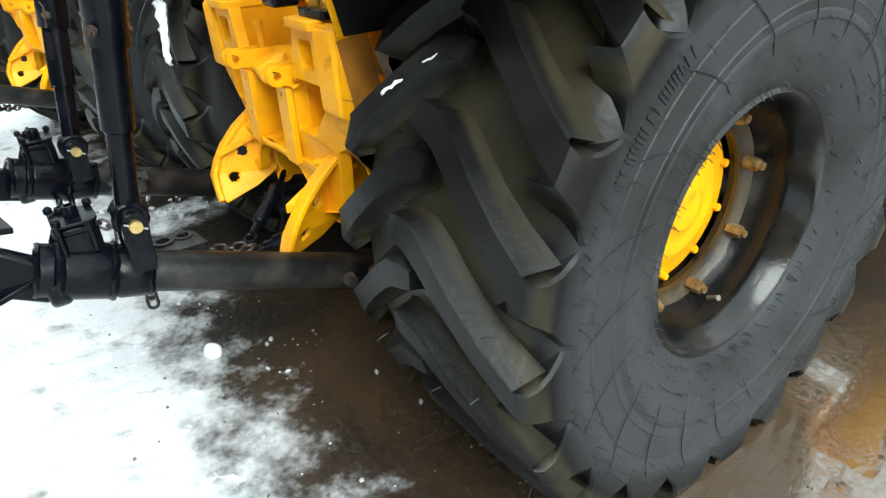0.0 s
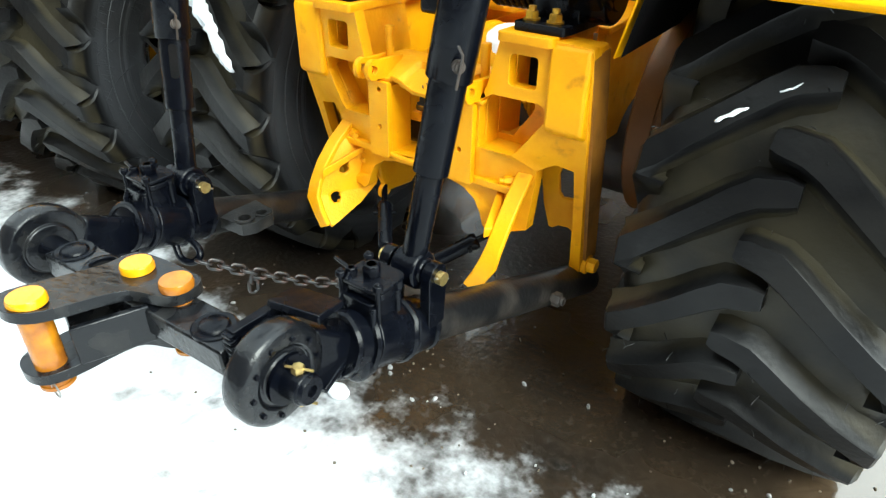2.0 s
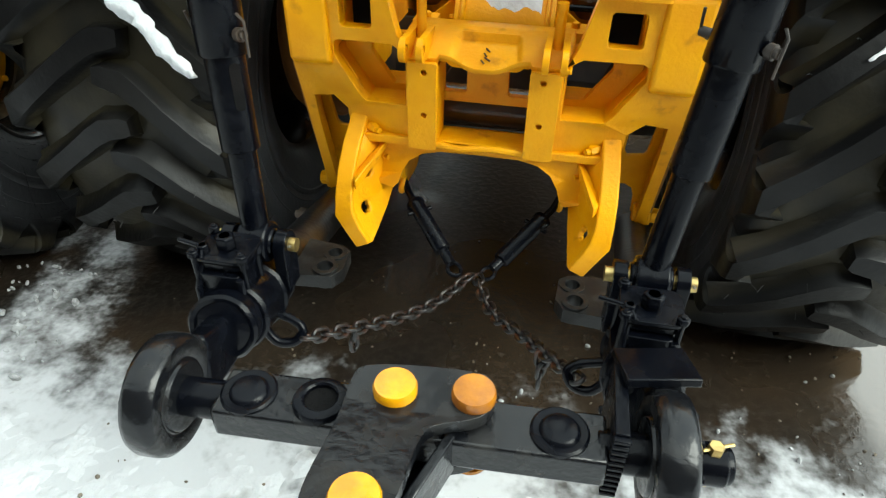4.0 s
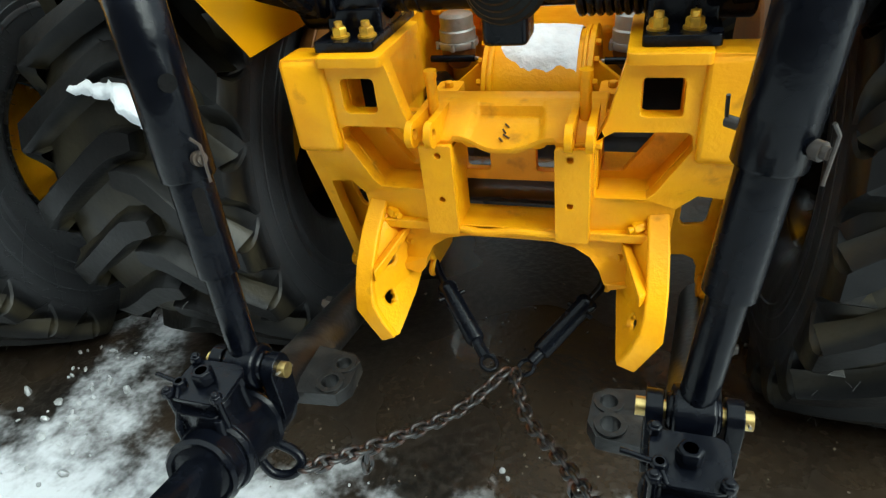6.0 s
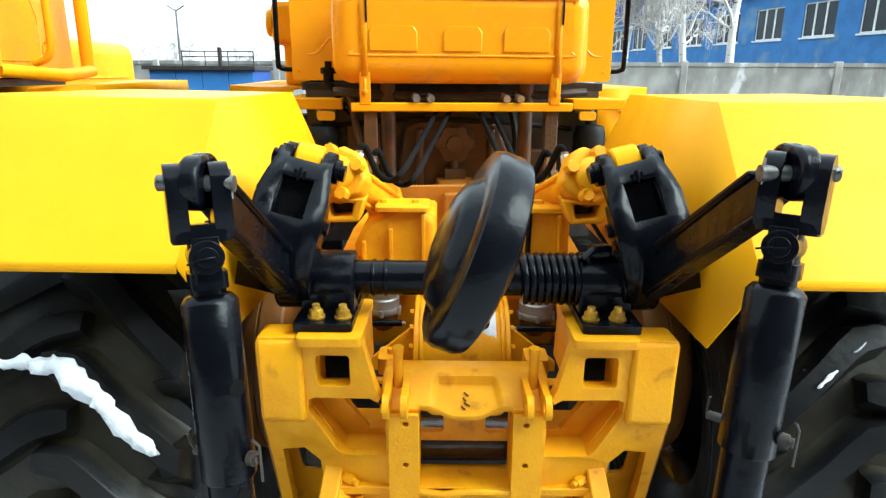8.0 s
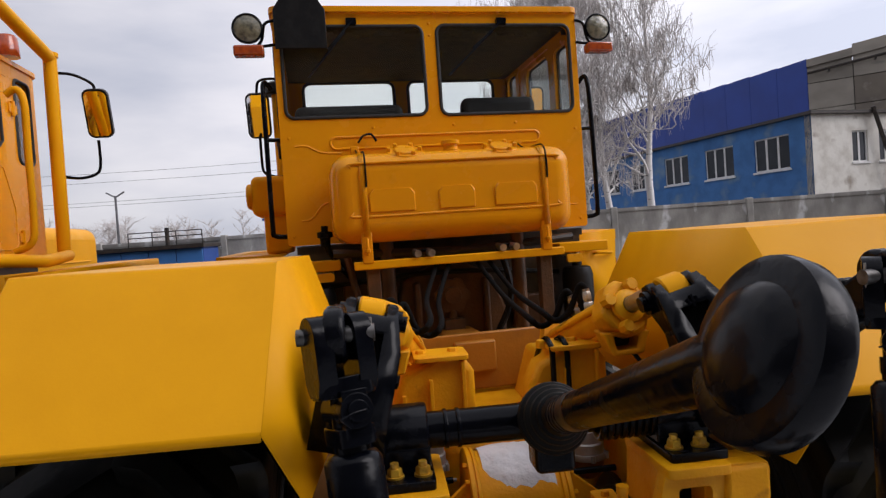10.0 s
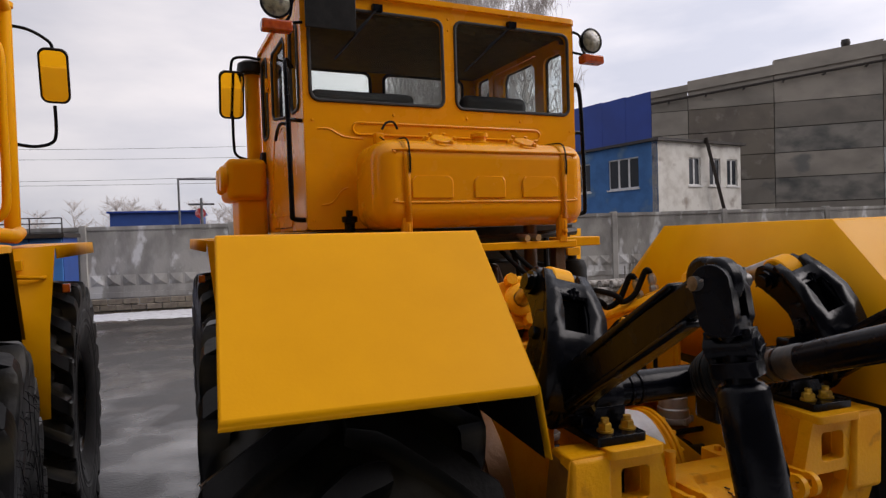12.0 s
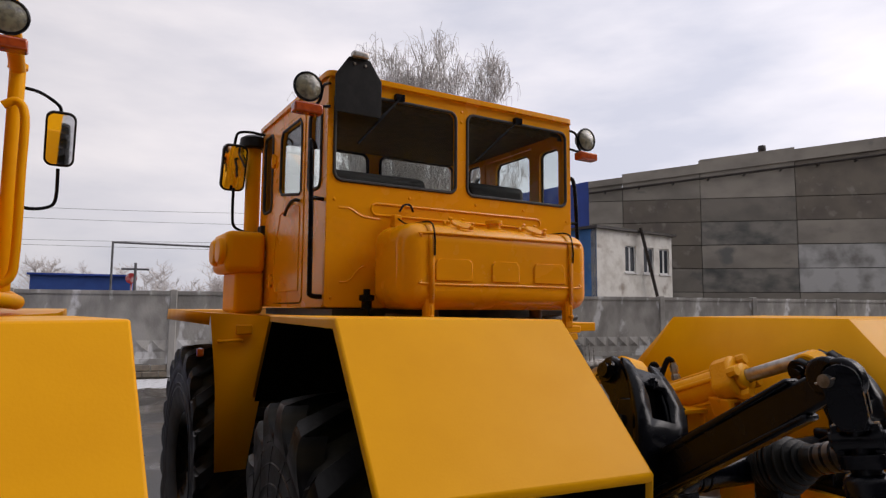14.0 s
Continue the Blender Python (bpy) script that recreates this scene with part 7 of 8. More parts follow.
        part("step_loop", bm, CAST, ledge, bevel=0.006)
        make_front_fender(parent, front, s)
    # air cleaner, intake pipe and cap on the left
    bm = bmesh.new()
    lathe(bm, [(0, 2.36), (0.058, 2.36), (0.058, 3.17), (0, 3.17)], pose(-1.0, 1.53, 0), 28)
    lathe(bm, [(0.058, 2.40), (0.075, 2.41), (0.075, 2.43), (0.058, 2.44)], pose(-1.0, 1.53, 0), 28)
    pipe = part("intake_pipe", bm, YELLOW, parent, "yellow intake pipe with a black cap", at=front)
    bm = bmesh.new()
    lathe(bm, [(0, 3.265), (0.07, 3.262), (0.105, 3.24), (0.112, 3.20), (0.112, 3.165), (0.10, 3.155), (0.0, 3.155)], pose(-1.0, 1.53, 0), 32)
    part("rain_cap", bm, PLASTIC, pipe, "black rain cap")
    bm = bmesh.new()
    box(bm, -1.25, -0.96, 1.22, 1.72, 2.16, 2.47)
    cleaner = part("air_cleaner", bm, YELLOW, parent, "yellow air cleaner box", at=front, bevel=0.05, segments=4)
    bm = bmesh.new()
    box(bm, -1.17, -0.96, 1.26, 1.68, 1.86, 2.18)
    part("cleaner_base", bm, YELLOW, cleaner, bevel=0.03, segments=3)
    for y in (1.33, 1.55):
        bm = bmesh.new()
        lathe(bm, [(0.10, 0), (0.10, 0.03), (0.085, 0.045), (0, 0.045)], aim((-1.245, y, 2.32), (-2, y, 2.32)), 24)
        part("cleaner_lid", bm, YELLOW, cleaner)
    bm = bmesh.new()
    box(bm, -0.98, -0.94, 1.32, 1.42, 2.44, 2.53)
    part("clamp_block", bm, PLASTIC, cleaner, bevel=0.008)
    # bonnet
    bm = bmesh.new()
    box(bm, -0.56, 0.56, 1.47, 3.7, 1.2, 2.24)
    bonnet = part("bonnet", bm, YELLOW, parent, "yellow rounded bonnet", at=front, bevel=0.12, segments=5)
    for s in (-1, 1):
        bm = bmesh.new()
        sweep(bm, [(0.562 * s, 1.7, 1.9), (0.562 * s, 3.4, 1.9)], 0.01, 8)
        part("bonnet_bead", bm, YELLOW, bonnet)
    bm = bmesh.new()
    box(bm, -0.45, 0.45, 0.0, 3.6, 0.75, 1.15)
    part("front_frame", bm, CAST, parent, "yellow front frame", at=front, bevel=0.02)
    bm = bmesh.new()
    rod(bm, (-0.75, 1.58, AXLE_Z), (0.75, 1.58, AXLE_Z), 0.17, n=28)
    part("front_axle", bm, DARK, parent, "dark front axle casing", at=front)


def make_front_fender(parent, front, s):
    """The front fender: flat top, and a narrowing panel that faces back, with seam and grip."""
    y = 0.63
    bm = bmesh.new()
    a = lambda x, yy, z: (x * s, yy, z)
    sheet(bm, [(a(1.03, y, 1.845), a(1.45, y, 1.872), a(1.45, 2.5, 1.885), a(1.0, 2.5, 1.885), a(1.01, y + 0.25, 1.85)),
               (a(1.03, y, 1.845), a(1.45, y, 1.872), a(1.412, y - 0.03, 1.42), a(1.13, y - 0.03, 1.39)),
               (a(1.13, y - 0.03, 1.39), a(1.412, y - 0.03, 1.42), a(1.388, y + 0.02, 0.90), a(1.20, y + 0.02, 0.90)),
               (a(1.45, y, 1.872), a(1.456, y + 0.01, 1.80), a(1.456, 2.5, 1.80), a(1.45, 2.5, 1.885))])
    fender = part("front_fender", bm, YELLOW, parent, "folded yellow front fender", at=front)
    solidify(fender, 0.006, 0)
    bm = bmesh.new()
    sweep(bm, curve([a(1.26, y - 0.015, 1.70), a(1.28, y - 0.045, 1.705), a(1.38, y - 0.045, 1.70), a(1.40, y - 0.015, 1.70)], 4), 0.011, 8)
    part("grip", bm, YELLOW, fender)
    bm = bmesh.new()
    box(bm, *sorted((1.20 * s, 1.30 * s)), y - 0.05, y - 0.02, 1.74, 1.80)
    part("fender_stay", bm, YELLOW, fender, bevel=0.006)
    bm = bmesh.new()
    box(bm, *sorted((1.46 * s, 1.50 * s)), y + 0.1, y + 0.14, 1.60, 1.65)
    part("side_marker", bm, AMBER, fender, "amber side marker", bevel=0.006)

# ---- the tractors ----
def make_tractor(front, label, at=None):
    tractor = thing("tractor", label, "tractor", at, group="parked tractors")
    for s, whiskers in ((-1, 120), (1, 620)):
        make_wheel(tractor, s, pose(1.11 * s, 0, AXLE_Z), whiskers)
        make_rear_fender(tractor, s)
    for s in (-1, 1):
        make_wheel(tractor, s, front @ pose(1.11 * s, 1.58, AXLE_Z))
    make_hitch_frame(tractor)
    make_rear_body(tractor)
    make_lift(tractor)
    make_cross_bar(tractor)
    make_chains(tractor)
    make_front(tractor, front)
    return tractor


make_tractor(FRONT, "yellow articulated wheeled tractor with black rear hitch")
BESIDE = pose(-3.368, -0.454, 0, 0, 0, 11.4)
tractor_beside = make_tractor(Matrix.Translation((-0.01, 1.62, 0)) @ Matrix.Rotation(radians(-6.6), 4, "Z"), "yellow tractor with a tubular cab guard, parked beside", BESIDE)


def make_guard(parent):
    """The tubular guard round the cab of the tractor beside, with grab rails, mirror and beacon."""
    back = BESIDE.inverted()
    bm = bmesh.new()
    sweep(bm, [(-2.675, 2.50, 1.93), (-2.675, 2.52, 3.40)], 0.045, 16)
    guard = part("cab_guard", bm, YELLOW, parent, "yellow tubular cab guard", at=back)
    for pts, r in (([(-2.675, 2.52, 3.38), (-2.60, 1.75, 3.50), (-2.56, 1.30, 3.56)], 0.045), ([(-2.62, 1.45, 3.56), (-2.62, 1.45, 2.55), (-2.60, 1.40, 1.98)], 0.045), ([(-2.56, 1.38, 3.52), (-3.9, 1.25, 3.56)], 0.045),
                   ([(-2.63, 2.46, 1.96), (-2.50, 1.9, 1.93), (-2.62, 1.46, 1.96)], 0.04), ([(-2.62, 1.47, 2.66), (-3.3, 1.33, 2.70)], 0.04)):
        bm = bmesh.new()
        sweep(bm, pts, r, 14)
        part("guard_tube", bm, YELLOW, guard)
    bm = bmesh.new()
    sweep(bm, curve([(-2.60, 1.80, 2.95), (-2.54, 1.80, 2.98), (-2.50, 1.80, 2.9), (-2.50, 1.80, 2.6), (-2.50, 1.80, 2.2), (-2.52, 1.80, 2.05), (-2.62, 1.80, 2.0)], 5), 0.022, 10)
    part("guard_grab_rail", bm, YELLOW, guard)
    bm = bmesh.new()
    rod(bm, (-2.675, 2.52, 3.385), (-2.675, 2.52, 3.415), 0.055)
    part("guard_cap", bm, YELLOW, guard)
    bm = bmesh.new()
    sweep(bm, curve([(-2.66, 2.55, 3.28), (-2.56, 2.60, 3.275), (-2.46, 2.66, 3.22), (-2.445, 2.66, 3.15)], 5), 0.011, 8)
    part("mirror_arm", bm, BLACK, guard, "black bent mirror arm")
    bm = bmesh.new()
    sweep(bm, curve([(-2.445, 2.66, 2.80), (-2.445, 2.66, 2.62), (-2.47, 2.64, 2.55), (-2.56, 2.60, 2.52), (-2.66, 2.55, 2.53)], 5), 0.011, 8)
    part("mirror_arm", bm, BLACK, guard, "black bent mirror arm")
    mm = pose(-2.445, 2.68, 3.0, 20, 0, 8)
    bm = bmesh.new()
    plate(bm, [rounded(-0.088, 0.088, -0.18, 0.18, 0.05, 5)], "y", 0.0, 0.045, mm)
    part("mirror_housing", bm, PLASTIC, guard, "black mirror housing", bevel=0.012, segments=3)
    bm = bmesh.new()
    plate(bm, [rounded(-0.075, 0.075, -0.165, 0.165, 0.04, 5)], "y", -0.005, -0.001, mm)
    part("mirror_face", bm, MIRROR, guard, "mirror glass")
    bm = bmesh.new()
    lathe(bm, [(0, 0.15), (0.05, 0.148), (0.062, 0.13), (0.072, 0.02), (0.072, 0.0), (0, 0)], pose(-2.86, 2.35, 3.345), 24)
    part("beacon", bm, AMBER, guard, "orange beacon")


# the tractor beside wears its mirrors on the guard, not on the cab
for ob in [ob for ob in tractor_beside.children_recursive if ob.name.split(".")[0] in ("mirror_arm", "mirror_housing", "mirror_face")]:
    bpy.data.objects.remove(ob, do_unlink=True)
make_guard(tractor_beside)
# its rear work lamp sits further out, on the guard
for ob in tractor_beside.children_recursive:
    if ob.name.split(".")[0] in ("lamp_bracket", "work_lamp", "lens", "indicator") and ob.data.vertices[0].co.x > 0:
        ob.location += Vector((0.11, 0.15, 0.07))


# snow left on the machine
def bar_line(side, row_phase, row, a0, a1, count=16):
    """Points along the top of one tread bar of a rear tyre."""
    out = []
    for i in range(count):
        a = a0 + (a1 - a0) * i / (count - 1)
        ang = radians(row_phase - 17.4 * max(0.0, a - 0.04) / 0.316)
        out.append(Vector((side * 1.11 + row * a, -0.868 * math.cos(ang), AXLE_Z + 0.868 * math.sin(ang))))
    return out


def make_snow_strip(line, wide, label, ragged=0.55):
    rnd = random.Random(3)
    bm = bmesh.new()
    sweep(bm, line, [wide * (0.35 + 0.65 * math.sin(math.pi * (i + 0.4) / len(line)) ** 0.5) * rnd.uniform(0.8, 1.15) for i in range(len(line))], 10)
    for v in bm.verts:
        v.co += Vector((noise.noise(v.co * 60), noise.noise(v.co * 60 + Vector((5, 0, 0))), noise.noise(v.co * 60 + Vector((0, 9, 0))))) * wide * ragged + Vector((noise.noise(v.co * 14), noise.noise(v.co * 14 + Vector((3, 0, 0))), noise.noise(v.co * 14 + Vector((0, 4, 0))))) * wide * 0.7
    tagged(part("snow_strip", bm, SNOW, sharp=180), label, "snow")


make_snow_strip(bar_line(-1, 31.2, 1, -0.12, 0.31, 30), 0.025, "strip of wet snow lying on a tyre bar")
make_snow_strip(bar_line(1, 37.2, -1, 0.150, 0.205, 9), 0.0050, "thin crust of snow on a tyre bar", 1.0)
make_snow_strip(bar_line(1, 37.2, -1, 0.060, 0.095, 9), 0.0030, "crumbs of ice on a tyre bar", 1.6)
bm = bmesh.new()
pts = []
for i in range(25):
    x = -0.118 + 0.238 * i / 24
    row = []
    for j in range(13):
        t = j / 12
        low = 50 - 22 * max(0.0, -x / 0.118) ** 3 + 4 * noise.noise((x * 22, 1, 0)) + 2 * noise.noise((x * 70, 3, 0))
        a = radians(-42 + (42 + low) * t)
        thick = max(0.0, math.sin(math.pi * t)) ** 0.4 * max(0.0, math.sin(math.pi * (i + 0.4) / 24.8)) ** 0.35
        r = 0.198 + 0.022 * thick + 0.004 * noise.noise((i * 0.35, j * 0.6, 1))
        row.append(bm.verts.new((x, DRUM_Y - r * math.sin(a), DRUM_Z + r * math.cos(a))))
    pts.append(row)
for p, q in zip(pts, pts[1:]):
    for j in range(12):
        bm.faces.new((p[j], p[j + 1], q[j + 1], q[j]))
tagged(part("snow_mound", bm, SNOW, sharp=180), "cap of snow on the round shaft housing", "snow")

# ---- fence, buildings, trees and distance ----
FENCE_Y = 16.3
FENCE_MAT = material("weathered_concrete", (0.40, 0.385, 0.355), 0.9, second=(0.26, 0.25, 0.23), scale=2.2, low=0.42, high=0.62, bump=0.3, bump_scale=18, third=(0.66, 0.66, 0.65), third_scale=1.6, third_low=0.555, third_high=0.61, stretch=(1, 1, 0.55), vary=0.14)
BRICK = material("pale_brick", (0.34, 0.29, 0.22), 0.9, second=(0.24, 0.20, 0.16), scale=7, bump=0.3, bump_scale=30)
fence = thing("fence", "weathered grey concrete panel fence with posts", "fence", pose(0, FENCE_Y, 0, 0, 0, -8.3))


def panel_mesh(name, fn, mat, bevel=0.0):
    bm = bmesh.new()
    fn(bm)
    if bevel:
        bmesh.ops.bevel(bm, geom=list(bm.edges), offset=bevel, segments=1, affect="EDGES")
    bmesh.ops.recalc_face_normals(bm, faces=bm.faces)
    me = bpy.data.meshes.new(name)
    bm.to_mesh(me)
    bm.free()
    me.materials.append(mat)
    return me


def place(name, me, parent, m):
    ob = new(name, me)
    ob.parent = parent
    ob.matrix_basis = m
    return ob


def fence_panel(bm):
    box(bm, -1.835, 1.835, -0.05, 0.05, 0.36, 2.28)
    box(bm, -1.835, 1.835, -0.075, 0.05, 2.20, 2.30)
    box(bm, -1.835, 1.835, -0.075, 0.05, 0.36, 0.50)
    for i in range(9):
        x = -1.6 + 0.4 * i
        v = put_verts(bm, [(x - 0.17, -0.05, 0.68), (x + 0.17, -0.05, 0.68), (x + 0.17, -0.05, 0.98), (x - 0.17, -0.05, 0.98), (x, -0.105, 0.80)])
        for k in range(4):
            bm.faces.new((v[k], v[(k + 1) % 4], v[4]))


def fence_post(bm):
    box(bm, -0.09, 0.09, -0.12, 0.08, 0, 2.34)


PANEL, POST = panel_mesh("panel", fence_panel, FENCE_MAT), panel_mesh("post", fence_post, FENCE_MAT, 0.015)
for k in range(-9, 14):
    x = -1.31 + 3.835 * k
    place("post", POST, fence, pose(x, 0, 0))
    place("panel", PANEL, fence, pose(x + 1.9175, 0, 0, rnd.uniform(-0.6, 0.6), 0, 0))
BRICKS = panel_mesh("brick", lambda bm: box(bm, -0.19, 0.19, -0.09, 0.09, -0.075, 0.075), BRICK, 0.012)
for row in range(2):
    for i in range(24):
        place("brick", BRICKS, fence, pose(-7.0 + 0.40 * i + 0.2 * (row % 2) + rnd.uniform(-0.01, 0.01), rnd.uniform(-0.03, 0.02), 0.085 + 0.165 * row, rnd.uniform(-2, 2), 0, rnd.uniform(-2, 2)))
bm = bmesh.new()
box(bm, -45, 60, -0.06, 0.06, 0, 0.38)
part("footing", bm, FENCE_MAT, fence)

# logs lying by the fence
LOG = material("grey_bark", (0.16, 0.14, 0.12), 0.9, second=(0.42, 0.40, 0.37), scale=10, bump=0.4)
for i in range(6):
    bm = bmesh.new()
    rod(bm, (7.4 + 0.25 * i, 13.3 - 0.22 * (i % 3), 0.10 + 0.17 * (i // 3)), (10.6 + 0.2 * i, 13.7 - 0.22 * (i % 3), 0.10 + 0.17 * (i // 3)), 0.10, 0.07, n=12)
    tagged(part("log", bm, LOG), "grey birch log lying by the fence", "log", "logs by the fence")
bm = bmesh.new()
for i in range(7):
    sweep(bm, [(9.2 + 0.14 * i, 13.0, 0.1), (9.2 + 0.14 * i + 0.05 * math.sin(i), 13.0, 0.75 + 0.08 * (i % 3))], 0.02, 6)
tagged(part("stakes", bm, LOG), "short upright stakes by the logs", "stake", kind="stuff")

# ---- low blue annex and concrete hall ----
BLUE_BRICK = material("blue_painted_brick", (0.060, 0.19, 0.46), 0.85, second=(0.045, 0.145, 0.36), scale=1.6, bump=0.4, bump_scale=9, third=(0.16, 0.27, 0.40), third_scale=0.8)
WHITE_BRICK = material("whitewashed_brick", (0.74, 0.72, 0.66), 0.9, second=(0.55, 0.52, 0.46), scale=1.8, low=0.45, high=0.7, bump=0.5, bump_scale=9, third=(0.34, 0.29, 0.24), third_scale=1.1, third_low=0.62, third_high=0.72)
CLADDING = material("blue_sheet_cladding", (0.012, 0.055, 0.34), 0.5, second=(0.010, 0.045, 0.28), scale=0.6)
SLAB = material("hall_concrete", (0.33, 0.30, 0.255), 0.92, second=(0.24, 0.22, 0.19), scale=0.55, low=0.4, high=0.65, bump=0.2, bump_scale=8, third=(0.16, 0.16, 0.15), third_scale=0.5, third_low=0.60, third_high=0.70, stretch=(1, 1, 1.6), vary=0.22)
PALE_SLAB = material("flaking_white_slab", (0.56, 0.56, 0.54), 0.9, second=(0.25, 0.24, 0.22), scale=1.0, low=0.42, high=0.68, bump=0.2, bump_scale=8)
WHITE_FRAME = material("white_window_frame", (0.75, 0.75, 0.74), 0.5, second=(0.65, 0.65, 0.64), scale=4)
DARK_GLASS = material("dark_window_glass", (0.02, 0.024, 0.03), 0.12, second=(0.035, 0.04, 0.05), scale=0.8, spec=0.22)


def wall_along(bm, length, z0, z1, thick, holes, m):
    plate(bm, [[(0, z0), (length, z0), (length, z1), (0, z1)], *holes], "y", 0, thick, m)


def make_window(parent, m, w, h, bars):
    """A window with a white frame, bars and dark panes, in the plane y = 0 of the pose m."""
    bm = bmesh.new()
    plate(bm, [[(0, 0), (w, 0), (w, h), (0, h)], *[[(w * k / bars + 0.05, 0.06), (w * (k + 1) / bars - 0.05, 0.06), (w * (k + 1) / bars - 0.05, h - 0.06), (w * k / bars + 0.05, h - 0.06)] for k in range(bars)]], "y", 0.06, 0.12, m)
    frame_ob = part("window", bm, WHITE_FRAME, parent, "white framed window with dark panes")
    for k in range(bars):
        bm = bmesh.new()
        plate(bm, [[(w * k / bars + 0.05, 0.06), (w * (k + 1) / bars - 0.05, 0.06), (w * (k + 1) / bars - 0.05, h - 0.06), (w * k / bars + 0.05, h - 0.06)]], "y", 0.09, 0.10, m)
        part("pane", bm, DARK_GLASS, frame_ob)
    bm = bmesh.new()
    box(bm, -0.08, w + 0.08, -0.06, 0.08, -0.08, -0.005, m)
    part("sill", bm, WHITE_FRAME, frame_ob)


annex = thing("annex_building", "low blue painted brick building with white framed windows", "building")
CORNER = Vector((17.4, 22.0, 0))
side_dir, end_dir = Vector((-0.2, 0.98, 0)).normalized(), Vector((0.98, 0.2, 0)).normalized()


def wall_pose(origin, along):
    """x along the wall, y into the building."""
    inward = Vector((0, 0, 1)).cross(along)
    m = Matrix.Identity(4)
    for i in range(3):
        m[i][0], m[i][1], m[i][2], m[i][3] = along[i], inward[i], (0, 0, 1)[i], origin[i]
    return m


LONG = 32.0
far_corner = CORNER + side_dir * LONG
m_side = wall_pose(far_corner, -side_dir)
wins = [LONG - 3.1 - 3.25 * k for k in range(9)]
bm = bmesh.new()
holes = [[(x, 3.68), (x + 1.95, 3.68), (x + 1.95, 5.16), (x, 5.16)] for x in wins]
wall_along(bm, LONG, 0, 5.75, 0.35, holes, m_side)
part("wall", bm, BLUE_BRICK, annex, "blue painted brick wall")
for x in wins:
    make_window(annex, m_side @ pose(x, 0, 3.68), 1.95, 1.48, 3)
m_end = wall_pose(CORNER, end_dir)
ends = [2.15, 3.65, 5.0]
bm = bmesh.new()
holes = [[(x, 3.72), (x + 0.85, 3.72), (x + 0.85, 5.05), (x, 5.05)] for x in ends]
wall_along(bm, 6.1, 0, 5.75, 0.35, holes, m_end @ pose(0, -0.006, 0))
part("end_wall", bm, WHITE_BRICK, annex, "patchy whitewashed brick end wall")
for x in ends:
    make_window(annex, m_end @ pose(x, 0, 3.72), 0.85, 1.33, 2)
bm = bmesh.new()
plate(bm, [[(-0.2, -0.2), (6.3, -0.2), (6.3, LONG), (-0.2, LONG)]], "z", 5.75, 5.88, m_end)
part("roof", bm, DARK, annex, "dark flat roof edge")
bm = bmesh.new()
sweep(bm, [m_end @ Vector((3.1, -0.25, 6.0)), m_end @ Vector((4.3, -0.35, 2.4))], 0.09, 6)
part("leaning_pole", bm, DARK, annex, "dark leaning pole")

hall = thing("concrete_hall", "tall grey concrete panel hall with blue clad side", "building")
KNEE = Vector((22.6, 29.2, 0))
gable_dir = Vector((0.8, -0.6, 0)).normalized()
m_gable = wall_pose(KNEE, gable_dir)


def hall_top(s):
    return 9.75 + 0.105 * s


seams = [0.0, 2.05, 6.55, 11.8, 17.2, 25.0]
STAINED_SLAB = material("water_stained_slab", (0.30, 0.28, 0.245), 0.92, second=(0.21, 0.20, 0.18), scale=0.9, low=0.4, high=0.65, bump=0.2, bump_scale=8, third=(0.10, 0.105, 0.10), third_scale=0.7, third_low=0.46, third_high=0.68, stretch=(1, 1, 1.5))
BROWN_SLAB = material("brownish_slab", (0.20, 0.175, 0.14), 0.92, second=(0.15, 0.13, 0.11), scale=0.8, low=0.4, high=0.65, bump=0.2, bump_scale=8, third=(0.28, 0.26, 0.22), third_scale=1.4, third_low=0.58, third_high=0.7, vary=0.15)
rnd = random.Random(4)
for k, (a, b) in enumerate(zip(seams, seams[1:])):
    zs = [0, 1.5, 2.9, 4.3, 5.7, 7.1, 8.5, 9.2]
    for i, (z0, z1) in enumerate(zip(zs, zs[1:])):
        bm = bmesh.new()
        dy = rnd.uniform(-0.02, 0.02)
        if i == len(zs) - 2:
            plate(bm, [[(a + 0.02, z0 + 0.02), (b - 0.02, z0 + 0.02), (b - 0.02, hall_top(b) - 0.35), (a + 0.02, hall_top(a) - 0.35)]], "y", dy, 0.3, m_gable)
        else:
            box(bm, a + 0.02, b - 0.02, dy, 0.3, z0 + 0.02, z1 - 0.02, m_gable)
        pale = k >= 3 and i in (2, 3)
        part("wall_panel", bm, PALE_SLAB if pale else STAINED_SLAB if (k, i) in ((2, 4), (2, 2)) else BROWN_SLAB if k == 1 and i in (3, 4, 5) or k == 3 and i > 4 else SLAB, hall)
    bm = bmesh.new()
    lift = (0.0, 0.18, 0.42, 0.30, 0.30)[k]
    plate(bm, [[(a, hall_top(a) - 0.4), (b, hall_top(b) - 0.4), (b, hall_top(b) + lift), (a, hall_top(a) + lift)]], "y", -0.12, 0.3, m_gable)
    part("parapet", bm, SLAB, hall)
bm = bmesh.new()
box(bm, 0, 25, 0.12, 0.4, 0, 9.3, m_gable)
part("core_wall", bm, DARK, hall)
bm = bmesh.new()
pts = [m_gable @ Vector((s, -0.25, hall_top(s) - 0.75)) for s in range(0, 26)]
sweep(bm, pts, 0.07, 6)
for s in range(1, 25, 2):
    rod(bm, m_gable @ Vector((s, 0, hall_top(s) - 0.85)), m_gable @ Vector((s, -0.3, hall_top(s) - 0.85)), 0.06, n=6)
part("pipe_run", bm, DARK, hall, "dark pipe run below the parapet")
bm = bmesh.new()
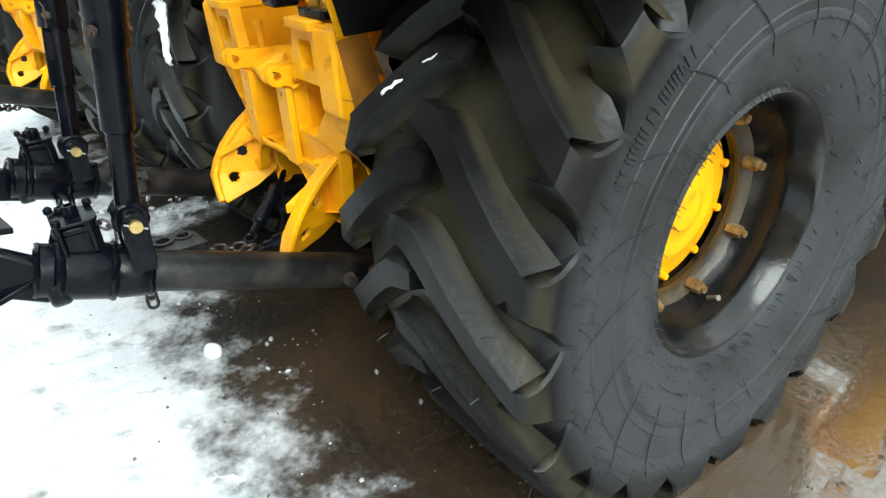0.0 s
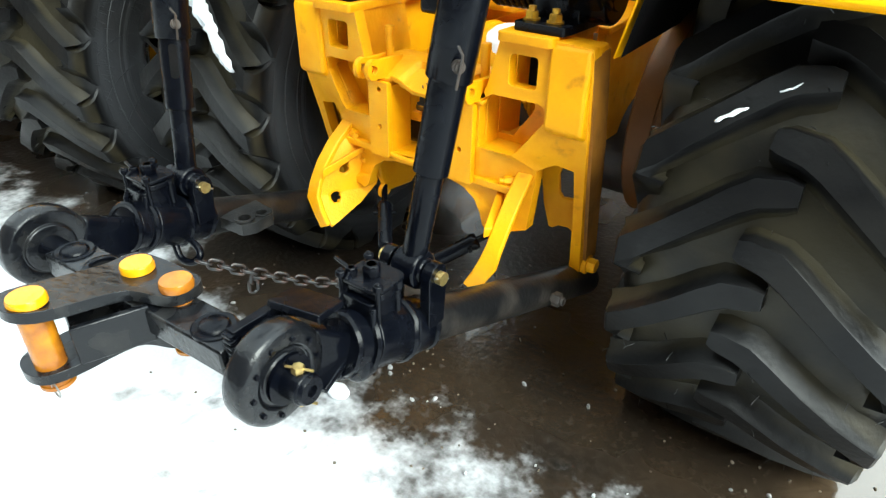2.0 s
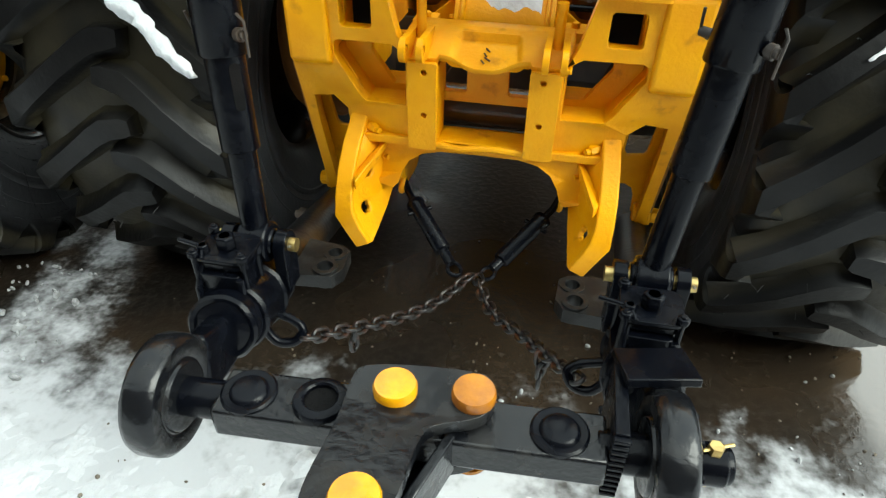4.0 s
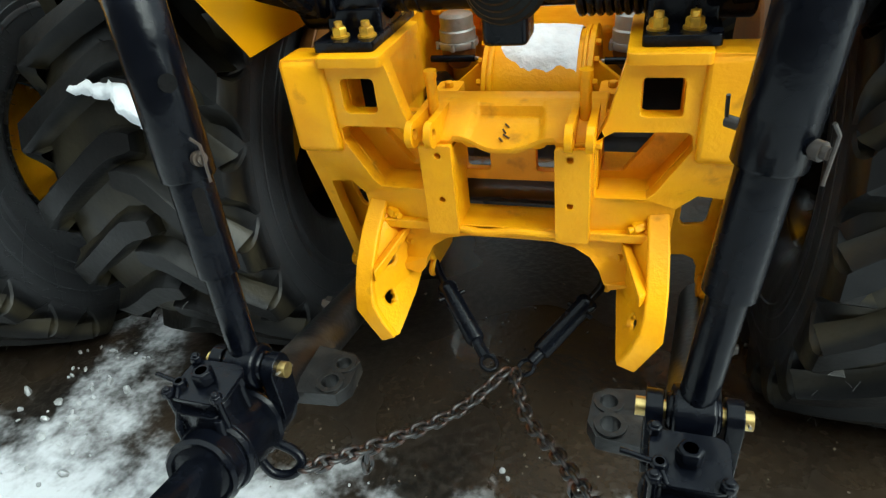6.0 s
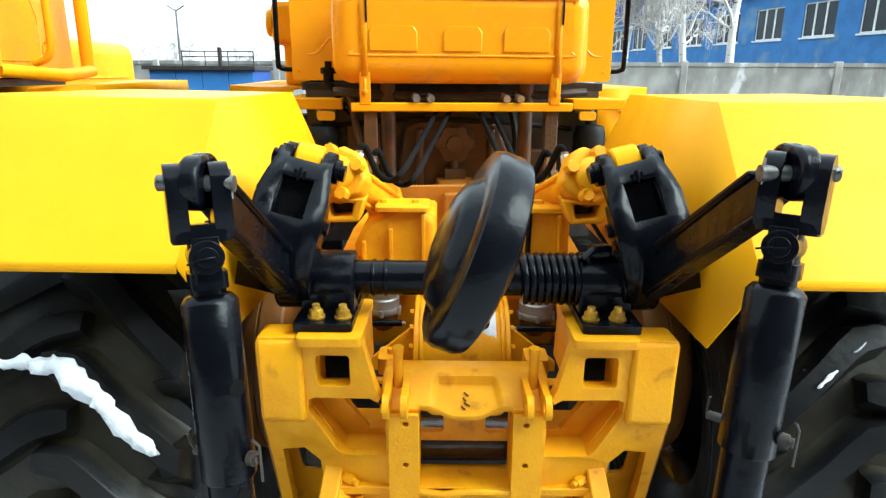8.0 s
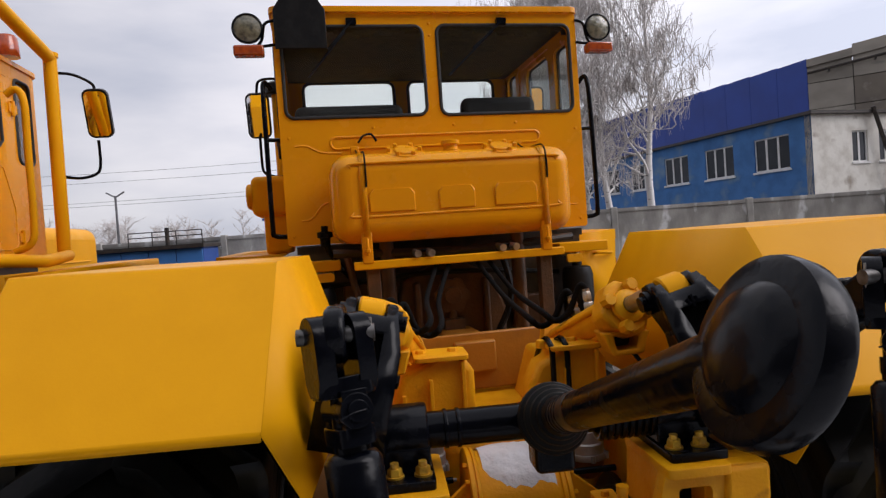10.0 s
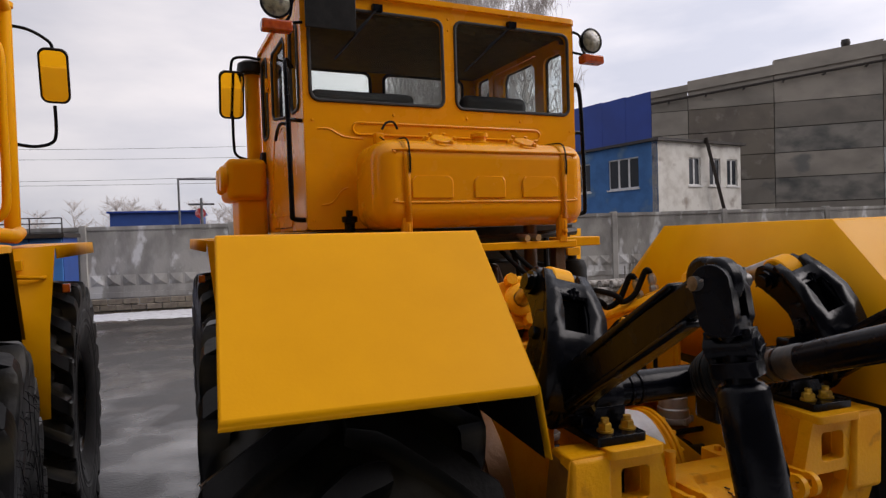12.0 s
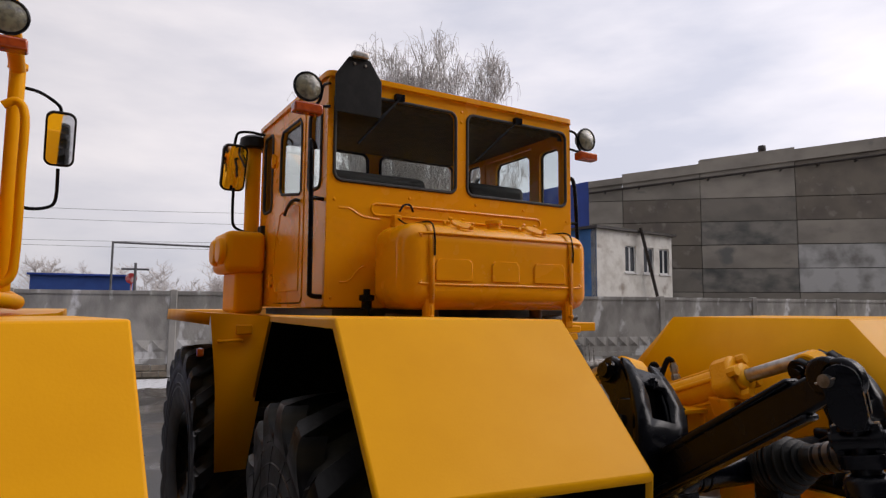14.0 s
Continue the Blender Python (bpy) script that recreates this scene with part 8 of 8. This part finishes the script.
rod(bm, m_gable @ Vector((10.1, 0.1, hall_top(10.1))), m_gable @ Vector((10.1, 0.1, hall_top(10.1) + 0.5)), 0.05, n=8)
lathe(bm, [(0, 0.4), (0.2, 0.45), (0.24, 0.6), (0.2, 0.8), (0, 0.85)], m_gable @ pose(10.1, 0.1, hall_top(10.1)), 12)
part("roof_vent", bm, DARK, hall, "small dark roof vent")
m_blue = wall_pose(KNEE + side_dir * 36, -side_dir)
for k in range(18):
    bm = bmesh.new()
    box(bm, 2.0 * k + 0.01, 2.0 * k + 1.99, 0.0, 0.25, 3.0, 9.8 + 0.05 * (17 - k), m_blue)
    part("cladding_panel", bm, CLADDING, hall, "blue sheet cladding")

# ---- birches behind the fence ----
BARK = material("birch_bark", (0.74, 0.72, 0.70), 0.8, second=(0.10, 0.09, 0.085), scale=5, low=0.60, high=0.68, bump=0.3, bump_scale=30, stretch=(1, 1, 2.4))
TWIG = material("bare_twigs", (0.66, 0.62, 0.60), 0.8, second=(0.44, 0.40, 0.37), scale=1.5)


def make_birch(x, y, height, seed, lean, girth):
    """A bare birch: leaning trunk, rising limbs with side branches, and fine twigs that droop at the ends."""
    rnd = random.Random(seed)
    tree = thing("birch_tree", "leafless white-barked birch with drooping twigs behind the fence", "tree", pose(x, y, 0), "birches behind the fence")
    bm = bmesh.new()
    trunk = [Vector((lean * (z / height) ** 1.4 + 0.12 * math.sin(z * 0.9 + seed), 0.1 * math.cos(z * 0.7 + seed), z)) for z in [height * i / 14 for i in range(15)]]
    sweep(bm, trunk, [girth * (1 - 0.92 * (i / 14) ** 0.9) for i in range(15)], 9)
    limbs = []

    def limb(p, ln, r, out, rise, level):
        pts = [p, p + out * ln * 0.3 + Vector((0, 0, ln * rise * 0.45)), p + out * ln * 0.62 + Vector((0, 0, ln * rise * 0.9)), p + out * ln + Vector((0, 0, ln * (rise - 0.12)))]
        pts = [q + Vector((rnd.gauss(0, 0.07), rnd.gauss(0, 0.07), rnd.gauss(0, 0.06))) * (k > 0) for k, q in enumerate(curve(pts, 3))]
        sweep(bm, pts, [r * (1 - 0.8 * k / (len(pts) - 1)) for k in range(len(pts))], 5 if level == 0 else 4)
        limbs.append(pts)
        if level == 0:
            for k in range(4):
                q = pts[rnd.randrange(3, len(pts))]
                turn = Matrix.Rotation(rnd.uniform(-1.1, 1.1), 4, "Z")
                limb(q, ln * rnd.uniform(0.3, 0.55), r * 0.5, turn @ out, rise + rnd.uniform(-0.5, 0.4), 1)

    for i in range(30):
        t = rnd.uniform(0.26, 0.96)
        k = min(int(t * 14), 13)
        a = rnd.uniform(0, 2 * math.pi)
        limb(trunk[k].lerp(trunk[k + 1], t * 14 - k), (1 - t) ** 0.7 * height * rnd.uniform(0.16, 0.30) + 0.5, girth * 0.30 * (1 - t) + 0.014, Vector((math.cos(a), math.sin(a), 0)), rnd.uniform(0.15, 1.35), 0)
    part("trunk", bm, BARK, tree, "white bark trunk and limbs", sharp=180)
    bm = bmesh.new()
    for pts in limbs:
        for i in range(6):
            p = pts[rnd.randrange(2, len(pts))]
            a = rnd.uniform(0, 2 * math.pi)
            ln = rnd.uniform(0.35, 1.0)
            out = Vector((0.45 * math.cos(a), 0.45 * math.sin(a), rnd.uniform(0.45, 1.15)))
            tw = [p, p + out * ln * 0.4, p + out * ln * 0.8, p + out * ln * 1.05 + Vector((0.10 * math.cos(a), 0.10 * math.sin(a), -0.10 * ln))]
            sweep(bm, tw, [0.012, 0.010, 0.008, 0.005], 3, caps=False)
            for h in range(2):
                q = tw[1].lerp(tw[3], rnd.random())
                e = Vector((rnd.gauss(0, 0.08), rnd.gauss(0, 0.08), -rnd.uniform(0.25, 0.75)))
                sweep(bm, [q, q + Vector((e.x, e.y, 0.04)), q + e * 0.6 + Vector((e.x, e.y, 0)), q + e], [0.008, 0.007, 0.006, 0.004], 3, caps=False)
    tagged(part("crown", bm, TWIG, tree, "bare drooping twigs", sharp=180), kind="stuff")
    return tree


for x, y, h, seed, lean, girth in ((9.1, 19.0, 11.1, 2, 0.2, 0.17), (7.55, 19.0, 10.7, 1, -0.3, 0.15), (6.95, 19.3, 9.6, 7, -0.7, 0.12), (5.75, 19.0, 9.9, 3, 0.2, 0.14), (4.95, 19.2, 9.5, 5, -0.5, 0.13)):
    make_birch(x, y, h, seed, lean, girth)

# ---- distance on the far side ----
SHED_BLUE = material("blue_shed_sheet", (0.02, 0.07, 0.28), 0.55, second=(0.015, 0.05, 0.22), scale=1.0)
kiosk = thing("kiosk", "blue metal kiosk with a black roof edge and rail", "kiosk", pose(-6.43, 15.2, 0) @ Matrix.Diagonal((1.19, 1, 1, 1)))
for k in range(4):
    bm = bmesh.new()
    box(bm, -1.15 + 0.575 * k + 0.01, -0.575 + 0.575 * k - 0.01, -0.62, -0.58, 0.15, 2.0)
    part("wall_panel", bm, material("blue_kiosk_sheet", (0.05, 0.19, 0.50), 0.5, second=(0.04, 0.16, 0.42), scale=2) if k == 0 else bpy.data.materials["blue_kiosk_sheet"], kiosk, bevel=0.008)
bm = bmesh.new()
box(bm, -1.15, 1.15, -0.57, 0.9, 0.0, 2.02)
part("body", bm, SHED_BLUE, kiosk)
bm = bmesh.new()
box(bm, -1.25, 1.2, -0.75, 1.0, 2.02, 2.12)
part("roof", bm, DARK, kiosk, "black roof edge")
bm = bmesh.new()
for z in (2.35, 2.48):
    sweep(bm, [(-0.4, -0.6, z), (1.15, -0.6, z)], 0.014, 6)
for x in (-0.4, 0.1, 0.6, 1.15):
    sweep(bm, [(x, -0.6, 2.1), (x, -0.6, 2.48)], 0.014, 6)
part("rail", bm, DARK, kiosk)
bm = bmesh.new()
rod(bm, (0.25, 0, 2.1), (0.25, 0, 2.6), 0.05, n=10)
part("flue", bm, DARK, kiosk)

bm = bmesh.new()
box(bm, -8.75, -3.1, 44, 52, 0, 3.75)
shed = tagged(part("shed", bm, SHED_BLUE), "long low blue shed beyond the fence", "shed")
bm = bmesh.new()
plate(bm, [[(-8.9, 43.8), (-2.95, 43.8), (-2.95, 52.2), (-8.9, 52.2)]], "z", 3.75, 3.87)
part("roof", bm, CLADDING, shed)

POLE = material("grey_pole", (0.16, 0.16, 0.17), 0.7, second=(0.10, 0.10, 0.10), scale=4)


def make_pole(x, y, h, lamp):
    bm = bmesh.new()
    rod(bm, (x, y, 0), (x, y, h), 0.09, 0.06, n=10)
    pole = tagged(part("street_lamp" if lamp else "utility_pole", bm, POLE), "thin grey pole in the distance", "pole", "poles in the distance")
    bm = bmesh.new()
    if lamp:
        sweep(bm, [(x - 0.5, y, h + 0.2), (x, y, h - 0.1), (x + 0.5, y, h + 0.2)], 0.05, 6)
    else:
        sweep(bm, [(x - 0.6, y, h - 0.3), (x + 0.6, y, h - 0.3)], 0.05, 6)
    part("arm", bm, POLE, pole)


make_pole(-15.7, 36.0, 5.45, True)
for x in (-40.0, 6.0):
    bm = bmesh.new()
    rod(bm, (x, 35, 0), (x, 35, 7.6), 0.13, 0.09, n=10)
    pole = tagged(part("utility_pole", bm, POLE), "grey utility pole with wires in the distance", "pole", "poles in the distance")
    for z in (5.1, 5.6, 6.6, 7.3):
        bm = bmesh.new()
        sweep(bm, [(x, 34.5, z), (x, 35.2, z)], 0.05, 6)
        part("arm", bm, POLE, pole)
for z0, z1, sag in ((7.3, 7.3, 0.7), (6.6, 6.6, 0.5), (5.6, 5.6, 0.6), (5.1, 5.1, 0.3)):
    bm = bmesh.new()
    sweep(bm, [(-40 + 46 * i / 24, 34.55, z0 + (z1 - z0) * i / 24 - sag * 4 * (i / 24) * (1 - i / 24)) for i in range(25)], 0.009, 5)
    tagged(part("overhead_wire", bm, DARK), "thin overhead wire between the poles", "wire", "overhead wires")
gantry = thing("pipe_bridge", "thin overhead pipe on posts beyond the fence", "pipe")
for pts in ([(-3.55, 30.0, 0), (-3.55, 30.0, 4.75)], [(6.0, 31.0, 0), (6.0, 31.0, 4.8)], [(-3.6, 30.0, 4.75), (6.1, 31.0, 4.8)]):
    bm = bmesh.new()
    sweep(bm, pts, 0.05, 6)
    part("pipe", bm, POLE, gantry)
make_pole(-2.6, 31.0, 3.9, False)
bm = bmesh.new()
rod(bm, (-3.0, 40, 0), (-3.0, 40, 3.6), 0.05, n=8)
lathe(bm, [(0, 0), (0.32, 0), (0.32, 0.05), (0, 0.05)], aim((-3.0, 39.95, 3.5), (-3.0, 38, 3.5)), 20)
tagged(part("road_sign", bm, material("sign_red", (0.40, 0.03, 0.03), 0.5, second=(0.6, 0.5, 0.5), scale=3)), "small round red road sign far off", "sign")

rnd = random.Random(21)
bm = bmesh.new()
for i in range(70):
    x, y = rnd.uniform(-75, 25), rnd.uniform(70, 100)
    h = rnd.uniform(3.5, 7.5)
    base = Vector((x, y, 0))
    sweep(bm, [base, base + Vector((rnd.gauss(0, 0.2), 0, h * 0.6)), base + Vector((rnd.gauss(0, 0.4), 0, h))], [0.16, 0.09, 0.03], 4, caps=False)
    for j in range(34):
        t = rnd.uniform(0.15, 0.95)
        p = base + Vector((0, 0, h * t))
        a = rnd.uniform(0, 6.28)
        ln = h * (1 - t * 0.7) * rnd.uniform(0.25, 0.5)
        q = p + Vector((math.cos(a) * ln, math.sin(a) * ln, ln * 0.7))
        sweep(bm, [p, q], [0.06, 0.02], 3, caps=False)
        for u in range(4):
            g = p.lerp(q, rnd.uniform(0.4, 1))
            sweep(bm, [g, g + Vector((rnd.gauss(0, 0.5), rnd.gauss(0, 0.5), rnd.uniform(0.1, 0.9)))], [0.03, 0.012], 3, caps=False)
tagged(part("far_woods", bm, TWIG, sharp=180), "bare grey trees along the horizon", "woods", kind="stuff")
